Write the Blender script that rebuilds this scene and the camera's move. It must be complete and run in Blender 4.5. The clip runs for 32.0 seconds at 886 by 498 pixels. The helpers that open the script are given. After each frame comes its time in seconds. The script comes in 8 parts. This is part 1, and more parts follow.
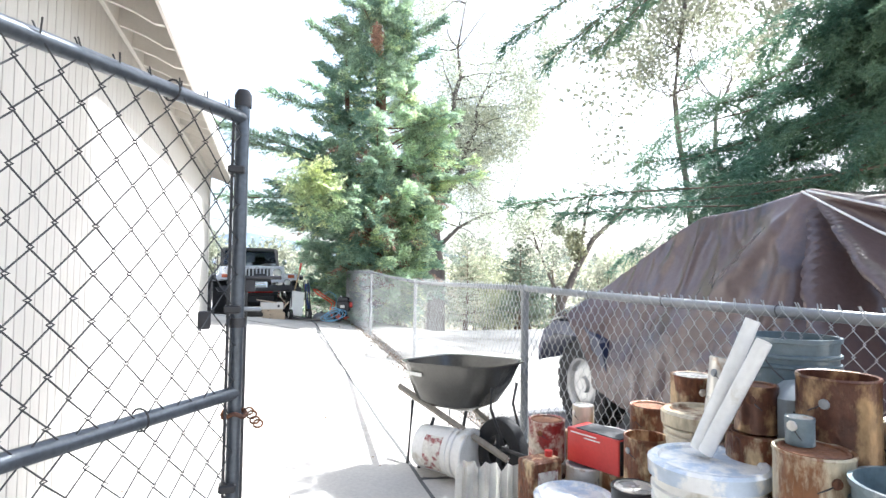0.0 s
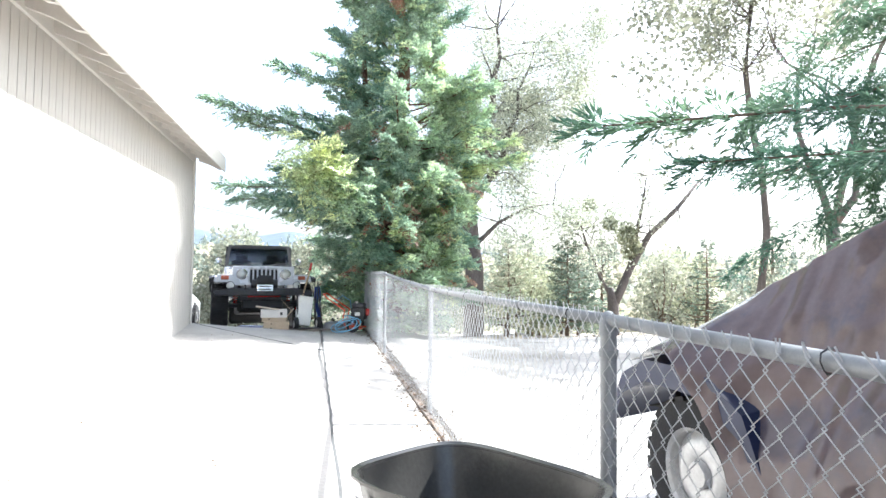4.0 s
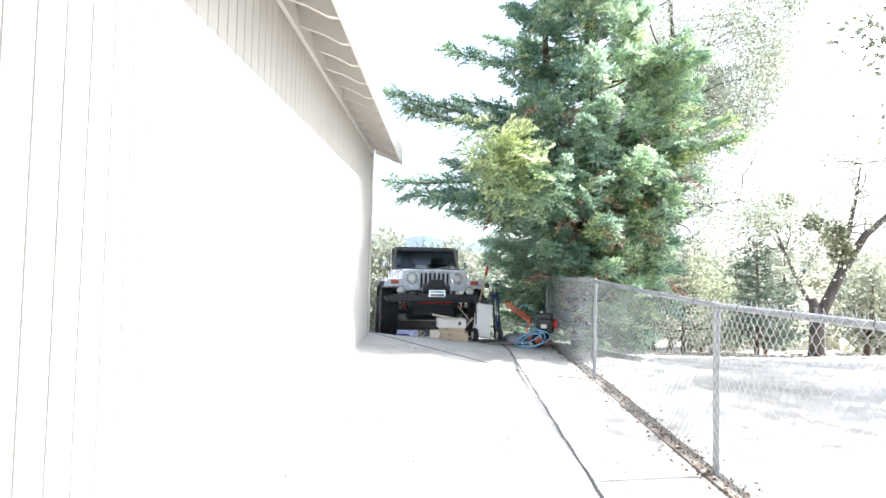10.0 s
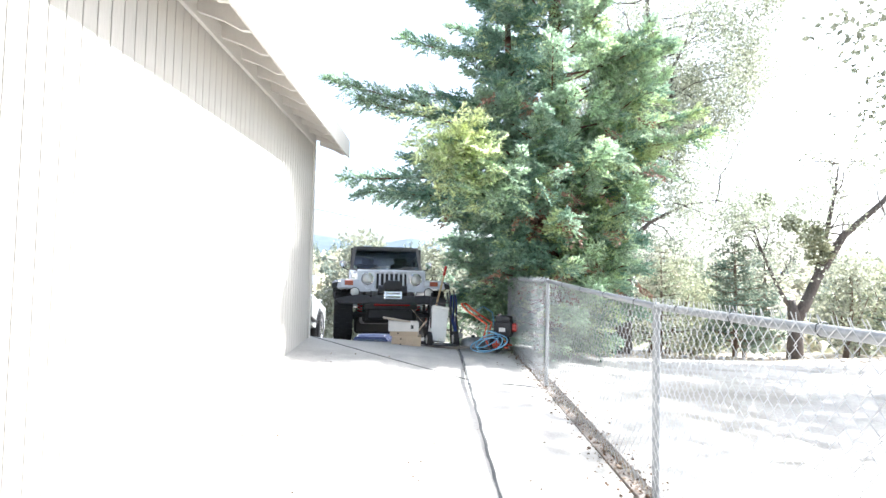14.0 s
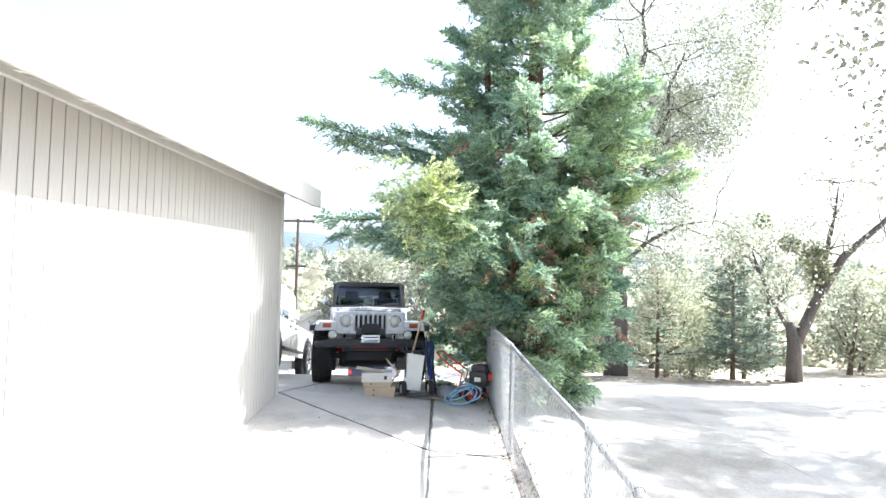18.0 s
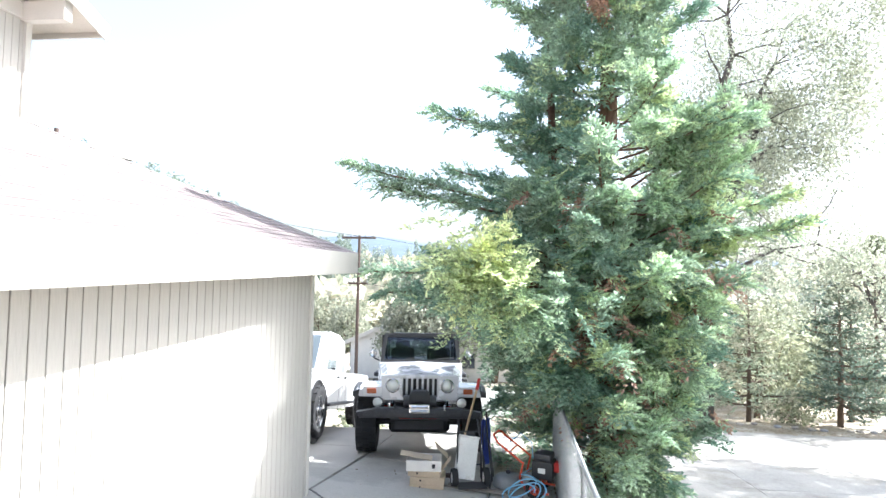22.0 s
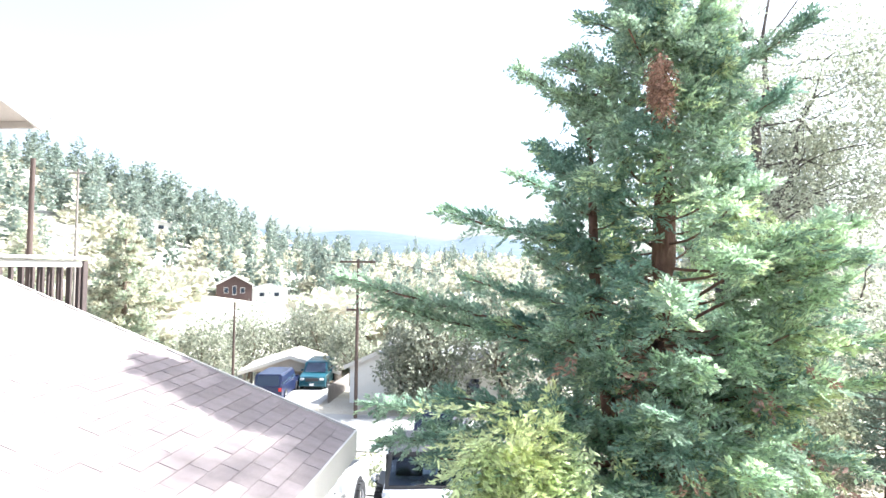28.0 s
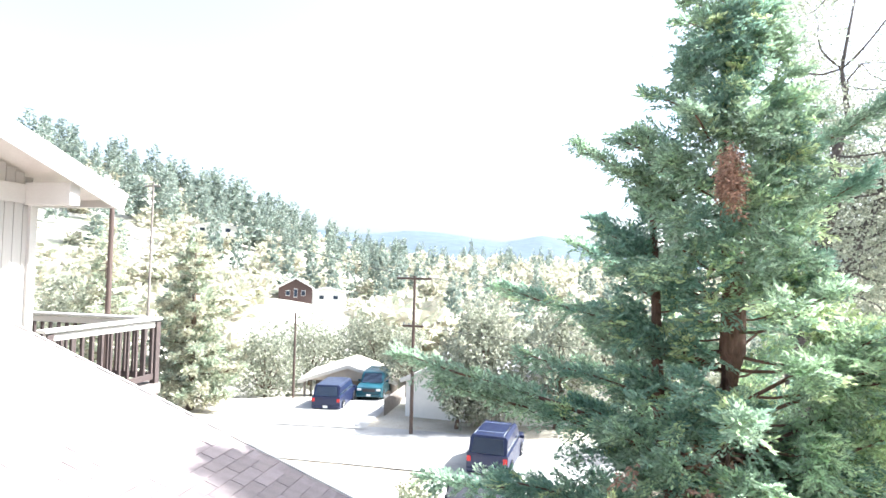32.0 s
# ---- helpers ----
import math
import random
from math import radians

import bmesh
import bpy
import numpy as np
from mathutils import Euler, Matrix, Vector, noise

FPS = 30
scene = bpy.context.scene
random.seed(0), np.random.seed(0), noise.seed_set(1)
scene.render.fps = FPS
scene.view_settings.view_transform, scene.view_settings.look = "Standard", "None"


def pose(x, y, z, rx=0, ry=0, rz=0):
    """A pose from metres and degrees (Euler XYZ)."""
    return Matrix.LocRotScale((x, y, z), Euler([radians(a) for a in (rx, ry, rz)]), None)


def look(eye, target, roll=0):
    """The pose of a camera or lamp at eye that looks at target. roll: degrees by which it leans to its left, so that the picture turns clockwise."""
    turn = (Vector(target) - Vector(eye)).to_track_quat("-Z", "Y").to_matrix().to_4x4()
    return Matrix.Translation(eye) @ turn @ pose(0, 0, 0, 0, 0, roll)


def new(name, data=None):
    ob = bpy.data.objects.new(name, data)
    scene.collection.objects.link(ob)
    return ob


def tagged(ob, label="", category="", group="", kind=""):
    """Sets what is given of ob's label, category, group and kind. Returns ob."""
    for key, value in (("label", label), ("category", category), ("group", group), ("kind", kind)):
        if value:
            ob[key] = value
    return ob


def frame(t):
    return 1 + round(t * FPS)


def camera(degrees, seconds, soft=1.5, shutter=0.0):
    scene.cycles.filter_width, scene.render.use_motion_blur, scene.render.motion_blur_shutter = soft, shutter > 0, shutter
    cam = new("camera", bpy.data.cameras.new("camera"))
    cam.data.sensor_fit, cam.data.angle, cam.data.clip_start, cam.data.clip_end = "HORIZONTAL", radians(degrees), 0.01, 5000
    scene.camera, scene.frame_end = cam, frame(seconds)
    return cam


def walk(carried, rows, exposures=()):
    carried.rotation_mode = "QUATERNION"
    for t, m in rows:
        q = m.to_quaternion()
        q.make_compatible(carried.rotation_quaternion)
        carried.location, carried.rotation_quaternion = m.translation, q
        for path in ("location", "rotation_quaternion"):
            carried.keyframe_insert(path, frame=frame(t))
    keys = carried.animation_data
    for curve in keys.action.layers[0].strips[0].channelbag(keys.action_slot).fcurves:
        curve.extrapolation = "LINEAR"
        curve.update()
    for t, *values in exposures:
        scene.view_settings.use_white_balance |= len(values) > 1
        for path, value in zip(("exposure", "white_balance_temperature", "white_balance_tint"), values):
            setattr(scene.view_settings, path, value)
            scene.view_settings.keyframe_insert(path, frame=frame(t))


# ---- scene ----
cam = camera(76.49, 32.0)
# seconds, eye, yaw, pitch, roll
PATH = [
    (0.0, 0.977, -11.060, 1.401, -17.72, 2.43, -0.81),
    (0.5, 0.979, -10.984, 1.396, -18.80, 2.51, -0.94),
    (1.0, 1.016, -10.835, 1.391, -19.39, 2.54, -0.99),
    (1.5, 1.079, -10.621, 1.390, -19.74, 2.52, -1.04),
    (2.0, 1.155, -10.379, 1.404, -20.07, 2.53, -0.96),
    (2.5, 1.267, -10.092, 1.418, -20.14, 2.50, -0.92),
    (4.5, 1.846, -9.004, 1.461, -4.72, 2.09, -0.80),
    (5.0, 1.869, -8.912, 1.450, 6.11, 1.92, -1.07),
    (5.5, 1.851, -8.834, 1.430, 9.47, 1.96, -1.31),
    (6.0, 1.789, -8.752, 1.452, 10.48, 1.87, -1.41),
    (6.5, 1.706, -8.528, 1.428, 10.80, 1.97, -1.57),
    (7.0, 1.613, -8.373, 1.472, 11.14, 1.73, -1.34),
    (7.5, 1.472, -8.158, 1.456, 11.21, 1.79, -1.43),
    (8.0, 1.320, -8.008, 1.434, 11.75, 1.88, -1.46),
    (8.5, 1.172, -7.948, 1.429, 9.78, 1.95, -1.88),
    (9.0, 1.076, -7.835, 1.448, 3.44, 2.15, -1.52),
    (9.5, 0.999, -7.803, 1.451, 0.91, 2.25, -1.43),
    (10.0, 1.004, -7.731, 1.462, -0.10, 2.33, -1.33),
    (10.5, 1.020, -7.670, 1.457, -0.80, 2.40, -1.32),
    (11.0, 1.059, -7.549, 1.461, -0.96, 2.41, -1.29),
    (11.5, 1.159, -7.369, 1.469, -1.05, 2.46, -1.28),
    (12.0, 1.225, -7.251, 1.465, -1.21, 2.49, -1.21),
    (12.5, 1.342, -7.180, 1.458, -1.45, 2.57, -1.26),
    (13.0, 1.506, -7.133, 1.436, -1.41, 2.64, -1.20),
    (13.5, 1.537, -7.158, 1.418, -1.36, 2.67, -1.22),
    (15.5, 1.600, -7.367, 1.520, -0.87, 2.57, -1.36),
    (16.0, 1.657, -7.382, 1.604, -0.75, 2.61, -1.30),
    (16.5, 1.698, -7.405, 1.986, -0.59, 2.58, -1.34),
    (17.0, 1.762, -7.418, 2.159, -0.49, 2.55, -1.27),
    (17.5, 1.862, -7.312, 2.162, -0.45, 2.54, -1.29),
    (18.0, 2.016, -7.128, 2.152, -0.40, 2.60, -1.25),
    (18.5, 2.172, -6.881, 2.161, -0.41, 2.57, -1.24),
    (19.0, 2.229, -6.682, 2.203, 0.63, 2.73, -1.05),
    (19.5, 2.247, -6.622, 2.567, 3.85, 2.84, -1.12),
    (20.0, 2.255, -6.640, 3.003, 5.22, 2.57, -1.20),
    (20.5, 2.276, -6.606, 3.072, 5.48, 2.56, -1.30),
    (21.0, 2.318, -6.494, 3.027, 5.84, 2.64, -1.14),
    (21.5, 2.236, -6.249, 3.007, 6.06, 2.56, -1.18),
    (22.0, 2.126, -6.039, 3.009, 6.30, 2.69, -1.14),
    (22.5, 1.965, -5.908, 3.039, 6.06, 2.64, -1.38),
    (23.0, 1.830, -5.799, 3.083, 5.90, 2.47, -1.38),
    (23.5, 1.715, -5.659, 3.330, 6.24, 2.71, -1.34),
    (24.0, 1.690, -5.561, 4.013, 6.60, 1.93, -1.04),
    (24.5, 1.729, -5.503, 4.171, 6.57, 1.97, -0.99),
    (26.5, 1.792, -4.765, 4.295, 6.23, 2.08, -0.90),
    (27.0, 1.773, -4.661, 4.331, 6.22, 2.06, -0.84),
    (27.5, 1.745, -4.639, 4.484, 6.24, 2.05, -0.82),
    (28.0, 1.725, -4.648, 4.757, 6.22, 2.07, -0.83),
    (28.5, 1.725, -4.638, 5.013, 6.19, 2.03, -0.78),
    (29.0, 1.759, -4.594, 5.249, 6.21, 2.02, -0.86),
    (29.5, 1.800, -4.566, 5.482, 6.21, 2.06, -0.97),
    (30.0, 1.827, -4.585, 5.634, 6.40, 2.07, -1.19),
    (30.5, 1.840, -4.608, 5.660, 9.99, 2.03, -1.24),
    (31.0, 1.825, -4.612, 5.673, 16.17, 1.86, -1.31),
    (31.5, 1.787, -4.628, 5.686, 16.34, 1.91, -1.45),
    (32.0, 1.702, -4.654, 5.676, 11.90, 2.04, -1.39),
]
EXPOSURE = 2.0
walk(cam, [(t, pose(x, y, z, 90 + p, r, a)) for t, x, y, z, a, p, r in PATH], [(0.0, EXPOSURE, 5850, 8), (32.0, EXPOSURE, 5850, 8)])

# ---- light ----
SUN_WAY = Vector((1.0, 0.42, 1.14)).normalized()
world = bpy.data.worlds.new("sky")
scene.world = world
world.use_nodes = True
wt = world.node_tree
sky = wt.nodes.new("ShaderNodeTexSky")
sky.sky_type = "NISHITA"
sky.sun_disc = False
sky.sun_elevation = math.asin(SUN_WAY.z)
sky.sun_rotation = math.atan2(SUN_WAY.x, SUN_WAY.y)
sky.air_density, sky.dust_density, sky.ozone_density = 1.0, 4.0, 1.0
haze = wt.nodes.new("ShaderNodeHueSaturation")
haze.inputs["Saturation"].default_value = 0.62
wt.links.new(sky.outputs["Color"], haze.inputs["Color"])
wt.links.new(haze.outputs["Color"], wt.nodes["Background"].inputs["Color"])
wt.nodes["Background"].inputs["Strength"].default_value = 0.122
sun = new("sun", bpy.data.lights.new("sun", "SUN"))
sun.data.energy, sun.data.angle, sun.data.color = 5.0, radians(0.53), (1.0, 0.95, 0.88)
sun.matrix_world = look(SUN_WAY * 60, (0, 0, 0))

# ---- builders ----
def ramp(v, pts):
    """Piecewise smooth value through (position, value) points."""
    if v <= pts[0][0]:
        return pts[0][1]
    for (a, p), (b, q) in zip(pts, pts[1:]):
        if v <= b:
            k = (v - a) / (b - a)
            k = k * k * (3 - 2 * k)
            return p + (q - p) * k
    return pts[-1][1]


def lerp_pts(v, pts):
    return float(np.interp(v, [p[0] for p in pts], [p[1] for p in pts]))


def material(name, color, rough=0.7, metal=0.0, vary=0.25, scale=6.0, fine=60.0, bump=0.15, second=None, amount=0.4,
             patch=1.5, random_tint=0.0, island=False, spec=0.5, trans=0.0, coat=0.0, detail=6.0, stretch=(1, 1, 1)):
    """A surface with colour variation at two scales, patches of a second colour, and fine relief."""
    m = bpy.data.materials.new(name)
    m.use_nodes = True
    nt = m.node_tree
    n, ln = nt.nodes, nt.links
    b = n["Principled BSDF"]
    b.inputs["Metallic"].default_value = metal
    b.inputs["Specular IOR Level"].default_value = spec
    b.inputs["Coat Weight"].default_value = coat
    geo = n.new("ShaderNodeTexCoord")
    mp = n.new("ShaderNodeMapping")
    mp.inputs["Scale"].default_value = stretch
    ln.new(geo.outputs["Object"], mp.inputs["Vector"])
    big = n.new("ShaderNodeTexNoise")
    big.inputs["Scale"].default_value, big.inputs["Detail"].default_value = scale, detail
    small = n.new("ShaderNodeTexNoise")
    small.inputs["Scale"].default_value, small.inputs["Detail"].default_value = fine, 4.0
    ln.new(mp.outputs["Vector"], big.inputs["Vector"])
    ln.new(mp.outputs["Vector"], small.inputs["Vector"])
    add = n.new("ShaderNodeMath")
    add.operation = "ADD"
    ln.new(big.outputs["Fac"], add.inputs[0])
    ln.new(small.outputs["Fac"], add.inputs[1])
    rng = n.new("ShaderNodeMapRange")
    rng.inputs["From Min"].default_value, rng.inputs["From Max"].default_value = 0.65, 1.35
    rng.inputs["To Min"].default_value, rng.inputs["To Max"].default_value = 1 - vary, 1 + vary
    ln.new(add.outputs[0], rng.inputs["Value"])
    mul = n.new("ShaderNodeMix")
    mul.data_type, mul.blend_type = "RGBA", "MULTIPLY"
    mul.inputs["Factor"].default_value = 1.0
    mul.inputs["A"].default_value = (*color, 1)
    if second:
        pt = n.new("ShaderNodeTexNoise")
        pt.inputs["Scale"].default_value, pt.inputs["Detail"].default_value = patch, 8.0
        pt.inputs["Roughness"].default_value = 0.65
        ln.new(mp.outputs["Vector"], pt.inputs["Vector"])
        pr = n.new("ShaderNodeMapRange")
        pr.inputs["From Min"].default_value, pr.inputs["From Max"].default_value = 0.62 - amount * 0.4, 0.72 - amount * 0.4
        ln.new(pt.outputs["Fac"], pr.inputs["Value"])
        mx = n.new("ShaderNodeMix")
        mx.data_type = "RGBA"
        mx.inputs["A"].default_value, mx.inputs["B"].default_value = (*color, 1), (*second, 1)
        ln.new(pr.outputs["Result"], mx.inputs["Factor"])
        ln.new(mx.outputs["Result"], mul.inputs["A"])
    ln.new(rng.outputs["Result"], mul.inputs["B"])
    out = mul.outputs["Result"]
    if random_tint:
        if island:
            g = n.new("ShaderNodeNewGeometry")
            rnd = g.outputs["Random Per Island"]
        else:
            g = n.new("ShaderNodeObjectInfo")
            rnd = g.outputs["Random"]
        r2 = n.new("ShaderNodeMapRange")
        r2.inputs["To Min"].default_value, r2.inputs["To Max"].default_value = 1 - random_tint, 1 + random_tint
        ln.new(rnd, r2.inputs["Value"])
        m2 = n.new("ShaderNodeMix")
        m2.data_type, m2.blend_type = "RGBA", "MULTIPLY"
        m2.inputs["Factor"].default_value = 1.0
        ln.new(out, m2.inputs["A"])
        ln.new(r2.outputs["Result"], m2.inputs["B"])
        out = m2.outputs["Result"]
    ln.new(out, b.inputs["Base Color"])
    rr = n.new("ShaderNodeMapRange")
    rr.inputs["To Min"].default_value, rr.inputs["To Max"].default_value = max(0.02, rough - 0.12), min(1.0, rough + 0.12)
    ln.new(big.outputs["Fac"], rr.inputs["Value"])
    ln.new(rr.outputs["Result"], b.inputs["Roughness"])
    if bump:
        bp = n.new("ShaderNodeBump")
        bp.inputs["Strength"].default_value, bp.inputs["Distance"].default_value = bump, 0.02
        ln.new(add.outputs[0], bp.inputs["Height"])
        ln.new(bp.outputs["Normal"], b.inputs["Normal"])
    if trans:
        tr = n.new("ShaderNodeBsdfTranslucent")
        ln.new(out, tr.inputs["Color"])
        ms = n.new("ShaderNodeMixShader")
        ms.inputs["Fac"].default_value = trans
        ln.new(b.outputs["BSDF"], ms.inputs[1])
        ln.new(tr.outputs["BSDF"], ms.inputs[2])
        ln.new(ms.outputs["Shader"], n["Material Output"].inputs["Surface"])
    return m


def glass_material(name, tint=(0.75, 0.82, 0.85), dark=0.0):
    m = bpy.data.materials.new(name)
    m.use_nodes = True
    b = m.node_tree.nodes["Principled BSDF"]
    b.inputs["Base Color"].default_value = (*tint, 1)
    b.inputs["Roughness"].default_value = 0.03
    b.inputs["Transmission Weight"].default_value = 1.0 - dark
    b.inputs["IOR"].default_value = 1.45
    return m


CONCRETE = material("concrete", (0.42, 0.40, 0.37), 0.85, vary=0.14, scale=1.3, fine=45, bump=0.12, second=(0.34, 0.325, 0.30), amount=0.25, patch=0.8)
CONCRETE_OLD = material("lot_paving", (0.40, 0.38, 0.35), 0.9, vary=0.2, scale=0.9, fine=30, bump=0.2, second=(0.30, 0.28, 0.25), amount=0.3, patch=0.6)
SIDING = material("siding_paint", (0.46, 0.438, 0.405), 0.75, vary=0.05, scale=3, fine=80, bump=0.12, stretch=(1, 1, 0.15), random_tint=0.03)
SIDING_GAP = material("siding_groove", (0.30, 0.285, 0.26), 0.9, vary=0.1)
TRIM = material("trim_paint", (0.56, 0.535, 0.495), 0.6, vary=0.05, scale=4, fine=70, bump=0.06)
SOFFIT = material("soffit_paint", (0.62, 0.58, 0.52), 0.8, vary=0.08, scale=4, fine=50, bump=0.1)
SHINGLE = material("asphalt_shingle", (0.265, 0.222, 0.218), 0.95, vary=0.22, scale=9, fine=260, bump=0.5, random_tint=0.14)
SHINGLE_J = material("asphalt_shingle_far", (0.265, 0.222, 0.218), 0.95, vary=0.22, scale=9, fine=260, bump=0.5, random_tint=0.14, island=True)
GALV = material("galvanised_steel", (0.27, 0.28, 0.29), 0.5, 0.35, vary=0.12, scale=18, fine=120, bump=0.05)
WIRE = material("fence_wire", (0.42, 0.43, 0.44), 0.45, 0.4, vary=0.15, scale=30, bump=0)
GATE_PIPE = material("gate_pipe", (0.078, 0.090, 0.108), 0.34, 0.5, vary=0.25, scale=14, fine=90, bump=0.06)
GATE_WIRE = material("gate_wire", (0.035, 0.037, 0.042), 0.65, 0.1, vary=0.2, scale=30, bump=0)
RUBBER = material("tyre_rubber", (0.022, 0.022, 0.024), 0.85, vary=0.3, scale=20, fine=90, bump=0.2)
BLACK = material("black_plastic", (0.025, 0.025, 0.028), 0.55, vary=0.2, scale=20, bump=0.08)
DARK_STEEL = material("dark_steel", (0.05, 0.05, 0.055), 0.5, 0.4, vary=0.3, scale=12, bump=0.1)
SILVER = material("silver_car_paint", (0.60, 0.61, 0.65), 0.26, 0.20, vary=0.05, scale=4, fine=200, bump=0.0, coat=0.6)
WHITE_PAINT = material("white_car_paint", (0.80, 0.80, 0.80), 0.25, vary=0.03, scale=3, bump=0.0, coat=0.6)
NAVY_PAINT = material("navy_car_paint", (0.012, 0.018, 0.055), 0.38, 0.1, vary=0.08, scale=4, bump=0.0, coat=0.25, spec=0.35)
TEAL_PAINT = material("teal_car_paint", (0.012, 0.075, 0.10), 0.36, 0.1, vary=0.08, scale=4, bump=0.0, coat=0.25, spec=0.35)
CHROME = material("chrome", (0.75, 0.75, 0.76), 0.12, 1.0, vary=0.04, bump=0.0)
CAR_GLASS = glass_material("tinted_glass", (0.05, 0.07, 0.11), 0.6)
LENS = material("lamp_lens", (0.75, 0.76, 0.74), 0.1, 0.3, vary=0.05, scale=30, bump=0.05)
AMBER = material("amber_lens", (0.40, 0.09, 0.03), 0.2, vary=0.05, bump=0.0)
RED_LENS = material("red_lens", (0.45, 0.02, 0.02), 0.2, vary=0.05, bump=0.0)
BARK = material("bark", (0.14, 0.10, 0.075), 0.95, vary=0.4, scale=8, fine=40, bump=0.8, stretch=(1, 1, 0.25))
RED_BARK = material("red_bark", (0.17, 0.095, 0.07), 0.95, vary=0.4, scale=8, fine=40, bump=0.8, stretch=(1, 1, 0.25))
WOOD = material("pine_wood", (0.50, 0.36, 0.21), 0.7, vary=0.2, scale=5, fine=60, bump=0.1, stretch=(1, 1, 0.1))
GREY_WOOD = material("weathered_wood", (0.20, 0.175, 0.155), 0.9, vary=0.25, scale=5, fine=60, bump=0.3, stretch=(1, 1, 0.15))
DARK_WOOD = material("brown_stained_wood", (0.075, 0.055, 0.05), 0.8, vary=0.25, scale=5, fine=50, bump=0.2)
CARDBOARD = material("cardboard", (0.50, 0.40, 0.29), 0.9, vary=0.12, scale=6, fine=60, bump=0.1)
WHITE_PLASTIC = material("white_plastic", (0.76, 0.75, 0.72), 0.4, vary=0.08, scale=8, fine=50, bump=0.04, second=(0.52, 0.48, 0.40), amount=0.12, patch=5)


def mesh_data(name, bm, mat, smooth=False):
    if isinstance(bm, bmesh.types.BMesh):
        me = bpy.data.meshes.new(name)
        bm.normal_update()
        bm.to_mesh(me)
        bm.free()
    else:
        verts, faces = bm
        me = bpy.data.meshes.new(name)
        me.from_pydata(verts, [], faces)
        me.update()
    me.materials.append(mat)
    if smooth:
        me.shade_smooth()
        if smooth is not True:
            me.set_sharp_from_angle(angle=radians(smooth))
    return me


def part(name, bm, mat, parent=None, label="", smooth=False, m=None, kind=""):
    ob = new(name, mesh_data(name, bm, mat, smooth))
    ob.parent = parent
    if m is not None:
        ob.matrix_basis = m
    if label or kind:
        tagged(ob, label, kind=kind)
    return ob


def thing(name, m, label, category, group="", kind=""):
    ob = new(name)
    ob.empty_display_size = 0.1
    ob.matrix_basis = m
    return tagged(ob, label, category, group, kind)


def single(name, bm, mat, label, category, m=None, smooth=False, group="", kind=""):
    ob = part(name, bm, mat, None, "", smooth, m)
    return tagged(ob, label, category, group, kind)


def piece(name, data, parent, m):
    ob = new(name, data)
    ob.parent = parent
    ob.matrix_basis = m
    return ob


def box(bm, c, s, bevel=0.0, m=None, seg=1):
    r = bmesh.ops.create_cube(bm, size=1.0)
    mm = Matrix.Translation(c) @ Matrix.Diagonal((*s, 1))
    if m is not None:
        mm = m @ mm
    bmesh.ops.transform(bm, matrix=mm, verts=r["verts"])
    if bevel:
        edges = list({e for v in r["verts"] for e in v.link_edges})
        bmesh.ops.bevel(bm, geom=edges, offset=bevel, segments=seg, affect="EDGES", profile=0.6)
    return bm


def cyl(bm, p0, p1, r0, r1=None, n=12, caps=True):
    p0, p1 = Vector(p0), Vector(p1)
    r1 = r0 if r1 is None else r1
    d = p1 - p0
    q = d.to_track_quat("Z", "Y").to_matrix()
    rings = []
    for p, r in ((p0, r0), (p1, r1)):
        rings.append([bm.verts.new(p + q @ Vector((r * math.cos(a), r * math.sin(a), 0))) for a in [2 * math.pi * k / n for k in range(n)]])
    for k in range(n):
        bm.faces.new((rings[0][k], rings[0][(k + 1) % n], rings[1][(k + 1) % n], rings[1][k]))
    if caps:
        bm.faces.new(rings[0][::-1])
        bm.faces.new(rings[1])
    return bm


def tube(bm, pts, r, n=8, closed=False):
    """A pipe along a line of points; r: one radius or one for each point."""
    pts = [Vector(p) for p in pts]
    rs = r if isinstance(r, (list, tuple)) else [r] * len(pts)
    rings = []
    up = Vector((0, 0, 1))
    count = len(pts)
    for i, p in enumerate(pts):
        d = (pts[(i + 1) % count] - pts[i - 1]) if closed else (pts[min(i + 1, count - 1)] - pts[max(i - 1, 0)])
        d.normalize()
        a = d.cross(up)
        if a.length < 0.05:
            a = d.cross(Vector((1, 0, 0)))
        a.normalize()
        b = a.cross(d)
        rings.append([bm.verts.new(p + rs[i] * (math.cos(w) * a + math.sin(w) * b)) for w in [2 * math.pi * k / n for k in range(n)]])
    last = count if closed else count - 1
    for i in range(last):
        A, B = rings[i], rings[(i + 1) % count]
        for k in range(n):
            bm.faces.new((A[k], A[(k + 1) % n], B[(k + 1) % n], B[k]))
    if not closed:
        bm.faces.new(rings[0][::-1])
        bm.faces.new(rings[-1])
    return bm


def lathe(bm, prof, n=24, m=None):
    """A turned body from (radius, height) points."""
    rings = []
    made = []
    for r, z in prof:
        if r < 1e-5:
            rings.append([bm.verts.new((0, 0, z))])
        else:
            rings.append([bm.verts.new((r * math.cos(2 * math.pi * k / n), r * math.sin(2 * math.pi * k / n), z)) for k in range(n)])
        made += rings[-1]
    for A, B in zip(rings, rings[1:]):
        for k in range(n):
            a, b = A[k % len(A)], A[(k + 1) % len(A)]
            c, d = B[(k + 1) % len(B)], B[k % len(B)]
            vs = list(dict.fromkeys((a, b, c, d)))
            if len(vs) > 2:
                bm.faces.new(vs)
    if m is not None:
        bmesh.ops.transform(bm, matrix=m, verts=made)
    return bm


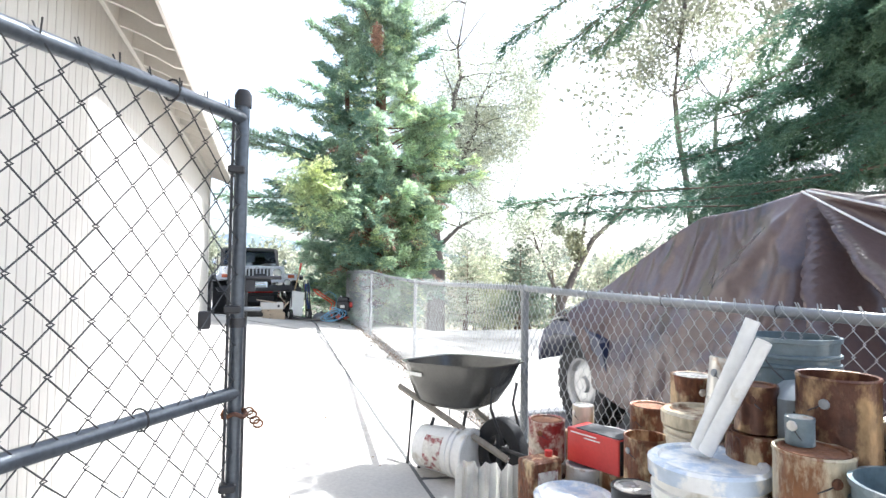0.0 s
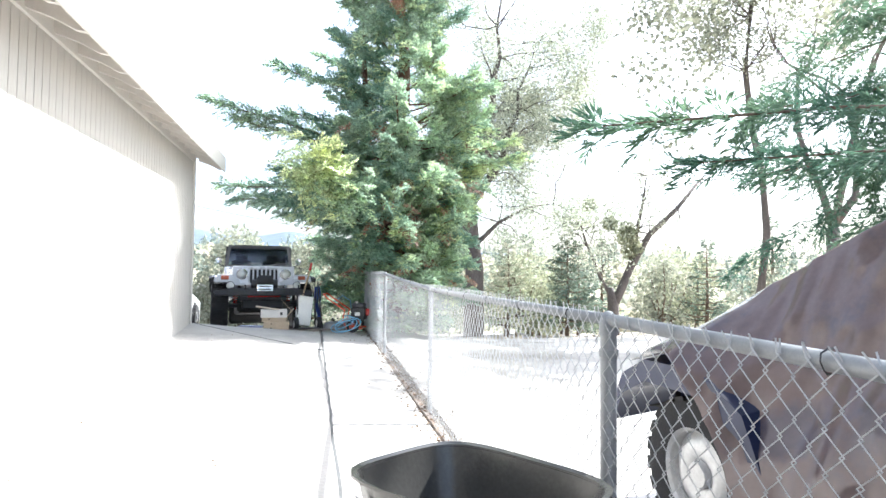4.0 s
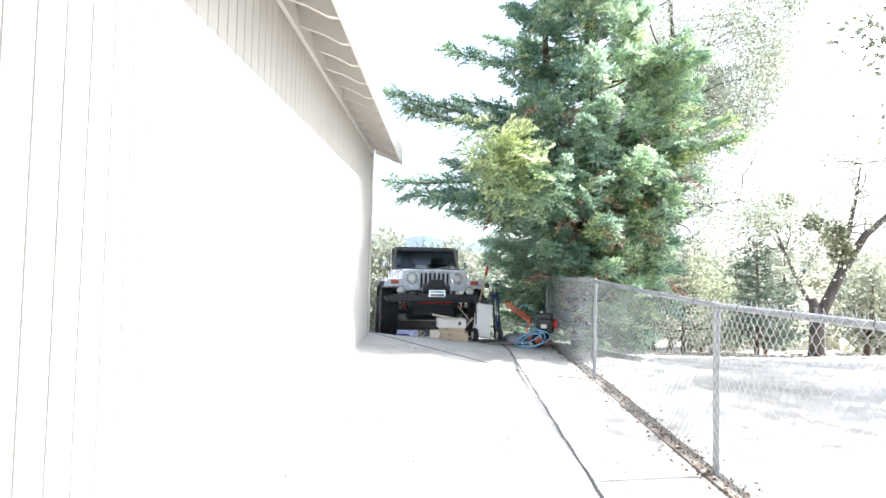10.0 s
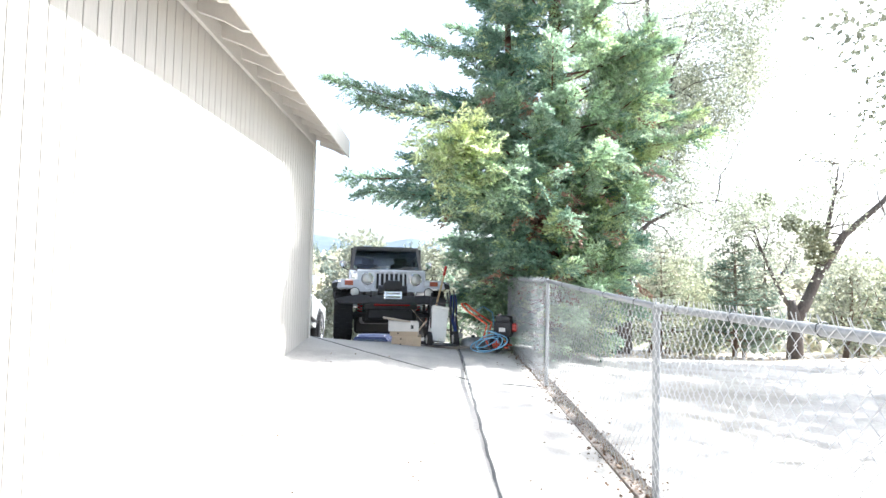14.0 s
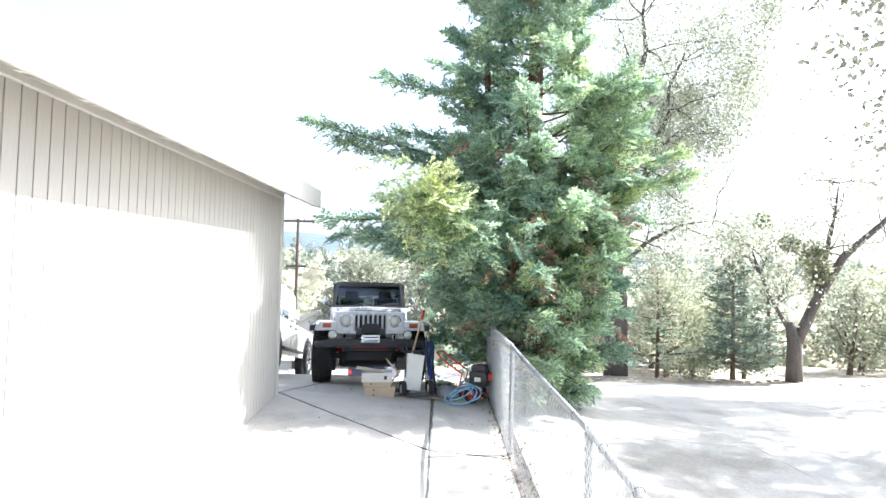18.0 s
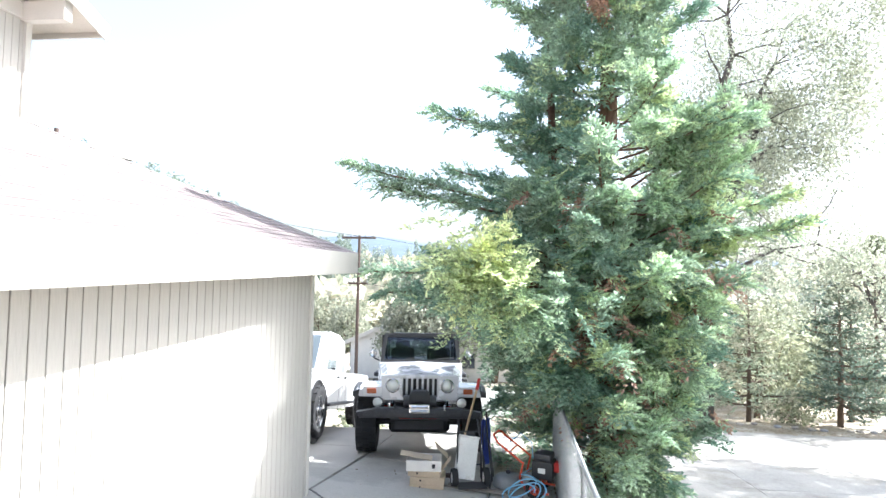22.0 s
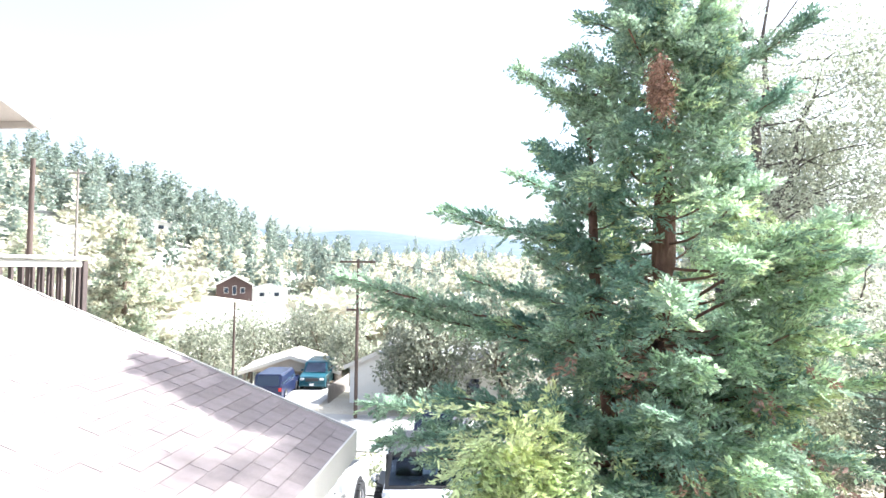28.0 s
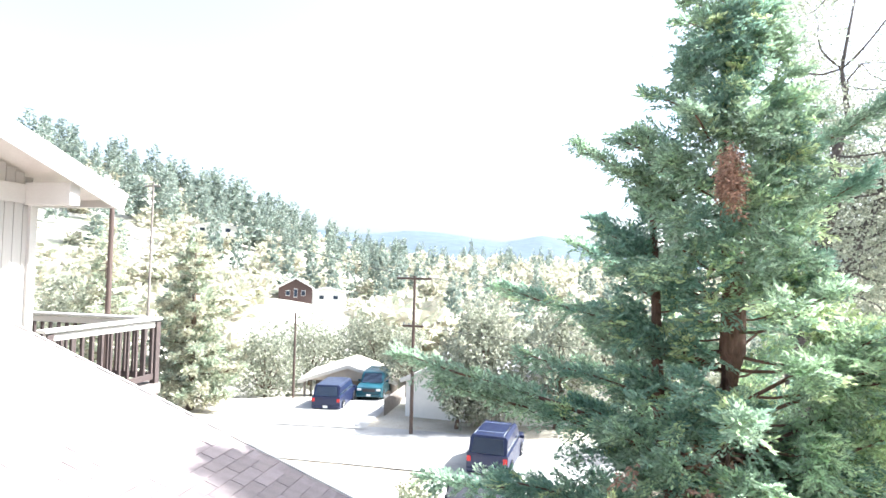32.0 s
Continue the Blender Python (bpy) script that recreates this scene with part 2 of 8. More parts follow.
def prism(bm, poly, y0, y1, m=None, axis="y", bevel=0.0):
    """A plate: a polygon in two axes drawn out along the third."""
    def put(a, b, c):
        return {"y": (a, c, b), "x": (c, a, b), "z": (a, b, c)}[axis]
    A = [bm.verts.new(put(a, b, y0)) for a, b in poly]
    B = [bm.verts.new(put(a, b, y1)) for a, b in poly]
    fs = [bm.faces.new(A), bm.faces.new(B[::-1])]
    k = len(poly)
    for i in range(k):
        fs.append(bm.faces.new((A[(i + 1) % k], A[i], B[i], B[(i + 1) % k])))
    bmesh.ops.recalc_face_normals(bm, faces=fs)
    if bevel:
        edges = list({e for v in A + B for e in v.link_edges})
        r = bmesh.ops.bevel(bm, geom=edges, offset=bevel, segments=2, affect="EDGES", profile=0.6)
    if m is not None:
        bmesh.ops.transform(bm, matrix=m, verts=[v for v in A + B if v.is_valid] if not bevel else bm.verts)
    return bm


def loft(bm, sections, caps=True):
    """A skin over closed sections with equal point counts."""
    rings = [[bm.verts.new(p) for p in s] for s in sections]
    n = len(rings[0])
    for A, B in zip(rings, rings[1:]):
        for k in range(n):
            bm.faces.new((A[k], A[(k + 1) % n], B[(k + 1) % n], B[k]))
    if caps:
        bm.faces.new(rings[0][::-1])
        bm.faces.new(rings[-1])
    bmesh.ops.recalc_face_normals(bm, faces=bm.faces)
    return bm


def BM():
    return bmesh.new()

# ---- terrain ----
# heights of the yard along the fence and along the garage wall
Z_FENCE = [(-30, -0.1), (-10, 0.0), (-7, 0.04), (-3.9, 0.10), (-1.1, 0.23), (1.5, 0.28), (4, 0.1), (8, -0.9), (13, -2.3), (18, -3.3), (40, -4.0)]
Z_WALL = [(-30, 0.0), (-10, 0.10), (-6, 0.26), (-1.4, 0.50), (0.1, 0.60), (2.2, 0.31), (5, -0.05), (9, -1.2), (14, -2.6), (18, -3.3), (40, -4.0)]
Z_LOT = [(-30, 0.0), (-6, 0.05), (0, 0.05), (5, -0.35), (10, -1.0), (11.2, -1.0), (14, -1.6), (22, -2.2), (40, -5.0), (90, -12.0)]
EYE_X, EYE_Y = 2.0, -5.0
# bearing to the left of straight ahead -> height of the wooded ridge
RIDGE = [(-180, 0), (-60, 0), (-30, 4), (0, 6), (12, 7), (17, 9), (22, 16), (27, 25), (32, 33), (37, 40), (45, 51), (60, 57), (90, 40), (130, 10), (180, 0)]
FAR = [(-180, 60), (-60, 60), (-38, 55), (-20, 75), (-8, 95), (-2, 150), (2, 178), (6, 150), (10, 172), (16, 182), (30, 150), (60, 120), (180, 60)]


def yard_height(x, y):
    zf, zw, zl = lerp_pts(y, Z_FENCE), lerp_pts(y, Z_WALL), lerp_pts(y, Z_LOT)
    if x < 2.85:
        k = min(1.0, max(0.0, 1 - x / 2.85)) ** 0.85
        return zf + (zw - zf) * k
    k = min(1.0, (x - 2.85) / 3.0)
    k = k * k * (3 - 2 * k)
    return zf + (zl - zf) * k


def ground_height(x, y):
    dx, dy = x - EYE_X, y - EYE_Y
    r = math.hypot(dx, dy)
    a = math.degrees(math.atan2(-dx, dy))
    near = yard_height(max(x, -40), y)
    if r < 34:
        return near
    ridge, far = lerp_pts(a, RIDGE), lerp_pts(a, FAR)
    valley = ramp(a, [(-90, -6), (-40, -9), (-10, -13), (6, -10), (20, -5.5), (30, -3), (45, 2), (90, 2), (180, 0)])
    z = lerp_pts(r, [(34, near), (45, near - 0.3), (48, near - 1.4), (60, 0.6 * near + 0.4 * valley - 1.2), (95, valley), (132, valley + 0.03 * (ridge - valley)), (165, valley + 0.26 * (ridge - valley)), (235, valley + 0.66 * (ridge - valley)),
                     (310, ridge), (420, ridge * 0.8), (700, -20), (1500, -10), (2600, far), (3300, far * 0.9), (4600, -20)])
    z += ramp(r, [(60, 0), (160, 3), (400, 5), (1500, 14), (2600, 34)]) * noise.noise((x * 0.012 if r < 900 else x * 0.0022, y * 0.012 if r < 900 else y * 0.0022, 2.0))
    return z


def build_ground():
    radii = [0.0] + [0.4 * 1.075 ** k for k in range(131)]
    radii = [r for r in radii if r < 4600]
    angles = []
    a = -180.0
    while a < 179.9:
        angles.append(a)
        a += 1.0 if -62 < a < 62 else 4.0
    verts, faces = [], []
    n = len(angles)
    for r in radii:
        for a in angles:
            x, y = EYE_X - r * math.sin(radians(a)), EYE_Y + r * math.cos(radians(a))
            z = ground_height(x, y) + 0.025 * noise.noise((x * 1.3, y * 1.3, 0))
            if -0.3 < x < 2.95 and y < 4:
                z -= 0.07
            verts.append((x, y, z))
    for i in range(len(radii) - 1):
        for k in range(n):
            q = (k + 1) % n
            faces.append((i * n + k, (i + 1) * n + k, (i + 1) * n + q, i * n + q))
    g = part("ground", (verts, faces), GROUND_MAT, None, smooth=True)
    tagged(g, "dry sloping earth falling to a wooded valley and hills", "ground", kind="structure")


def ground_material():
    """Soil near by, dry brush on the hills, haze blue at the far range."""
    m = bpy.data.materials.new("ground_cover")
    m.use_nodes = True
    nt = m.node_tree
    n, ln = nt.nodes, nt.links
    b = n["Principled BSDF"]
    b.inputs["Roughness"].default_value = 0.95
    tc = n.new("ShaderNodeTexCoord")
    sep = n.new("ShaderNodeSeparateXYZ")
    ln.new(tc.outputs["Object"], sep.inputs[0])

    def noise_tex(s, d=8):
        t = n.new("ShaderNodeTexNoise")
        t.inputs["Scale"].default_value, t.inputs["Detail"].default_value = s, d
        ln.new(tc.outputs["Object"], t.inputs["Vector"])
        return t.outputs["Fac"]

    def fade(v, lo, hi):
        r = n.new("ShaderNodeMapRange")
        r.inputs["From Min"].default_value, r.inputs["From Max"].default_value = lo, hi
        ln.new(v, r.inputs["Value"])
        return r.outputs["Result"]

    def mix(f, a, c):
        x = n.new("ShaderNodeMix")
        x.data_type = "RGBA"
        ln.new(f, x.inputs["Factor"])
        for v, k in ((a, "A"), (c, "B")):
            if isinstance(v, tuple):
                x.inputs[k].default_value = (*v, 1)
            else:
                ln.new(v, x.inputs[k])
        return x.outputs["Result"]

    soil = mix(fade(noise_tex(1.2), 0.4, 0.62), (0.42, 0.38, 0.31), (0.30, 0.25, 0.18))
    litter = mix(fade(noise_tex(14, 3), 0.55, 0.62), soil, (0.20, 0.13, 0.08))
    brush = mix(fade(noise_tex(0.11), 0.48, 0.64), (0.48, 0.45, 0.38), (0.20, 0.21, 0.15))
    # far range: blue distance haze is put into the woods' base colour
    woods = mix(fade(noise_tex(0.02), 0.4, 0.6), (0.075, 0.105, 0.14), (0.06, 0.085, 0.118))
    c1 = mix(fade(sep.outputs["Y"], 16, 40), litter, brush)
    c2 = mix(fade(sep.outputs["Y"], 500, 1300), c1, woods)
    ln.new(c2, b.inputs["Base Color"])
    bp = n.new("ShaderNodeBump")
    bp.inputs["Strength"].default_value, bp.inputs["Distance"].default_value = 0.5, 0.03
    ln.new(noise_tex(25, 5), bp.inputs["Height"])
    ln.new(bp.outputs["Normal"], b.inputs["Normal"])
    return m


GROUND_MAT = ground_material()
build_ground()


def slab(name, corners, n, parent, mat=CONCRETE, thick=0.10, lift=0.012, gap=0.017):
    """A concrete bay over the yard's slope; corners in order round it."""
    c = [Vector((*p, 0)) for p in corners]
    mid = sum(c, Vector()) / 4
    c = [p + (mid - p).normalized() * gap for p in c]
    bm = BM()
    top = []
    for i in range(n + 1):
        row = []
        for j in range(n + 1):
            u, v = i / n, j / n
            p = (c[0] * (1 - u) + c[1] * u) * (1 - v) + (c[3] * (1 - u) + c[2] * u) * v
            row.append(bm.verts.new((p.x, p.y, yard_height(p.x, p.y) + lift)))
        top.append(row)
    fs = []
    for i in range(n):
        for j in range(n):
            fs.append(bm.faces.new((top[i][j], top[i + 1][j], top[i + 1][j + 1], top[i][j + 1])))
    bmesh.ops.recalc_face_normals(bm, faces=fs)
    if fs[0].normal.z < 0:
        bmesh.ops.reverse_faces(bm, faces=fs)
    r = bmesh.ops.extrude_face_region(bm, geom=list(bm.faces))
    bmesh.ops.translate(bm, vec=(0, 0, -thick), verts=[g for g in r["geom"] if isinstance(g, bmesh.types.BMVert)])
    bmesh.ops.recalc_face_normals(bm, faces=bm.faces)
    return part(name, bm, mat, parent, smooth=25)


driveway = thing("driveway", pose(0, 0, 0), "pale concrete driveway of jointed slabs beside the garage", "driveway", kind="structure")
for q in (
    ((0.0, -16.0), (1.94, -16.0), (1.95, -9.0), (0.0, -9.0)),
    ((0.0, -9.0), (1.95, -9.0), (1.95, -1.26), (0.0, 0.12)),
    ((1.95, -16.0), (2.80, -16.0), (2.80, -7.6), (1.95, -7.6)),
    ((1.95, -7.6), (2.80, -7.6), (2.80, -4.35), (1.95, -4.5)),
    ((1.95, -4.5), (2.80, -4.35), (2.80, -1.2), (1.95, -1.26)),
    ((0.0, 0.12), (1.95, -1.26), (1.95, 1.9), (0.1, 2.2)),
    ((1.95, -1.26), (2.80, -1.2), (2.80, 1.6), (1.95, 1.9)),
    ((0.1, 2.2), (1.95, 1.9), (2.6, 6.0), (0.1, 6.0)),
    ((-4.0, 0.12), (0.0, 0.12), (0.1, 3.0), (-4.0, 3.0)),
    ((-4.0, 3.0), (0.1, 3.0), (0.1, 8.0), (-4.0, 8.0)),
    ((0.1, 6.0), (2.6, 6.0), (2.6, 12.0), (0.1, 12.0)),
    ((-4.0, 8.0), (0.1, 8.0), (0.1, 13.0), (-4.0, 13.0)),
):
    slab("slab", q, 10, driveway)

TAR = material("joint_filler", (0.10, 0.10, 0.10), 0.9, vary=0.3, scale=10, fine=60, bump=0.2)


def joint(a, b, width=0.022, steps=24):
    """A strip of dark filler lying in a joint of the drive."""
    A, B = Vector((*a, 0)), Vector((*b, 0))
    d = (B - A).normalized()
    n = Vector((-d.y, d.x, 0)) * width / 2
    rows = []
    for k in range(steps + 1):
        p = A.lerp(B, k / steps) + n * (0.5 * math.sin(k * 1.7))
        z = yard_height(p.x, p.y) + 0.015
        rows.append([(p.x - n.x, p.y - n.y, z), (p.x + n.x, p.y + n.y, z), (p.x + n.x, p.y + n.y, z - 0.05), (p.x - n.x, p.y - n.y, z - 0.05)])
    part("joint", loft(BM(), rows), TAR, driveway)


for a, b in (((1.95, -14.0), (1.95, -4.5)), ((1.95, -4.5), (1.96, -1.25)), ((1.96, -1.25), (1.98, 1.85)), ((1.95, -4.5), (2.80, -4.35)), ((1.95, -7.6), (2.80, -7.6)), ((1.95, -1.26), (2.80, -1.2)), ((0.0, 0.12), (1.95, -1.26))):
    joint(a, b)

# paved lot beyond the fence
lot = thing("parking_lot", pose(0, 0, 0), "old paved parking lot sloping away behind the fence", "parking lot", kind="structure")
for ix in range(4):
    for iy in range(6):
        x0, y0 = 2.95 + ix * 3.1, -9.5 + iy * 3.2
        slab("slab", ((x0, y0), (x0 + 3.1, y0), (x0 + 3.1, y0 + 3.2), (x0, y0 + 3.2)), 6, lot, CONCRETE_OLD, lift=0.02, gap=0.004)

# ---- garage ----
WALL_TOP, SOUTH = 3.10, -14.0
garage_wall = thing("wall_garage", pose(0, 0, 0), "off-white grooved plywood siding wall of the garage", "wall", kind="structure")
part("backing", box(BM(), (-0.10, (SOUTH + 0.0) / 2, 1.3), (0.14, -SOUTH, 2.9)), SIDING_GAP, garage_wall)
board = mesh_data("siding_board", box(BM(), (0, 0, 0), (0.030, 0.0985, 2.98), 0.002), SIDING)
for k in range(131):
    piece("siding_board", board, garage_wall, pose(-0.015, -0.040 - 0.1065 * k, 1.66 - 0.001 * k))
end_wall = thing("wall_garage_front", pose(0, 0, 0), "off-white front wall of the garage", "wall", kind="structure")
part("backing", box(BM(), (-3.6, -0.10, 1.4), (6.9, 0.14, 3.3)), SIDING, end_wall)
single("corner_trim", box(BM(), (0.012, -0.01, 1.60), (0.022, 0.09, 2.96), 0.003), TRIM, "painted corner board of the garage", "trim", kind="structure")
single("frieze_board", box(BM(), (0.016, SOUTH / 2 + 0.02, WALL_TOP + 0.02), (0.030, -SOUTH, 0.125), 0.004, m=pose(0, 0, 0, 0.55)), TRIM, "painted frieze board under the eave", "trim", kind="structure")
gable = BM()
prism(gable, [(-4.9, 2.9), (-0.04, 2.9), (-0.04, 3.31), (-4.9, 5.12)], -0.17, -0.03)
part("gable_board", gable, SIDING, end_wall)

PITCH = 0.372
EAVE_X, EAVE_Z = 0.36, 3.235
ROOF_TILT = pose(0, 0, 0, 1.1, 0, 0.1)
roof_m = Matrix.Translation((EAVE_X, 0, EAVE_Z)) @ Matrix.Rotation(math.atan(PITCH), 4, "Y") @ Matrix.Rotation(math.pi, 4, "Z")
ROOF_LEN, ROOF_S, ROOF_N = 5.4, -14.2, 0.58
roof = thing("roof_garage", ROOF_TILT, "shallow garage roof of weathered brown asphalt shingles", "roof", kind="structure")
part("deck", box(BM(), (ROOF_LEN / 2, -(ROOF_N + ROOF_S) / 2, -0.028), (ROOF_LEN, ROOF_N - ROOF_S, 0.03), m=roof_m), SOFFIT, roof)
part("eave_fascia", box(BM(), (EAVE_X + 0.012, (ROOF_N + ROOF_S) / 2, EAVE_Z - 0.110), (0.020, ROOF_N - ROOF_S - 0.01, 0.238), 0.003), TRIM, roof)
part("starter_course", box(BM(), (ROOF_LEN / 2, -ROOF_N + 0.09, -0.009), (ROOF_LEN, 0.19, 0.008), m=roof_m), SHINGLE, roof)
part("rake_board", box(BM(), (ROOF_LEN / 2 - 0.01, -ROOF_N - 0.013, -0.06), (ROOF_LEN, 0.022, 0.15), 0.003, m=roof_m), TRIM, roof)
part("blocking", box(BM(), (-0.03, (ROOF_N + ROOF_S) / 2 - 0.2, 3.24), (0.05, -ROOF_S - 0.3, 0.17)), SOFFIT, roof)
tail = BM()
prism(tail, [(0.0, 3.14), (0.18, 3.08), (0.30, 3.02), (0.355, 3.015), (0.355, 3.185), (0.0, 3.315)], -0.019, 0.019)
tail_me = mesh_data("rafter_tail", tail, TRIM)
for k in range(36):
    piece("rafter_tail", tail_me, roof, pose(0.0, 0.43 - 0.406 * k, 0.0))


FLUE = material("weathered_flue_steel", (0.17, 0.17, 0.20), 0.45, 0.6, vary=0.25, scale=4, fine=60, bump=0.05)


def house():
    """The upper storey behind the garage roof: gable wall, roof, flue and deck."""
    hx, hy = -4.35, 0.75
    wall = thing("wall_house", pose(0, 0, 0), "pale grooved siding wall of the upper storey", "wall", kind="structure")
    bm = BM()
    prism(bm, [(-8.0, 3.6), (hy, 3.6), (hy, 6.49), (-2.6, 7.68), (-8.0, 5.78)], hx - 0.16, hx - 0.03, axis="x")
    part("backing", bm, SIDING_GAP, wall)
    for k in range(44):
        y = hy - 0.056 - k * 0.1115
        top = 6.64 + (hy - y - 0.1) * 0.355 if y > -2.6 else 7.66
        part("siding_board", box(BM(), (hx - 0.015, y, (3.6 + top) / 2), (0.03, 0.1045, top - 3.6), 0.002), SIDING, wall)
    part("wall_return", box(BM(), (hx - 2.62, hy - 0.06, 5.0), (5.0, 0.12, 2.9)), SIDING, wall)
    single("corner_trim", box(BM(), (hx - 0.03, hy - 0.005, 5.0), (0.14, 0.09, 2.8), 0.003), TRIM, "painted corner board of the house", "trim", kind="structure")
    belt = box(BM(), (hx + 0.02, (hy - 8) / 2, 6.42), (0.05, 8.6, 0.22), 0.004)
    single("belt_board", belt, TRIM, "wide painted band under the gable", "trim", kind="structure")
    single("beam_end", box(BM(), (hx + 0.34, hy - 0.06, 6.42), (0.62, 0.14, 0.26), 0.006), TRIM, "boxed white beam end carrying the eave", "beam", kind="structure")
    slope = math.atan(0.355)
    rm = Matrix.Translation((hx, hy, 6.57)) @ Matrix.Rotation(-slope, 4, "X")
    rf = thing("roof_house", pose(0, 0, 0), "gable roof of the house with broad white barge boards", "roof", kind="structure")
    part("deck", box(BM(), (-2.0, -1.62, 0.10), (5.4, 4.5, 0.05), m=rm), SOFFIT, rf)
    part("shingle_cover", box(BM(), (-2.0, -1.62, 0.14), (5.44, 4.55, 0.025), m=rm), SHINGLE, rf)
    part("barge_board", box(BM(), (0.71, -1.62, 0.04), (0.035, 4.5, 0.24), 0.004, m=rm), TRIM, rf)
    part("eave_fascia", box(BM(), (-2.0, 0.63, 0.06), (5.4, 0.03, 0.16), 0.004, m=rm), TRIM, rf)
    part("soffit_board", box(BM(), (0.35, -1.62, 0.066), (0.68, 4.4, 0.012), 0.002, m=rm), SOFFIT, rf)
    rm2 = Matrix.Translation((hx, -2.6, 7.76)) @ Matrix.Rotation(slope, 4, "X")
    part("deck", box(BM(), (-1.9, -2.6, 0.10), (5.6, 5.4, 0.05), m=rm2), SHINGLE, rf)
    flue = thing("flue_pipe", pose(-4.27, -0.20, 7.25), "round galvanised flue pipe with a rain cap on the house roof", "chimney")
    part("pipe", lathe(BM(), [(0.19, -0.24), (0.19, 0.30), (0.202, 0.31), (0.202, 0.62), (0.19, 0.63), (0.15, 0.66), (0.15, 0.80)], 28), FLUE, flue, smooth=40)
    part("cap", lathe(BM(), [(0.15, 0.79), (0.265, 0.80), (0.275, 0.83), (0.235, 0.90), (0.19, 1.00), (0.0, 1.06)], 28), FLUE, flue, "conical rain cap", smooth=40)
    deck = thing("deck", pose(0, 0, 0), "raised wooden deck with a white-capped dark baluster rail", "deck", kind="structure")
    part("floor", box(BM(), (-6.2, 1.75, 3.82), (4.2, 1.95, 0.16)), GREY_WOOD, deck)
    for a, b in (((-4.15, 0.8), (-4.15, 2.65)), ((-4.15, 2.65), (-8.2, 2.65))):
        a, b = Vector((*a, 0)), Vector((*b, 0))
        d = b - a
        rz = math.atan2(d.y, d.x)
        mm = Matrix.Translation((a + b) / 2) @ Matrix.Rotation(rz, 4, "Z")
        part("rail_cap", box(BM(), (0, 0, 4.84), (d.length + 0.1, 0.14, 0.04), 0.006, m=mm), TRIM, deck)
        part("rail", box(BM(), (0, 0, 4.76), (d.length, 0.04, 0.09), 0.004, m=mm), TRIM, deck)
        part("bottom_rail", box(BM(), (0, 0, 4.0), (d.length, 0.04, 0.09), 0.004, m=mm), DARK_WOOD, deck)
        k = int(d.length / 0.145)
        for i in range(k):
            p = a + d * ((i + 0.5) / k)
            part("baluster", box(BM(), (p.x, p.y, 4.36), (0.038, 0.038, 0.72), 0.003), DARK_WOOD, deck)
    for p in ((-4.15, 2.65), (-8.2, 2.65), (-4.15, 0.85)):
        part("post", box(BM(), (p[0], p[1], 3.6), (0.09, 0.09, 2.4), 0.005), DARK_WOOD, deck)
    for p in ((-4.3, 2.5), (-8.0, 2.5)):
        z = yard_height(*p)
        part("support_post", box(BM(), (p[0], p[1], (3.75 + z) / 2), (0.10, 0.10, 3.75 - z), 0.005), DARK_WOOD, deck)


house()


# ---- chain-link fence along the yard ----
def link_mesh(length, height, pitch=0.035, r=0.0016, sides=3, seed=1, tall=0.0425, hook=0.0):
    """Zigzag wires hooked into one another, standing in the x-z plane, with twisted tips above the rail."""
    rnd = random.Random(seed)
    verts, faces = [], []
    rows = int(height / tall)
    hz = height / rows
    count = int(length / pitch)
    for w in range(count):
        pts = []
        x0 = w * pitch
        for i in range(rows + 1):
            side = (i + w) % 2
            x = x0 - 0.0025 + side * (pitch + 0.005) + rnd.uniform(-0.0012, 0.0012)
            y = 0.003 * (1 if side else -1) + rnd.uniform(-0.002, 0.002)
            if hook and 0 < i < rows:
                # the bend that hooks round the neighbouring wire
                e = 1 if side else -1
                pts += [(x - e * 0.3 * hook, y, i * hz - hook), (x + e * 0.55 * hook, -y, i * hz), (x - e * 0.3 * hook, y, i * hz + hook)]
            else:
                pts.append((x, y, i * hz))
        last = pts[-1]
        pts.append((last[0] + rnd.uniform(0.004, 0.02), last[1] + rnd.uniform(-0.012, 0.012), last[2] + 0.03))
        base = len(verts)
        for i, p in enumerate(pts):
            q = pts[min(i + 1, len(pts) - 1)]
            s = pts[max(i - 1, 0)]
            ang = math.atan2(q[2] - s[2], q[0] - s[0])
            for k in range(sides):
                t = 2 * math.pi * k / sides
                o, u = r * math.cos(t), r * math.sin(t)
                verts.append((p[0] - o * math.sin(ang), p[1] + u, p[2] + o * math.cos(ang)))
        for i in range(len(pts) - 1):
            for k in range(sides):
                a = base + i * sides
                faces.append((a + k, a + (k + 1) % sides, a + sides + (k + 1) % sides, a + sides + k))
    return verts, faces


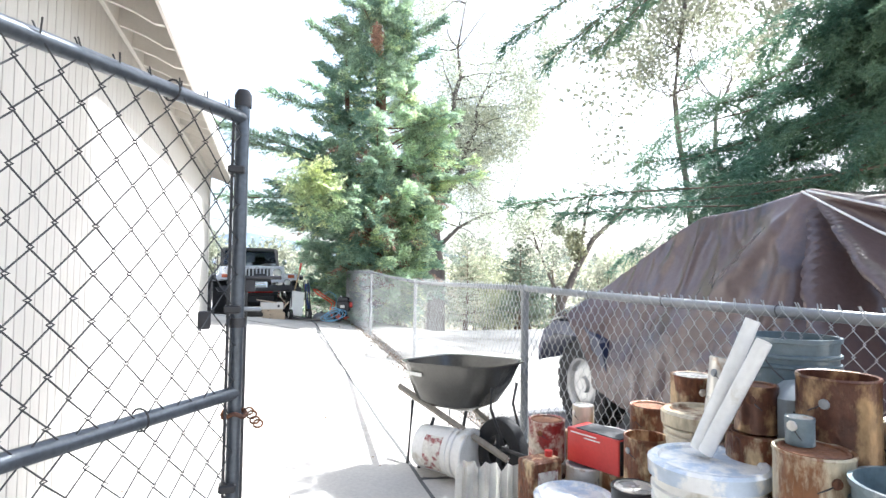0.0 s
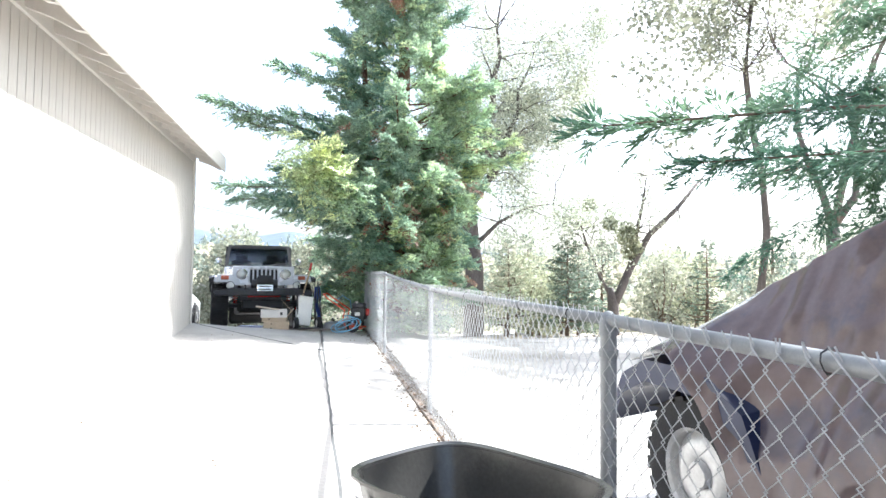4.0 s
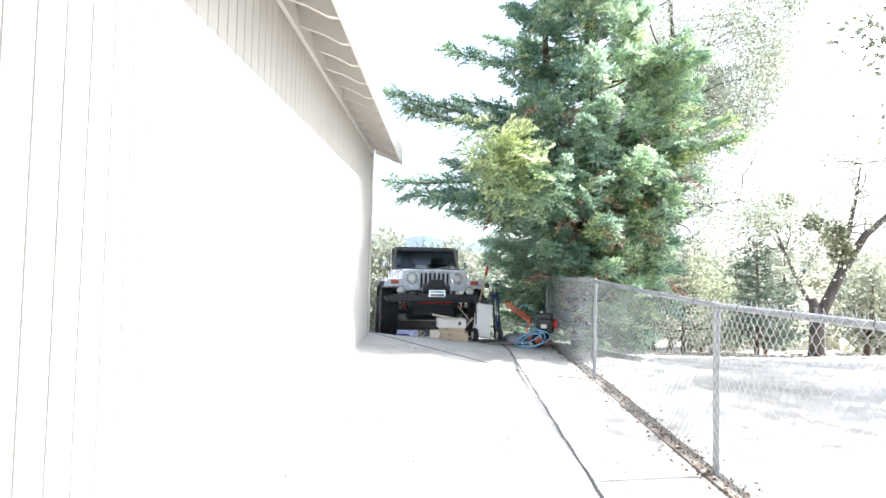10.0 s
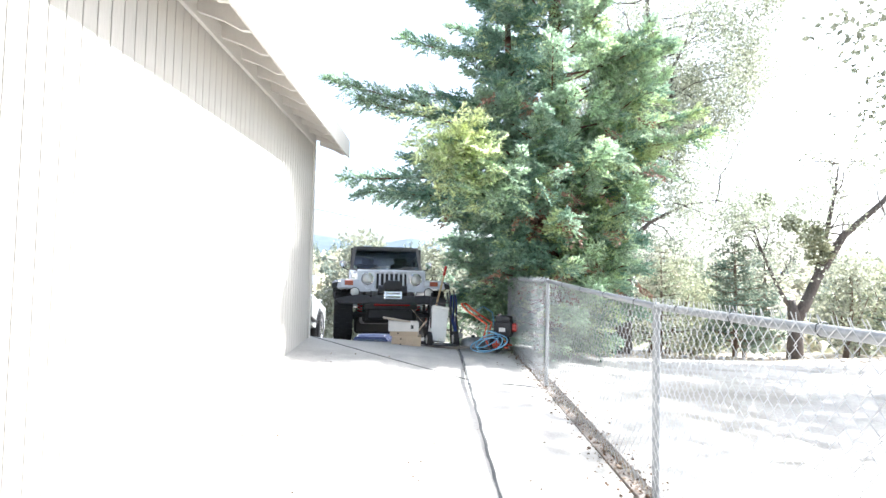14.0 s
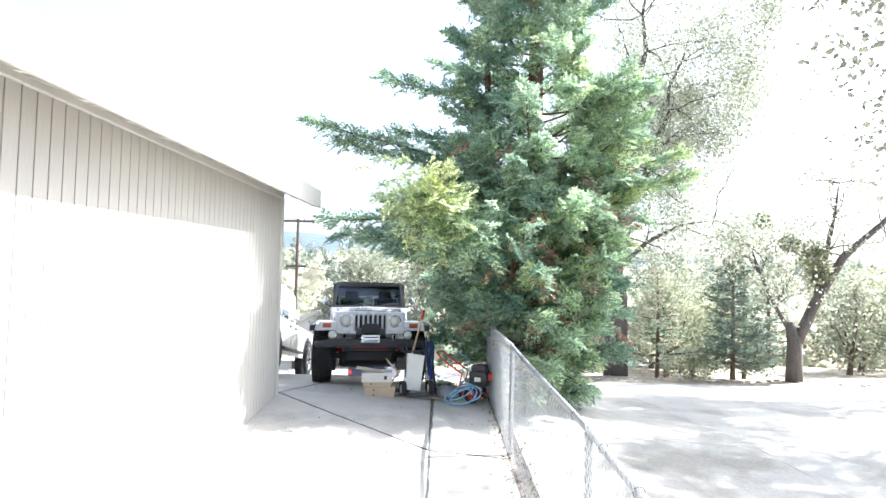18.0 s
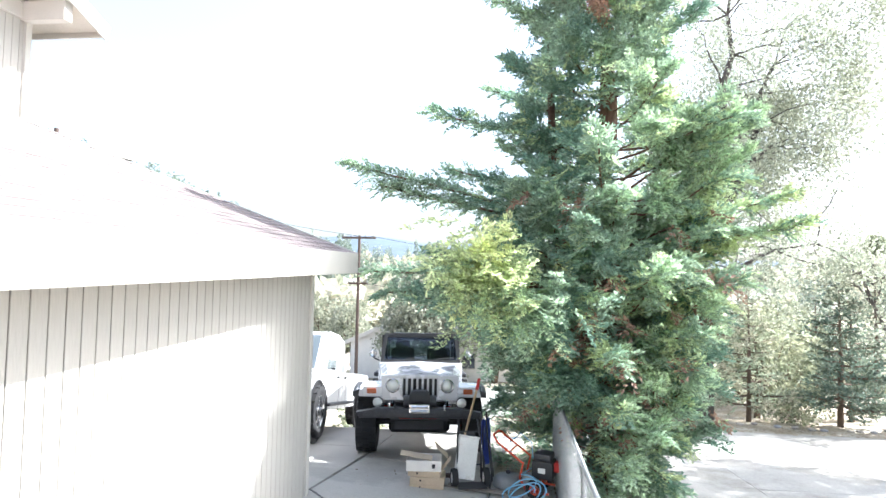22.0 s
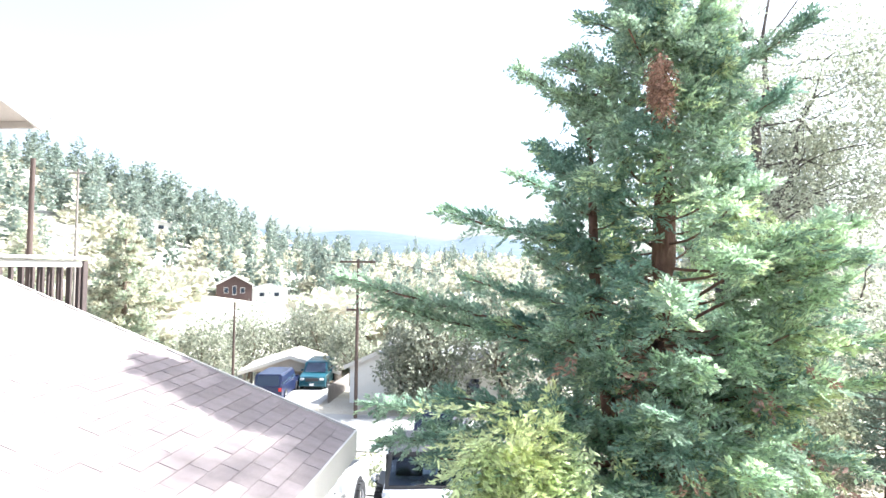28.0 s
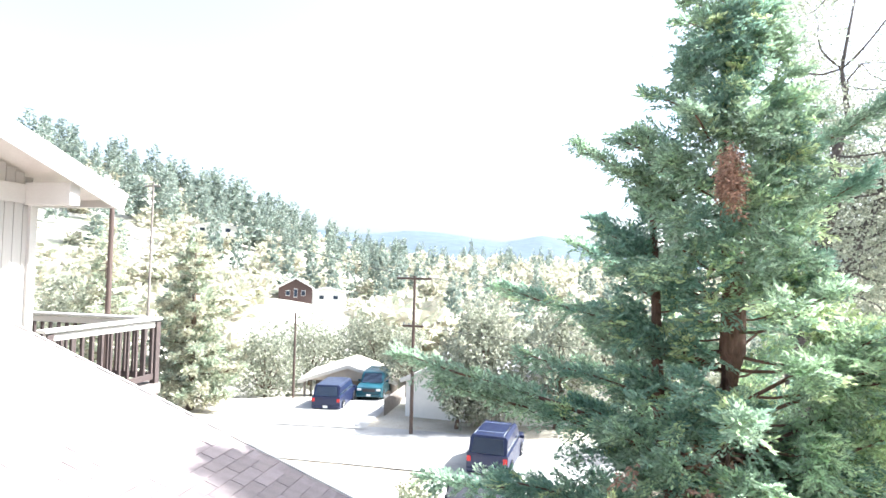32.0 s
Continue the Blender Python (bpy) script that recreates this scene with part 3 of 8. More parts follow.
fence = thing("chain_link_fence", pose(0, 0, 0), "waist-high galvanised chain-link fence with round posts and top rail", "fence", kind="structure")
POSTS = [(2.78, -13.0), (2.76, -10.4), (2.72, -7.49), (2.90, -3.85), (2.82, -1.08), (2.85, 2.07)]
RAIL = [1.27, 1.27, 1.255, 1.17, 1.16, 1.16]
for i, ((x0, y0), (x1, y1)) in enumerate(zip(POSTS, POSTS[1:])):
    za, zb = yard_height(x0, y0) + RAIL[i] - 1.17, yard_height(x1, y1) + RAIL[i + 1] - 1.17
    d = Vector((x1 - x0, y1 - y0, 0))
    part("top_rail", tube(BM(), [(x0, y0, za + 1.17), ((x0 + x1) / 2, (y0 + y1) / 2, (za + zb) / 2 + 1.165), (x1, y1, zb + 1.17)], 0.0205, 12), GALV, fence, smooth=True)
    wires = link_mesh(d.length, RAIL[i] - 0.02, 0.035, 0.0021, seed=int(y0 * 7) + 90)
    part("chain_link", wires, WIRE, fence, "woven galvanised wire", kind="stuff",
         m=Matrix(((d.x / d.length, -d.y / d.length, 0, x0 - 0.028), (d.y / d.length, d.x / d.length, 0, y0), ((zb - za) / d.length, 0, 1, za + 1.20 - RAIL[i]), (0, 0, 0, 1))))
    for k in range(int(d.length / 0.6)):
        p = Vector((x0, y0, za + 1.168)) + Vector((d.x, d.y, zb - za)) * ((k + 0.5) * 0.6 / d.length)
        ring = [(p.x + 0.026 * math.cos(a), p.y + 0.003 * math.sin(3 * a), p.z + 0.026 * math.sin(a)) for a in [2 * math.pi * i / 10 for i in range(10)]]
        part("tie_wire", tube(BM(), ring, 0.0022, 4, True), DARK_STEEL, fence)
for i, (x, y) in enumerate(POSTS):
    z = yard_height(x, y) + RAIL[i] - 1.17
    r = 0.027 if i in (2, 5) else 0.022
    p = part("post", cyl(BM(), (x, y, z - 0.3), (x, y, z + 1.15), r, n=14), GALV, fence, smooth=40)
    part("post_cap", lathe(BM(), [(r + 0.004, -0.02), (r + 0.004, 0.02), (r * 0.9, 0.04), (r * 0.5, 0.055), (0, 0.06)], 14, pose(x, y, z + 1.14)), GALV, p, smooth=40)
    part("brace_band", lathe(BM(), [(r + 0.001, -0.012), (r + 0.005, -0.012), (r + 0.005, 0.012), (r + 0.001, 0.012)], 14, pose(x, y, z + 1.06)), GALV, p)
kerb = part("edging_board", loft(BM(), [[(2.80 + 0.02 * math.sin(y), y, yard_height(2.8, y) - 0.05), (2.86 + 0.02 * math.sin(y), y, yard_height(2.8, y) - 0.05), (2.86 + 0.02 * math.sin(y), y, yard_height(2.8, y) + 0.022), (2.80 + 0.02 * math.sin(y), y, yard_height(2.8, y) + 0.022)] for y in [-13 + 0.5 * k for k in range(31)]]), GREY_WOOD, None)
tagged(kerb, "weathered timber edging between driveway and fence", "edging", kind="structure")

# ---- vehicles ----
def wheel(parent, m, r, w, rim_mat, rim_r=0.6, lugs=22, spokes=5):
    """Tyre with tread blocks, rim, spokes and hub, its axle along x."""
    ty = BM()
    rr = r - 0.012
    lathe(ty, [(r * rim_r, -w * 0.42), (r * 0.86, -w * 0.5), (rr * 0.97, -w * 0.46), (rr, -w * 0.36), (rr, w * 0.36), (rr * 0.97, w * 0.46), (r * 0.86, w * 0.5), (r * rim_r, w * 0.42)], 36, Matrix.Rotation(math.pi / 2, 4, "Y"))
    for k in range(lugs if r > 0.3 else 0):
        for sx in (-0.26, 0.0, 0.26):
            a = 2 * math.pi * (k + (0.5 if sx == 0 else 0)) / lugs
            box(ty, (w * sx * 1.25, 0, r - 0.012), (w * 0.27, 2 * math.pi * r / lugs * 0.62, 0.024), m=Matrix.Rotation(a, 4, "X"))
    t = part("tyre", ty, RUBBER, parent, smooth=40, m=m)
    rb = BM()
    lathe(rb, [(r * rim_r, -w * 0.42), (r * rim_r * 0.93, -w * 0.36), (r * rim_r * 0.9, w * 0.36), (r * rim_r, w * 0.42)], 28, Matrix.Rotation(math.pi / 2, 4, "Y"))
    for s in (-1, 1):
        lathe(rb, [(0.0, 0.0), (r * 0.16, 0.0), (r * 0.18, -0.02), (r * 0.18, -0.05)], 20, Matrix.Translation((s * w * 0.36, 0, 0)) @ Matrix.Rotation(s * math.pi / 2, 4, "Y"))
        if not spokes:
            lathe(rb, [(r * 0.17, -0.03), (r * rim_r * 0.5, -0.004), (r * rim_r * 0.7, -0.012), (r * rim_r * 0.92, -0.05)], 24, Matrix.Translation((s * w * 0.34, 0, 0)) @ Matrix.Rotation(s * math.pi / 2, 4, "Y"))
        for k in range(spokes):
            a = 2 * math.pi * k / spokes
            box(rb, (s * w * 0.30, 0, r * rim_r * 0.55), (0.03, r * 0.16, r * rim_r * 0.8), m=Matrix.Rotation(a, 4, "X"))
    part("rim", rb, rim_mat, t, smooth=40)
    return t


def both(fn):
    for s in (-1, 1):
        fn(s)


WINDSCREEN = glass_material("dark_blue_windscreen", (0.30, 0.38, 0.54), 0.0)


def jeep():
    m = Matrix.Translation((0.885, 2.37, 0.31)) @ Matrix.Rotation(radians(8.4), 4, "Z") @ Matrix.Rotation(radians(-5.5), 4, "X")
    car = thing("off_road_car", m, "silver lifted off-road car with winch and mud tyres facing the yard", "car")
    # body tub, cowl and hood
    tub = BM()
    prism(tub, [(1.15, 0.62), (3.45, 0.62), (3.50, 1.30), (1.20, 1.30), (1.15, 1.12)], -0.72, 0.72, axis="x", bevel=0.03)
    part("tub", tub, SILVER, car, smooth=30)
    hood = loft(BM(), [[(-0.56, 0.06, 0.92), (-0.56, 0.04, 1.13), (-0.50, 0.03, 1.18), (0, 0.02, 1.20), (0.50, 0.03, 1.18), (0.56, 0.04, 1.13), (0.56, 0.06, 0.92)],
                       [(-0.62, 0.6, 0.92), (-0.62, 0.6, 1.18), (-0.54, 0.6, 1.245), (0, 0.6, 1.27), (0.54, 0.6, 1.245), (0.62, 0.6, 1.18), (0.62, 0.6, 0.92)],
                       [(-0.70, 1.25, 0.92), (-0.70, 1.25, 1.24), (-0.62, 1.25, 1.30), (0, 1.25, 1.325), (0.62, 1.25, 1.30), (0.70, 1.25, 1.24), (0.70, 1.25, 0.92)]])
    hb = part("hood", hood, SILVER, car, smooth=35)
    part("badge", lathe(BM(), [(0.0, 0.012), (0.03, 0.008), (0.035, 0.0)], 14, pose(0, 0.08, 1.203)), DARK_STEEL, hb)
    both(lambda s: part("hood_latch", box(BM(), (s * 0.60, 0.55, 1.10), (0.03, 0.05, 0.12), 0.008), BLACK, hb))
    # grille with seven slots
    g = BM()
    slots = [-0.24 + 0.08 * k for k in range(7)]
    box(g, (-0.42, 0.0, 1.0), (0.33, 0.05, 0.38), 0.012)
    box(g, (0.42, 0.0, 1.0), (0.33, 0.05, 0.38), 0.012)
    box(g, (0, 0.0, 1.165), (0.56, 0.05, 0.05), 0.008)
    box(g, (0, 0.0, 0.835), (0.56, 0.05, 0.05), 0.008)
    for a, b in zip(slots, slots[1:]):
        box(g, ((a + b) / 2, 0.0, 1.0), (0.034, 0.05, 0.30), 0.006)
    gr = part("grille", g, SILVER, car, smooth=30)
    part("grille_backing", box(BM(), (0, 0.06, 1.0), (0.9, 0.04, 0.34)), BLACK, car)

    def lamp(s):
        h = part("headlight", lathe(BM(), [(0.105, 0.0), (0.105, 0.03), (0.092, 0.034), (0.088, 0.02)], 28, pose(s * 0.41, -0.02, 1.03, 90, 0, 0)), CHROME, gr, smooth=40)
        part("lens", lathe(BM(), [(0.088, 0.018), (0.07, 0.036), (0.04, 0.046), (0.0, 0.05)], 28, pose(s * 0.41, -0.02, 1.03, 90, 0, 0)), LENS, h, smooth=True)
    both(lamp)

    def fender(s):
        f = loft(BM(), [[(s * 0.56, y, z0), (s * 0.94, y, z1), (s * 0.95, y, z1 - 0.05), (s * 0.90, y, z1 - 0.10), (s * 0.56, y, z0 - 0.12)] for y, z0, z1 in ((-0.06, 0.99, 0.97), (0.06, 1.03, 1.01), (0.45, 1.06, 1.04), (0.85, 1.03, 1.01), (1.10, 0.90, 0.86))])
        fe = part("fender", f, SILVER, car, smooth=35)
        part("fender_front", box(BM(), (s * 0.71, -0.065, 0.945), (0.29, 0.02, 0.15), 0.006), SILVER, fe)
        part("flare", loft(BM(), [[(s * 0.90, y, z1 + 0.012), (s * 1.0, y, z1 - 0.02), (s * 1.0, y, z1 - 0.09), (s * 0.92, y, z1 - 0.09)] for y, z1 in ((-0.08, 0.96), (0.06, 1.01), (0.45, 1.04), (0.85, 1.01), (1.12, 0.84))]), BLACK, fe, smooth=35)
        part("turn_signal", box(BM(), (s * 0.72, -0.085, 0.955), (0.14, 0.02, 0.075), 0.006), AMBER, fe, "amber turn signal")
        fo = part("fog_light", lathe(BM(), [(0.0, -0.06), (0.05, -0.05), (0.078, -0.01), (0.08, 0.02), (0.07, 0.02)], 22, pose(s * 0.62, -0.15, 0.80, 90, 0, 0)), BLACK, car, smooth=40)
        part("lens", lathe(BM(), [(0.07, 0.015), (0.04, 0.028), (0.0, 0.032)], 22, pose(s * 0.62, -0.15, 0.80, 90, 0, 0)), LENS, fo, smooth=True)
    both(fender)
    # black blocks added to stand for the deep shade under the car
    part("underbody_shade_fill", box(BM(), (0, 1.75, 0.46), (0.95, 2.9, 0.34), 0.05), BLACK, car)
    part("rear_shade_fill", box(BM(), (0, 2.95, 0.32), (1.15, 0.6, 0.46), 0.05), BLACK, car)
    part("front_shade_fill", box(BM(), (0, 0.10, 0.55), (0.80, 0.08, 0.40), 0.03), BLACK, car)
    # bumper and winch
    part("bumper", prism(BM(), [(-0.86, 0.60), (0.86, 0.60), (0.92, 0.68), (0.60, 0.74), (-0.60, 0.74), (-0.92, 0.68)], -0.34, -0.14, bevel=0.012), DARK_STEEL, car, smooth=30)
    w = part("winch", lathe(BM(), [(0.0, -0.24), (0.085, -0.24), (0.085, -0.10), (0.06, -0.10), (0.06, 0.10), (0.085, 0.10), (0.085, 0.24), (0.0, 0.24)], 18, pose(0, -0.22, 0.83, 0, 90, 0)), DARK_STEEL, car, smooth=35)
    part("winch_cover", prism(BM(), [(-0.16, 0.83), (0.16, 0.83), (0.15, 0.94), (0.10, 0.99), (-0.10, 0.99), (-0.15, 0.94)], -0.33, -0.12, bevel=0.02), BLACK, w, smooth=30)
    part("fairlead", box(BM(), (0, -0.37, 0.74), (0.30, 0.04, 0.13), 0.01), CHROME, w, "bright roller fairlead")
    for k in (-1, 1):
        part("roller", cyl(BM(), (-0.12, -0.40, 0.74 + k * 0.03), (0.12, -0.40, 0.74 + k * 0.03), 0.018, n=10), CHROME, w)
        part("tow_hook", tube(BM(), [(k * 0.36, -0.34, 0.72), (k * 0.36, -0.42, 0.73), (k * 0.36, -0.42, 0.78), (k * 0.36, -0.36, 0.79)], 0.016, 8), CHROME if k > 0 else DARK_STEEL, car, smooth=True)
    # windscreen, roof and glass
    ws = BM()
    fr = [(-0.70, 1.30), (0.70, 1.30), (0.64, 1.80), (-0.64, 1.80)]
    inn = [(-0.64, 1.345), (0.64, 1.345), (0.59, 1.765), (-0.59, 1.765)]

    def lean(p, d):
        return (p[0], 1.30 + (p[1] - 1.30) * 0.35 + d, p[1])
    A = [ws.verts.new(lean(p, 0)) for p in fr]
    B = [ws.verts.new(lean(p, 0)) for p in inn]
    C = [ws.verts.new(lean(p, 0.05)) for p in fr]
    D = [ws.verts.new(lean(p, 0.05)) for p in inn]
    for k in range(4):
        q = (k + 1) % 4
        for a, b in ((A, B), (D, C), (B, D), (C, A)):
            ws.faces.new((a[k], a[q], b[q], b[k]))
    bmesh.ops.recalc_face_normals(ws, faces=ws.faces)
    wf = part("windscreen_frame", ws, BLACK, car)
    pane = BM()
    pane.faces.new([pane.verts.new(lean(p, 0.02)) for p in inn])
    r = bmesh.ops.extrude_face_region(pane, geom=list(pane.faces))
    bmesh.ops.translate(pane, vec=(0, 0.006, 0.002), verts=[v for v in r["geom"] if isinstance(v, bmesh.types.BMVert)])
    bmesh.ops.recalc_face_normals(pane, faces=pane.faces)
    part("windscreen", pane, WINDSCREEN, wf)
    for s in (-0.3, 0.22):
        part("wiper", tube(BM(), [(s, 1.27, 1.335), (s + 0.1, 1.29, 1.37), (s + 0.36, 1.30, 1.385)], 0.008, 5), BLACK, wf)
    part("roof", loft(BM(), [[(-0.66, y, z - 0.10), (-0.64, y, z - 0.02), (-0.5, y, z + 0.02), (0.5, y, z + 0.02), (0.64, y, z - 0.02), (0.66, y, z - 0.10)] for y, z in ((1.47, 1.785), (1.9, 1.79), (3.0, 1.78), (3.46, 1.74))]), BLACK, car, "black soft top", smooth=35)

    def side(s):
        part("side_window", box(BM(), (s * 0.675, 2.0, 1.52), (0.02, 0.95, 0.36), 0.01), CAR_GLASS, car)
        part("side_window", box(BM(), (s * 0.675, 3.0, 1.52), (0.02, 0.80, 0.36), 0.01), CAR_GLASS, car)
        for y in (1.50, 2.52, 3.44):
            part("pillar", box(BM(), (s * 0.67, y, 1.53), (0.045, 0.07, 0.48), 0.008), BLACK, car)
        mi = part("mirror", lathe(BM(), [(0.0, -0.03), (0.055, -0.02), (0.068, 0.02), (0.062, 0.04)], 18, pose(s * 0.84, 1.42, 1.44, 90, 0, 0)), CHROME, car, smooth=40)
        part("mirror_glass", lathe(BM(), [(0.060, 0.0), (0.0, 0.004)], 18, pose(s * 0.84, 1.455, 1.44, -90, 0, 0)), CHROME, mi)
        part("mirror_arm", tube(BM(), [(s * 0.72, 1.42, 1.32), (s * 0.82, 1.42, 1.36), (s * 0.83, 1.42, 1.40)], 0.014, 6), BLACK, mi)
        seat = part("seat", box(BM(), (s * 0.34, 2.15, 1.22), (0.44, 0.16, 0.62), 0.06, seg=3), BLACK, car, smooth=40)
        part("headrest", box(BM(), (s * 0.34, 2.17, 1.58), (0.26, 0.10, 0.17), 0.04, seg=3), BLACK, seat, smooth=40)
        part("rear_flare", box(BM(), (s * 0.80, 2.95, 1.0), (0.20, 1.0, 0.08), 0.02), BLACK, car)
    both(side)
    part("steering_wheel", tube(BM(), [(0.34 + 0.18 * math.cos(a), 1.62 + 0.05 * math.sin(a), 1.38 + 0.17 * math.sin(a)) for a in [2 * math.pi * k / 20 for k in range(20)]], 0.014, 6, True), BLACK, car, smooth=True)
    # running gear
    part("chassis", box(BM(), (0, 1.7, 0.58), (0.9, 3.4, 0.14), 0.02), DARK_STEEL, car)
    for y in (0.42, 2.95):
        ax = part("axle", cyl(BM(), (-0.72, y, 0.44), (0.72, y, 0.44), 0.045, n=12), DARK_STEEL, car, smooth=40)
        part("differential", lathe(BM(), [(0.0, -0.12), (0.09, -0.09), (0.13, 0.0), (0.09, 0.09), (0.0, 0.12)], 16, pose(0.22, y - 0.02, 0.44, 90, 0, 0)), DARK_STEEL, ax, smooth=True)
        for s in (-1, 1):
            wheel(car, pose(s * 0.80, y, 0.44), 0.44, 0.32, CHROME, 0.5)
            part("spring", tube(BM(), [(s * 0.5 + 0.055 * math.cos(a), y + 0.055 * math.sin(a), 0.48 + a * 0.0085) for a in [k * 0.6 for k in range(40)]], 0.010, 5), RED_LENS if y < 1 else DARK_STEEL, ax, smooth=True)
            part("shock_absorber", cyl(BM(), (s * 0.40, y + 0.06, 0.42), (s * 0.44, y + 0.10, 0.85), 0.028, n=10), CHROME, ax)
    part("steering_rod", cyl(BM(), (-0.66, 0.24, 0.46), (0.66, 0.26, 0.50), 0.016, n=8), DARK_STEEL, car)
    part("skid_plate", box(BM(), (0, 0.05, 0.60), (0.60, 0.5, 0.05), 0.01), RED_LENS, car, "rusty red crossmember")


jeep()


def car_body(name, label, m, L, W, H, paint, hood=0.28, rear=0.02, category="car", truck=False, rack=False, r=0.34, clear=0.22, glass=CAR_GLASS, group=""):
    """A closed car, its nose at y = 0 and its tail at y = L."""
    car = thing(name, m, label, category, group)
    belt = H * 0.58
    low = [(0.02, clear + 0.08), (0.0, belt * 0.72), (0.06, belt * 0.9), (L * hood * 0.5, belt * 0.99), (L * hood, belt * 1.03), (L - 0.05, belt * 1.03), (L, belt * 0.8), (L - 0.02, clear + 0.1), (L - 0.2, clear), (0.2, clear)]
    secs = []
    for x, k in ((-0.5, 0.94), (-0.46, 1.0), (0.46, 1.0), (0.5, 0.94)):
        secs.append([(x * W, y if 0.1 < y < L - 0.1 else (L / 2 + (y - L / 2) * (0.985 if abs(x) > 0.48 else 1)), clear + (z - clear) * (1.0 if k == 1.0 else 0.97)) for y, z in low])
    part("body", loft(BM(), secs), paint, car, smooth=30)
    y0 = L * hood * 0.95
    y1 = L * (0.60 if truck else 1.0 - rear)
    cab = [(y0, belt * 1.0), (y0 + (H - belt) * 0.85, H * 0.985), (y0 + (H - belt) * 1.2, H), (y1 - (H - belt) * 0.35, H), (y1 - 0.02, belt * 1.0)]
    secs = []
    for x in (-0.46, -0.40, 0.40, 0.46):
        secs.append([(x * W, y, z if abs(x) < 0.43 else belt * 1.0 + (z - belt) * 0.82) for y, z in cab])
    part("cabin", loft(BM(), secs), paint, car, smooth=30)
    # glazing
    k0, k1 = y0 + (H - belt) * 0.70, y1 - (H - belt) * 0.30

    def glaze(s):
        n = 2 if truck else 3
        for i in range(n):
            a, b = k0 + (k1 - k0) * i / n + 0.04, k0 + (k1 - k0) * (i + 1) / n - 0.03
            w = BM()
            zt, zb = H * 0.955, belt * 1.06
            xo, xi = s * W * 0.464, s * W * 0.436
            lead = (H - belt) * 0.28 if i == 0 else 0.0
            quad = [(xo, a - lead, zb), (xo, b, zb), (xi, b - 0.03, zt), (xi, a + 0.06, zt)]
            vs = [w.verts.new(p) for p in quad]
            w.faces.new(vs if s > 0 else vs[::-1])
            rr = bmesh.ops.extrude_face_region(w, geom=list(w.faces))
            bmesh.ops.translate(w, vec=(s * 0.008, 0, 0), verts=[v for v in rr["geom"] if isinstance(v, bmesh.types.BMVert)])
            bmesh.ops.recalc_face_normals(w, faces=w.faces)
            part("side_window", w, glass, car)
            part("door_handle", box(BM(), (s * W * 0.505, b - 0.12, belt * 0.93), (0.03, 0.14, 0.03), 0.008), BLACK if truck else paint, car)
            part("door_gap", box(BM(), (s * W * 0.5005, b + 0.01, belt * 0.66), (0.003, 0.012, belt * 0.62)), BLACK, car)
        mr = part("mirror", box(BM(), (s * (W * 0.5 + 0.14), k0 + 0.02, belt * 1.10), (0.20, 0.10, 0.20 if truck else 0.14), 0.03, seg=2), paint, car, smooth=40)
        part("mirror_arm", box(BM(), (s * (W * 0.5 + 0.03), k0 + 0.03, belt * 1.07), (0.14, 0.05, 0.04), 0.01), BLACK, mr)
        hl = part("headlight", box(BM(), (s * W * 0.38, -0.005, belt * 0.76), (W * 0.17, 0.05, belt * 0.15), 0.015), LENS, car)
        tl = part("tail_light", box(BM(), (s * W * 0.44, L + 0.003, belt * 0.82), (W * 0.10, 0.05, belt * 0.22), 0.012), RED_LENS, car)
        for y in (L * 0.19, L * 0.80):
            part("wheel_arch", lathe(BM(), [(r * 1.12, -0.02), (r * 1.2, -0.02), (r * 1.2, 0.02), (r * 1.12, 0.02)], 24, pose(s * W * 0.497, y, r, 0, 90, 0)), BLACK if truck else paint, car, smooth=40)
            part("arch_hollow", lathe(BM(), [(0.0, 0.0), (r * 1.13, 0.0), (r * 1.13, -0.01), (0.0, -0.01)], 24, pose(s * (W * 0.5 + 0.004), y, r, 0, 90 * s, 0)), BLACK, car)
            wheel(car, pose(s * (W * 0.5 - 0.06), y, r), r, 0.24 if not truck else 0.29, CHROME, 0.62, 18)
    both(glaze)
    for sgn, y_lo, y_hi, nm in ((1, y0 + 0.02, y0 + (H - belt) * 0.80, "windscreen"), (-1, y1 - 0.02, y1 - (H - belt) * 0.32, "rear_window")):
        w = BM()
        zb, zt = belt * 1.05, H * 0.95
        d = -0.012 * sgn
        quad = [(-W * 0.40, y_lo + d, zb), (W * 0.40, y_lo + d, zb), (W * 0.355, y_hi + d, zt), (-W * 0.355, y_hi + d, zt)]
        w.faces.new([w.verts.new(p) for p in quad])
        rr = bmesh.ops.extrude_face_region(w, geom=list(w.faces))
        bmesh.ops.translate(w, vec=(0, d, 0.004), verts=[v for v in rr["geom"] if isinstance(v, bmesh.types.BMVert)])
        bmesh.ops.recalc_face_normals(w, faces=w.faces)
        part(nm, w, glass, car)
    part("grille", box(BM(), (0, -0.006, belt * 0.72), (W * 0.50, 0.04, belt * 0.22), 0.015), DARK_STEEL, car)
    part("front_bumper", box(BM(), (0, 0.0, clear + 0.16), (W * 0.96, 0.12, 0.20), 0.04, seg=2), CHROME if truck else paint, car, smooth=40)
    part("rear_bumper", box(BM(), (0, L, clear + 0.16), (W * 0.96, 0.12, 0.20), 0.04, seg=2), CHROME if truck else paint, car, smooth=40)
    for y in (-0.075, L + 0.075):
        part("plate", box(BM(), (0, y, clear + 0.20), (0.32, 0.012, 0.16), 0.004), WHITE_PLASTIC, car)
    if truck:
        both(lambda s: part("side_step", box(BM(), (s * (W * 0.5 + 0.03), L * 0.45, clear + 0.10), (0.16, L * 0.36, 0.05), 0.015), DARK_STEEL, car))
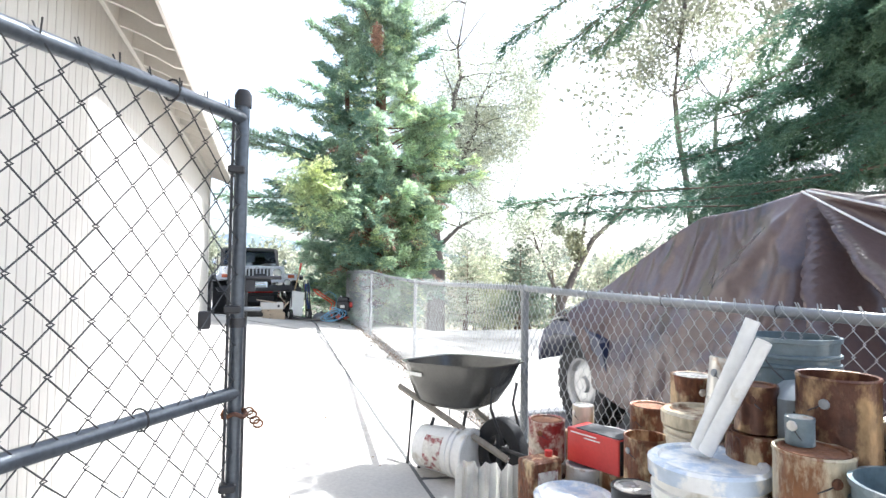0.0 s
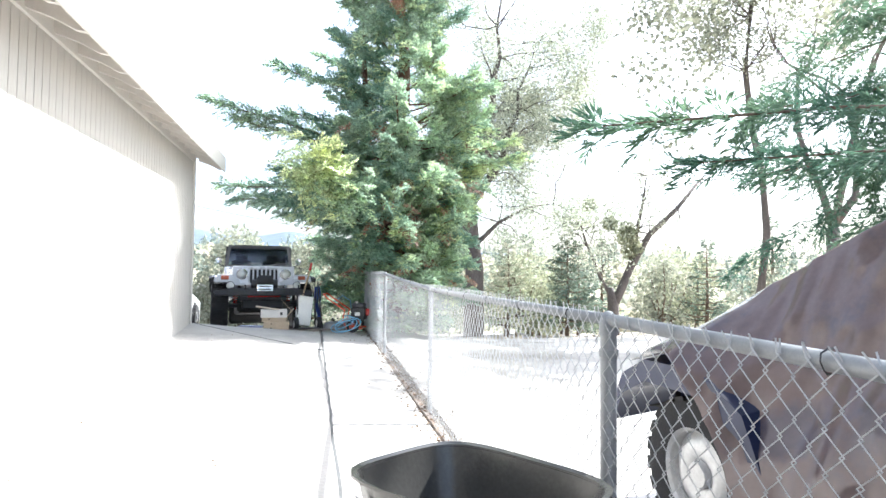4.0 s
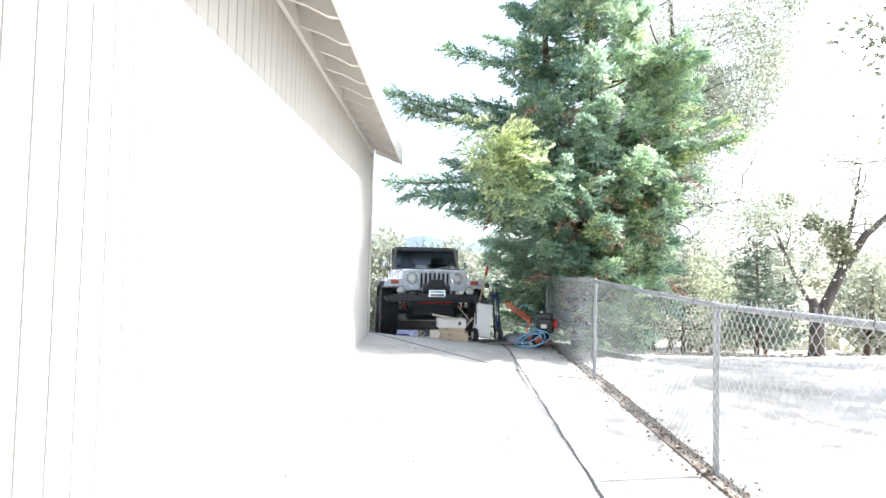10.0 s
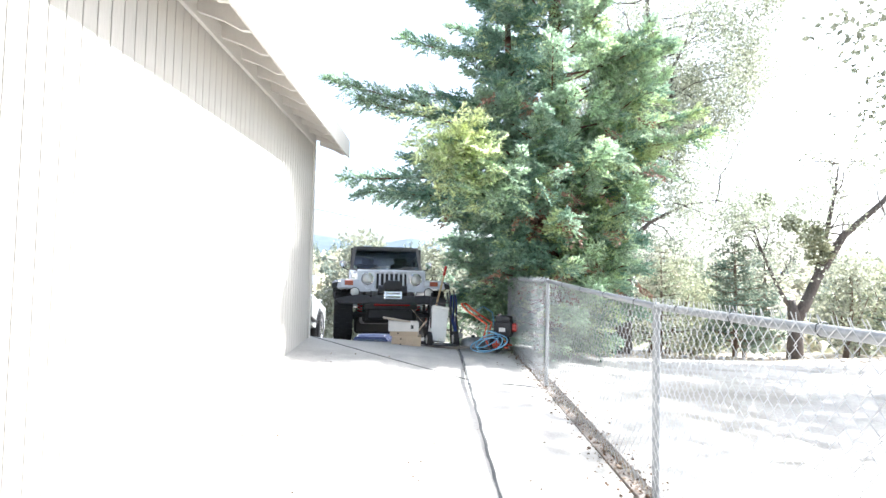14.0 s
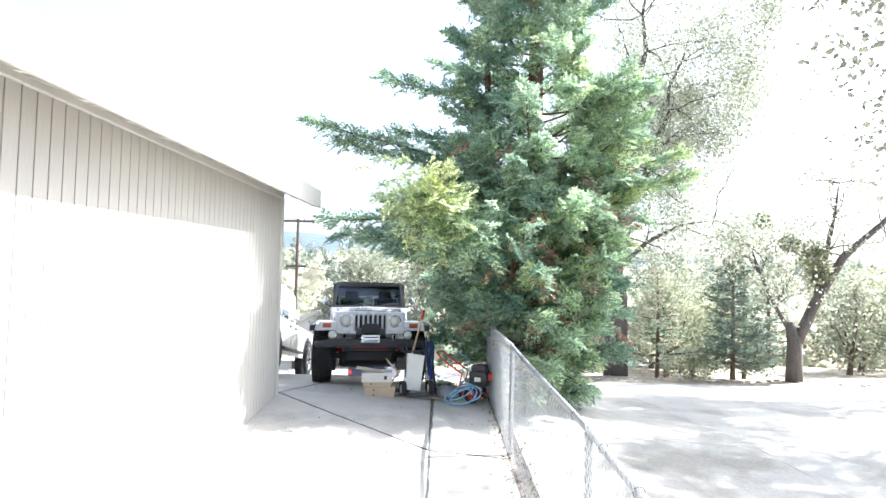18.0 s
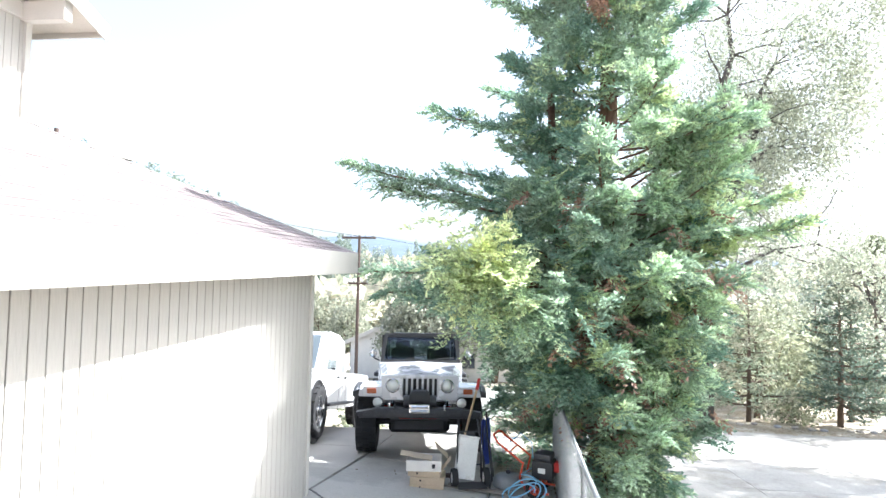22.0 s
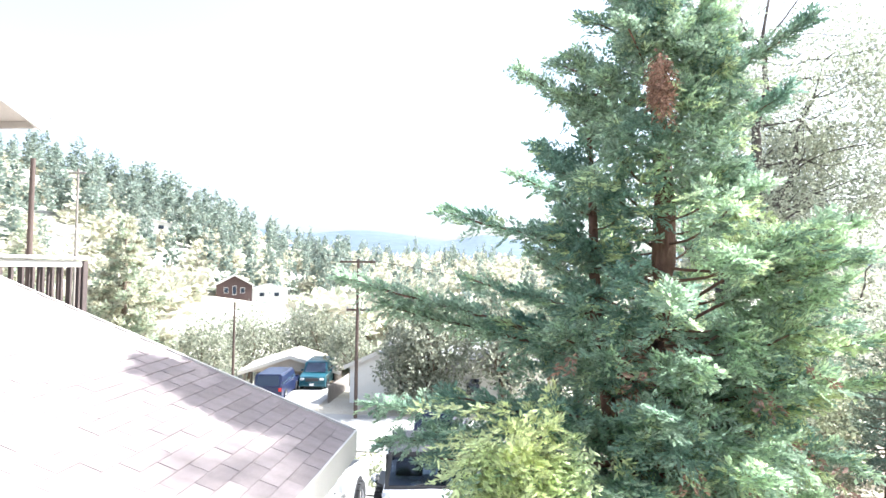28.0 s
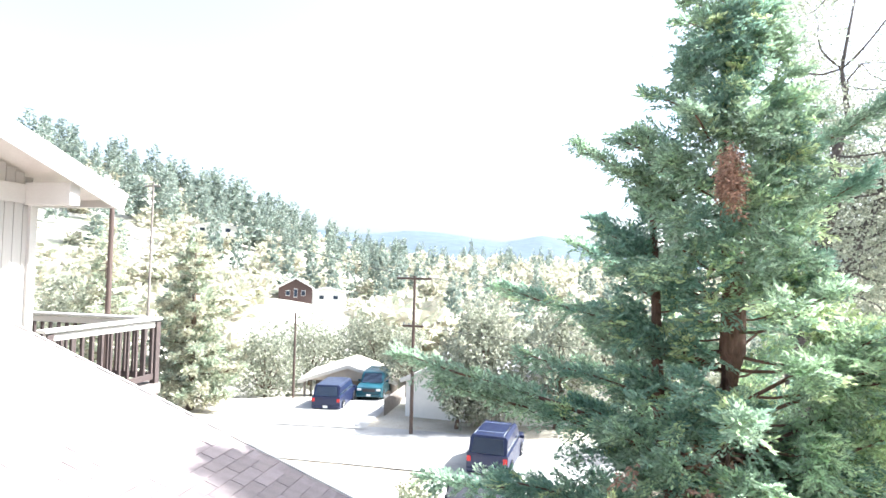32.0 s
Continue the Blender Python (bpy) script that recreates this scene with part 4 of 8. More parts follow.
        part("bed_floor", box(BM(), (0, L * 0.80, belt * 1.035), (W * 0.80, L * 0.34, 0.01)), BLACK, car)
    if rack:
        for s in (-1, 1):
            rk = part("roof_rail", tube(BM(), [(s * W * 0.36, k0 + 0.2, H), (s * W * 0.36, k0 + 0.26, H + 0.06), (s * W * 0.36, k1 - 0.2, H + 0.06), (s * W * 0.36, k1 - 0.1, H)], 0.018, 8), CHROME, car, smooth=True)
        for y in (k0 + 0.7, k1 - 0.5):
            part("roof_crossbar", cyl(BM(), (-W * 0.36, y, H + 0.055), (W * 0.36, y, H + 0.055), 0.016, n=8), CHROME, car)
    return car


TRUCK_GLASS = glass_material("light_glass", (0.20, 0.24, 0.27), 0.5)
car_body("pickup_truck", "white crew-cab pickup truck parked in front of the garage", Matrix.Translation((-1.93, 3.02, 0.287)) @ Matrix.Rotation(radians(3.0), 4, "Z") @ Matrix.Rotation(radians(-11.0), 4, "X") @ Matrix.Translation((0, -1.08, 0)), 5.7, 1.94, 1.86, WHITE_PAINT, 0.27, truck=True, r=0.43, clear=0.42, category="truck", glass=TRUCK_GLASS)
car_body("suv", "dark blue estate car with a roof rack parked on the slope", Matrix.Translation((-0.95, 24.8, ground_height(-0.95, 22.5) - 0.05)) @ Matrix.Rotation(radians(175), 4, "Z"), 4.7, 1.85, 1.82, NAVY_PAINT, 0.24, rack=True)
car_body("minivan", "dark blue minivan parked under the carport", Matrix.Translation((-13.9, 35.0, -3.95)) @ Matrix.Rotation(radians(187), 4, "Z"), 4.8, 1.9, 1.75, NAVY_PAINT, 0.2, group="cars at the carport")
car_body("suv", "teal four-wheel-drive car parked beside the minivan", Matrix.Translation((-11.8, 34.4, -3.98)) @ Matrix.Rotation(radians(7), 4, "Z"), 4.6, 1.85, 1.8, TEAL_PAINT, 0.24, rack=True, group="cars at the carport")


def covered_car():
    """A car under a brown tarpaulin in the lot, its front wheel and wing bare."""
    rng = random.Random(4)
    z0 = yard_height(4.3, -7.5)
    car = thing("covered_car", pose(0, 0, 0), "dark blue car under a creased brown tarpaulin behind the fence", "car")
    TARP = material("brown_tarpaulin", (0.140, 0.100, 0.095), 0.19, vary=0.10, scale=3, fine=40, bump=0.04, second=(0.100, 0.083, 0.098), amount=0.25, patch=1.9, spec=0.6)
    # across: near hem, near roof edge, far roof edge, far hem; folds fan out from one propped corner
    peak = Vector((3.87, -8.68, 1.88))
    rows, n = [], 128
    ys = [-6.22 - 0.0225 * k for k in range(195)]
    for y in ys:
        ridge = lerp_pts(-y, [(6.22, 1.00), (6.45, 1.17), (6.65, 1.27), (7.2, 1.58), (7.7, 1.84), (8.2, 1.85), (8.68, 1.90), (9.2, 1.80), (9.8, 1.76), (10.6, 1.80)])
        rx = lerp_pts(-y, [(6.22, 4.05), (6.65, 3.90), (7.7, 4.05), (8.68, 3.90), (9.4, 4.0), (10.6, 4.0)])
        hem = lerp_pts(-y, [(6.22, 0.94), (6.5, 1.06), (6.72, 1.04), (6.95, 0.78), (7.12, 0.50), (7.5, 0.40), (8.04, 0.34), (8.6, 0.24), (10.6, 0.16)])
        hx = lerp_pts(-y, [(6.22, 3.60), (6.8, 3.48), (7.3, 3.60), (8.0, 3.52), (9.0, 3.42), (10.6, 3.36)])
        row = []
        for j in range(n):
            u = j / (n - 1)
            if u < 0.62:
                s = u / 0.62
                x, z = hx + (rx - hx) * s ** 1.25, hem + (ridge - hem) * s ** 0.92
                w = 1.0
            elif u < 0.82:
                s = (u - 0.62) / 0.20
                x, z = rx + (5.15 - rx) * s, ridge + 0.02 * math.sin(math.pi * s)
                w = 0.15
            else:
                s = (u - 0.82) / 0.18
                x, z = 5.15 + 0.4 * s, ridge + (hem - ridge) * s
                w = 0.6
            dy, dz = y - peak.y, peak.z - z
            far = math.hypot(dy, dz)
            fan = math.atan2(dy, max(0.02, dz))
            # deep soft folds on the far side of the peak, two shallow ones on this side
            wave = fan * (2.3 if dy < 0 else 1.3) + 0.12 * noise.noise((far * 0.9, fan * 1.5, 4))
            fold = (0.5 + 0.5 * math.cos(2 * math.pi * wave)) ** 2
            reach = min(1.0, far / 0.6)
            pleat = (0.30 * (fold - 0.35) if dy < 0 else 0.07 * (fold - 0.3)) * reach * min(1.0, abs(fan) * 3) * math.exp(-max(0.0, abs(fan) - 0.9) * 1.6)
            crease = 0.022 * (1 - abs(noise.noise((y * 3.6, z * 1.3, 1)))) ** 7 + 0.012 * (1 - abs(noise.noise((y * 8, z * 4, 9)))) ** 5 + 0.004 * noise.noise((y * 19, z * 11, 3))
            bulge = 0.03 * noise.noise((y * 1.4, z * 1.4, 2))
            row.append((x - (pleat + crease + bulge) * w, y, z + 0.02 * noise.noise((x * 3, y * 3, 5)) * (1 - w)))
        rows.append(row)
    verts = [p for r in rows for p in r]
    faces = [(i * n + j, i * n + j + 1, (i + 1) * n + j + 1, (i + 1) * n + j) for i in range(len(rows) - 1) for j in range(n - 1)]
    part("tarpaulin", (verts, faces), TARP, car, "creased brown tarpaulin", smooth=True)
    part("cord", tube(BM(), [(3.87, -8.66, 1.89), (3.60, -9.25, 1.62), (3.45, -9.75, 1.40)], 0.006, 5), WHITE_PLASTIC, car, "taut white cord")
    part("cord", tube(BM(), [(3.86, -8.70, 1.89), (3.60, -9.35, 1.70), (3.40, -10.0, 1.52)], 0.006, 5), WHITE_PLASTIC, car, "taut white cord")
    part("body", loft(BM(), [[(x, y, z0 + z) for y, z in ((-6.12, 0.62), (-6.1, 0.8), (-6.4, 0.88), (-7.3, 0.92), (-7.9, 0.95), (-10.3, 0.95), (-10.5, 0.5), (-6.2, 0.5))] for x in (4.0, 4.05, 5.05, 5.1)]), NAVY_PAINT, car, smooth=30)
    part("wing", loft(BM(), [[(3.56, y, z0 + z - 0.05), (3.95, y, z0 + z + 0.03), (3.95, y, z0 + z - 0.12), (3.56, y, z0 + z - 0.17)] for y, z in ((-6.08, 0.70), (-6.18, 0.88), (-6.4, 0.99), (-6.85, 1.0), (-7.12, 0.86), (-7.24, 0.62))]), NAVY_PAINT, car, smooth=35)
    part("bumper", box(BM(), (4.3, -6.05, z0 + 0.66), (1.35, 0.12, 0.16), 0.03), BLACK, car, smooth=40)
    SOFT_RIM = material("dull_alloy", (0.55, 0.55, 0.55), 0.4, 0.6, vary=0.15, scale=14, bump=0.05)
    for x, y in ((3.78, -6.66), (5.1, -6.66), (3.85, -9.6), (5.1, -9.6)):
        wheel(car, pose(x, y, z0 + 0.39), 0.39, 0.25, SOFT_RIM, 0.6, 22, 0)
    single("rubber_mat", box(BM(), (0, 0, 0.012), (1.5, 2.4, 0.02), 0.006), material("worn_mat", (0.10, 0.10, 0.11), 0.8, vary=0.3, scale=8, bump=0.2), "dark worn mat on the paving under the covered car", "mat", m=pose(4.2, -7.2, z0 + 0.025, rz=6))


covered_car()

# ---- gate at the start of the yard ----
def gate():
    p0, p1 = Vector((0.915, -9.50, 0)), Vector((0.12, -10.58, 0))
    d = (p1 - p0).normalized()
    z0 = yard_height(0.9, -9.5)
    g = thing("chain_link_gate", pose(0, 0, 0), "open chain-link gate of dark blue-grey steel pipe", "gate")
    part("upright", cyl(BM(), (p0.x, p0.y, z0 + 0.05), (p0.x, p0.y, 1.85), 0.0175, n=16), GATE_PIPE, g, smooth=40)
    part("upright", cyl(BM(), (p1.x, p1.y, z0 + 0.05), (p1.x, p1.y, 1.88), 0.0175, n=16), GATE_PIPE, g, smooth=40)
    part("post_cap", lathe(BM(), [(0.022, -0.02), (0.022, 0.012), (0.015, 0.025), (0.0, 0.029)], 16, pose(p0.x, p0.y, 1.85)), BLACK, g, smooth=40)
    for z, nm in ((1.80, "top_rail"), (1.085, "middle_rail"), (0.20, "bottom_rail")):
        part(nm, cyl(BM(), (p0.x, p0.y, z), (p1.x, p1.y, z - 0.01), 0.0175, n=14), GATE_PIPE, g, smooth=40)
    L = (p1 - p0).length
    wires = link_mesh(L - 0.04, 1.575, 0.040, 0.0017, 5, 9, 0.0445, hook=0.0036)
    part("chain_link", wires, GATE_WIRE, g, "dark woven wire", kind="stuff",
         m=Matrix(((d.x, -d.y, 0, p0.x + 0.03 * d.x + 0.012), (d.y, d.x, 0, p0.y + 0.03 * d.y), (0, 0, 1, 0.22), (0, 0, 0, 1))))
    for k, (s, z) in enumerate(((0.18, 1.80), (0.50, 1.80), (0.78, 1.80), (0.22, 1.085), (0.62, 1.085))):
        p = p0 + d * (s * L)
        ring = [(p.x + 0.024 * math.cos(a) * d.y, p.y - 0.024 * math.cos(a) * d.x, z + 0.024 * math.sin(a)) for a in [2 * math.pi * i / 12 for i in range(12)]]
        part("tie_wire", tube(BM(), ring, 0.0024, 5, True), BLACK, g)
    bar = p0 + d * 0.035
    part("tension_bar", cyl(BM(), (bar.x, bar.y, 0.25), (bar.x, bar.y, 1.80), 0.004, n=6), BLACK, g)
    for z in (0.45, 0.85, 1.30, 1.66):
        part("tension_band", box(BM(), (p0.x + d.x * 0.018, p0.y + d.y * 0.018, z), (0.042, 0.042, 0.020), 0.004), BLACK, g)
    lt = part("latch", box(BM(), (p0.x + 0.030, p0.y + 0.03, 1.297), (0.06, 0.03, 0.010), 0.003), GALV, g, "forked steel gate latch")
    part("fork", box(box(BM(), (p0.x + 0.055, p0.y + 0.045, 1.381), (0.11, 0.022, 0.010), 0.002), (p0.x + 0.025, p0.y + 0.045, 1.36), (0.035, 0.018, 0.035), 0.003), DARK_STEEL, lt)
    part("collar", lathe(BM(), [(0.018, -0.012), (0.023, -0.012), (0.023, 0.012), (0.018, 0.012)], 16, pose(p0.x, p0.y, 1.265)), DARK_STEEL, lt, smooth=40)
    part("padlock", box(BM(), (p0.x - 0.075, p0.y - 0.04, 1.275), (0.03, 0.02, 0.045), 0.006, seg=2), BLACK, g, smooth=40)
    ch = part("chain", tube(BM(), [(p0.x + 0.028 * math.cos(a), p0.y + 0.028 * math.sin(a), 1.03 + 0.006 * math.sin(3 * a)) for a in [2 * math.pi * k / 16 for k in range(16)]], 0.006, 6, True), RUST, g, "short rusty chain", smooth=True)
    for k in range(4):
        c = Vector((p0.x + 0.035 + 0.008 * k, p0.y + 0.01 * (k % 2), 1.035 - 0.012 * k))
        part("chain_link", tube(BM(), [(c.x + 0.012 * math.cos(a), c.y + 0.004 * (k % 2) * math.sin(a), c.z + 0.009 * math.sin(a)) for a in [2 * math.pi * i / 10 for i in range(10)]], 0.003, 5, True), RUST, ch, smooth=True)
    single("gate_post", cyl(BM(), (p0.x + 0.012, p0.y + 0.05, yard_height(0.95, -9.45) - 0.2), (p0.x + 0.012, p0.y + 0.05, 1.37), 0.0115, n=12), DARK_STEEL, "thin steel post beside the open gate", "post", smooth=40)


RUST = material("rust", (0.20, 0.085, 0.04), 0.85, 0.1, vary=0.4, scale=10, fine=70, bump=0.4, second=(0.09, 0.045, 0.03), amount=0.4, patch=7)
gate()

# ---- wheelbarrow and pails by the fence ----
GREY_TRAY = material("grey_steel_tray", (0.075, 0.073, 0.068), 0.20, 0.35, vary=0.12, scale=5, fine=60, bump=0.05, second=(0.09, 0.088, 0.08), amount=0.25, patch=3)


OLD_HANDLE = material("weathered_handle_wood", (0.27, 0.24, 0.20), 0.8, vary=0.25, scale=6, fine=60, bump=0.2, stretch=(1, 1, 0.15))


def wheelbarrow():
    z0 = yard_height(2.2, -7.6)
    w = thing("wheelbarrow", Matrix.Translation((2.26, -7.47, z0 + 0.04)) @ Matrix.Rotation(radians(-60), 4, "Z") @ Matrix.Diagonal((0.86, 0.84, 1.0, 1)), "dark grey steel wheelbarrow with wooden handles and a black wheel", "wheelbarrow")
    # x points to the wheel; the tray is deeper and rounder towards it
    def ring(rx, ry, cx, z, lift=0.0):
        out = []
        for i in range(36):
            a = 2 * math.pi * i / 36
            c, q = math.cos(a), math.sin(a)
            k = (abs(c) ** 4 + abs(q) ** 4) ** -0.25
            out.append((cx + rx * k * c, ry * k * q * (1 - 0.10 * c), z + lift * k * c))
        return out
    tray = BM()
    prof = [(0.16, 0.15, -0.06, 0.395, 0), (0.24, 0.20, -0.05, 0.405, 0), (0.30, 0.235, -0.03, 0.44, 0), (0.385, 0.28, 0.0, 0.57, 0.01), (0.44, 0.305, 0.02, 0.695, 0.02), (0.462, 0.325, 0.02, 0.70, 0.02), (0.462, 0.325, 0.02, 0.69, 0.02), (0.436, 0.30, 0.02, 0.688, 0.02), (0.38, 0.274, 0.0, 0.572, 0.01), (0.295, 0.23, -0.03, 0.447, 0), (0.16, 0.15, -0.06, 0.412, 0)]
    loft(tray, [ring(*p) for p in prof], caps=True)
    bmesh.ops.recalc_face_normals(tray, faces=tray.faces)
    tr = part("tray", tray, GREY_TRAY, w, "dented grey steel tray", smooth=35)
    for k in range(9):
        part("label_bar", box(BM(), (-0.30 + 0.020 * k, -0.312, 0.615), (0.014, 0.006, 0.022)), WHITE_PLASTIC, tr)
    both(lambda s: part("handle", cyl(BM(), (-0.44, s * 0.25, 0.50), (0.52, s * 0.10, 0.16), 0.024, n=4), OLD_HANDLE, w, "grey weathered wooden handle"))
    both(lambda s: part("leg", tube(BM(), [(-0.30, s * 0.23, 0.42), (-0.34, s * 0.24, -0.02), (-0.22, s * 0.24, -0.025), (-0.10, s * 0.20, 0.33)], 0.014, 8), BLACK, w, smooth=True))
    both(lambda s: part("tray_brace", tube(BM(), [(0.50, s * 0.11, 0.24), (0.40, s * 0.14, 0.45), (0.42, s * 0.16, 0.58)], 0.011, 8), BLACK, w, smooth=True))
    part("nose_guard", tube(BM(), [(0.48, -0.11, 0.22), (0.74, -0.09, 0.20), (0.78, 0.0, 0.19), (0.74, 0.09, 0.20), (0.48, 0.11, 0.22)], 0.012, 8), BLACK, w, smooth=True)
    wh = wheel(w, Matrix.Translation((0.40, 0, 0.175)) @ Matrix.Rotation(math.pi / 2, 4, "Z"), 0.215, 0.11, BLACK, 0.5, 20, 4)


wheelbarrow()


def pail(name, label, m, r, h, mat, lid=None, lid_mat=None, handle=True, taper=0.90, ribs=True, category="bucket", group="paint pails and cans", label_mat=None):
    """A pail with ribs, rim, wire handle and, where it has one, a lid."""
    t = thing(name, m, label, category, group)
    pr = [(0.0, 0.0), (r * taper, 0.0), (r * taper + 0.002, 0.012)]
    if ribs:
        for z in (0.72, 0.82):
            k = r * (taper + (1 - taper) * z)
            pr += [(k, h * z - 0.012), (k + 0.008, h * z - 0.008), (k + 0.008, h * z), (k, h * z + 0.004)]
    pr += [(r * 0.995, h * 0.95), (r + 0.006, h * 0.955), (r + 0.006, h), (r - 0.004, h), (r - 0.006, h * 0.9), (r * taper - 0.004, 0.02), (0.0, 0.02)]
    body = part("body", lathe(BM(), pr, 28), mat, t, smooth=40)
    if lid:
        part("lid", lathe(BM(), [(r + 0.012, h - 0.035), (r + 0.014, h + 0.006), (r + 0.004, h + 0.014), (r - 0.014, h + 0.012), (r - 0.020, h + 0.002), (r * 0.5, h + 0.001), (0.05, h + 0.003), (0.0, h + 0.004)], 32), lid_mat or mat, t, lid, smooth=40)
    if handle:
        a0 = 0.6
        pts = [((r + 0.010) * math.cos(a) * math.cos(a0) * 1.0, (r + 0.010) * math.cos(a) * math.sin(a0), h * 0.80 - 0.11 * math.sin(a)) for a in [math.pi * k / 14 for k in range(15)]]
        pts = [(p[0] - 0.05 * math.sin(math.pi * k / 14) - (r * 0.9) * math.sin(math.pi * k / 14) * math.sin(a0) * -1, p[1] - (r * 0.95) * math.sin(math.pi * k / 14) * math.cos(a0), p[2]) for k, p in enumerate(pts)]
        part("handle", tube(BM(), pts, 0.0022, 5), DARK_STEEL, t, smooth=True)
    if label_mat:
        lb = BM()
        k0 = taper + (1 - taper) * 0.4
        for i in range(9):
            a, b = -2.4 + i * 0.18, -2.4 + (i + 1) * 0.18
            q = [(r * (k0 + 0.012) * math.cos(a), r * (k0 + 0.012) * math.sin(a), h * 0.25), (r * (k0 + 0.012) * math.cos(b), r * (k0 + 0.012) * math.sin(b), h * 0.25), (r * (k0 + 0.05) * math.cos(b), r * (k0 + 0.05) * math.sin(b), h * 0.62), (r * (k0 + 0.05) * math.cos(a), r * (k0 + 0.05) * math.sin(a), h * 0.62)]
            lb.faces.new([lb.verts.new(p) for p in q])
        part("printed_label", lb, label_mat, body)
    return t


def can(label, m, r, h, mat, open_top=False, rim=None, paint=None, label_mat=None, name="paint_can"):
    """A metal paint can: rolled rims, lid or paint skin, bail ears, wire bail."""
    t = thing(name, m, label, "paint can", "paint pails and cans")
    top = h - 0.006
    pr = [(0.0, 0.0), (r * 0.97, 0.0), (r * 1.02, 0.004), (r, 0.010), (r, top - 0.006), (r * 1.03, top), (r * 1.0, h), (r * 0.93, h - 0.002)]
    pr += [(r * 0.92, h * 0.55), (0.0, h * 0.55)] if open_top else [(r * 0.90, h - 0.010), (0.0, h - 0.010)]
    body = part("body", lathe(BM(), pr, 26), mat, t, smooth=40)
    if not open_top:
        part("lid", lathe(BM(), [(r * 0.88, h - 0.012), (r * 0.88, h - 0.001), (r * 0.80, h - 0.001), (r * 0.78, h - 0.006), (0.0, h - 0.005)], 26), rim or GALV, t, smooth=40)
    for s in (-1, 1):
        part("ear", lathe(BM(), [(0.0, 0.006), (0.012, 0.004), (0.014, 0.0)], 10, pose(s * r, 0, h * 0.72, 0, 90 * s, 0)), rim or GALV, body)
    part("bail", tube(BM(), [(r * 1.03 * math.cos(a), -(r * 0.95) * math.sin(a) * 0.9, h * 0.72 - 0.05 * math.sin(a)) for a in [math.pi * k / 12 for k in range(13)]], 0.0018, 5), DARK_STEEL, t, smooth=True)
    if label_mat:
        lb = BM()
        for i in range(10):
            a, b = -2.5 + i * 0.17, -2.5 + (i + 1) * 0.17
            lb.faces.new([lb.verts.new(p) for p in ((r * 1.006 * math.cos(a), r * 1.006 * math.sin(a), h * 0.16), (r * 1.006 * math.cos(b), r * 1.006 * math.sin(b), h * 0.16), (r * 1.006 * math.cos(b), r * 1.006 * math.sin(b), h * 0.80), (r * 1.006 * math.cos(a), r * 1.006 * math.sin(a), h * 0.80))])
        part("paper_label", lb, label_mat, body)
    return t


RUSTY = material("rusted_can", (0.15, 0.055, 0.025), 0.5, 0.25, vary=0.55, scale=7, fine=60, bump=0.35, second=(0.46, 0.34, 0.20), amount=0.40, patch=11, stretch=(1, 1, 0.45))
DRIP = material("paint_dripped_can", (0.52, 0.45, 0.32), 0.4, 0.1, vary=0.35, scale=9, fine=60, bump=0.2, second=(0.17, 0.075, 0.03), amount=0.36, patch=9, stretch=(1, 1, 0.35))
CREAM = material("cream_stained_pail", (0.60, 0.54, 0.43), 0.45, vary=0.12, scale=7, fine=60, bump=0.08, second=(0.42, 0.30, 0.16), amount=0.25, patch=7, stretch=(1, 1, 0.4))
WHITE_CAN = material("white_paint_can", (0.62, 0.60, 0.56), 0.3, 0.4, vary=0.12, scale=8, fine=60, bump=0.08, second=(0.35, 0.22, 0.12), amount=0.18, patch=10)
BLUE_PAIL = material("blue_grey_pail", (0.13, 0.175, 0.20), 0.35, vary=0.25, scale=6, fine=50, bump=0.08, second=(0.36, 0.38, 0.38), amount=0.14, patch=6)
PALE_LID = material("pale_blue_lid", (0.50, 0.58, 0.68), 0.22, vary=0.10, scale=6, fine=40, bump=0.06, second=(0.80, 0.80, 0.78), amount=0.35, patch=9)
RED_PAINT = material("red_enamel", (0.50, 0.035, 0.03), 0.35, vary=0.1, scale=8, fine=60, bump=0.05)
RED_SPLASH = material("red_splashed_can", (0.50, 0.42, 0.34), 0.4, 0.1, vary=0.3, scale=9, bump=0.2, second=(0.22, 0.02, 0.02), amount=0.45, patch=12)
LABEL = material("faded_paper_label", (0.66, 0.64, 0.58), 0.8, vary=0.15, scale=14, bump=0.03, second=(0.30, 0.10, 0.10), amount=0.3, patch=16)
BROWN_CAN = material("brown_can", (0.095, 0.04, 0.025), 0.35, 0.3, vary=0.45, scale=6, fine=50, bump=0.15, second=(0.34, 0.22, 0.11), amount=0.36, patch=8, stretch=(1, 1, 0.6))
CLEAR_PLASTIC = material("clouded_plastic", (0.22, 0.25, 0.27), 0.35, vary=0.1, scale=9, bump=0.04)


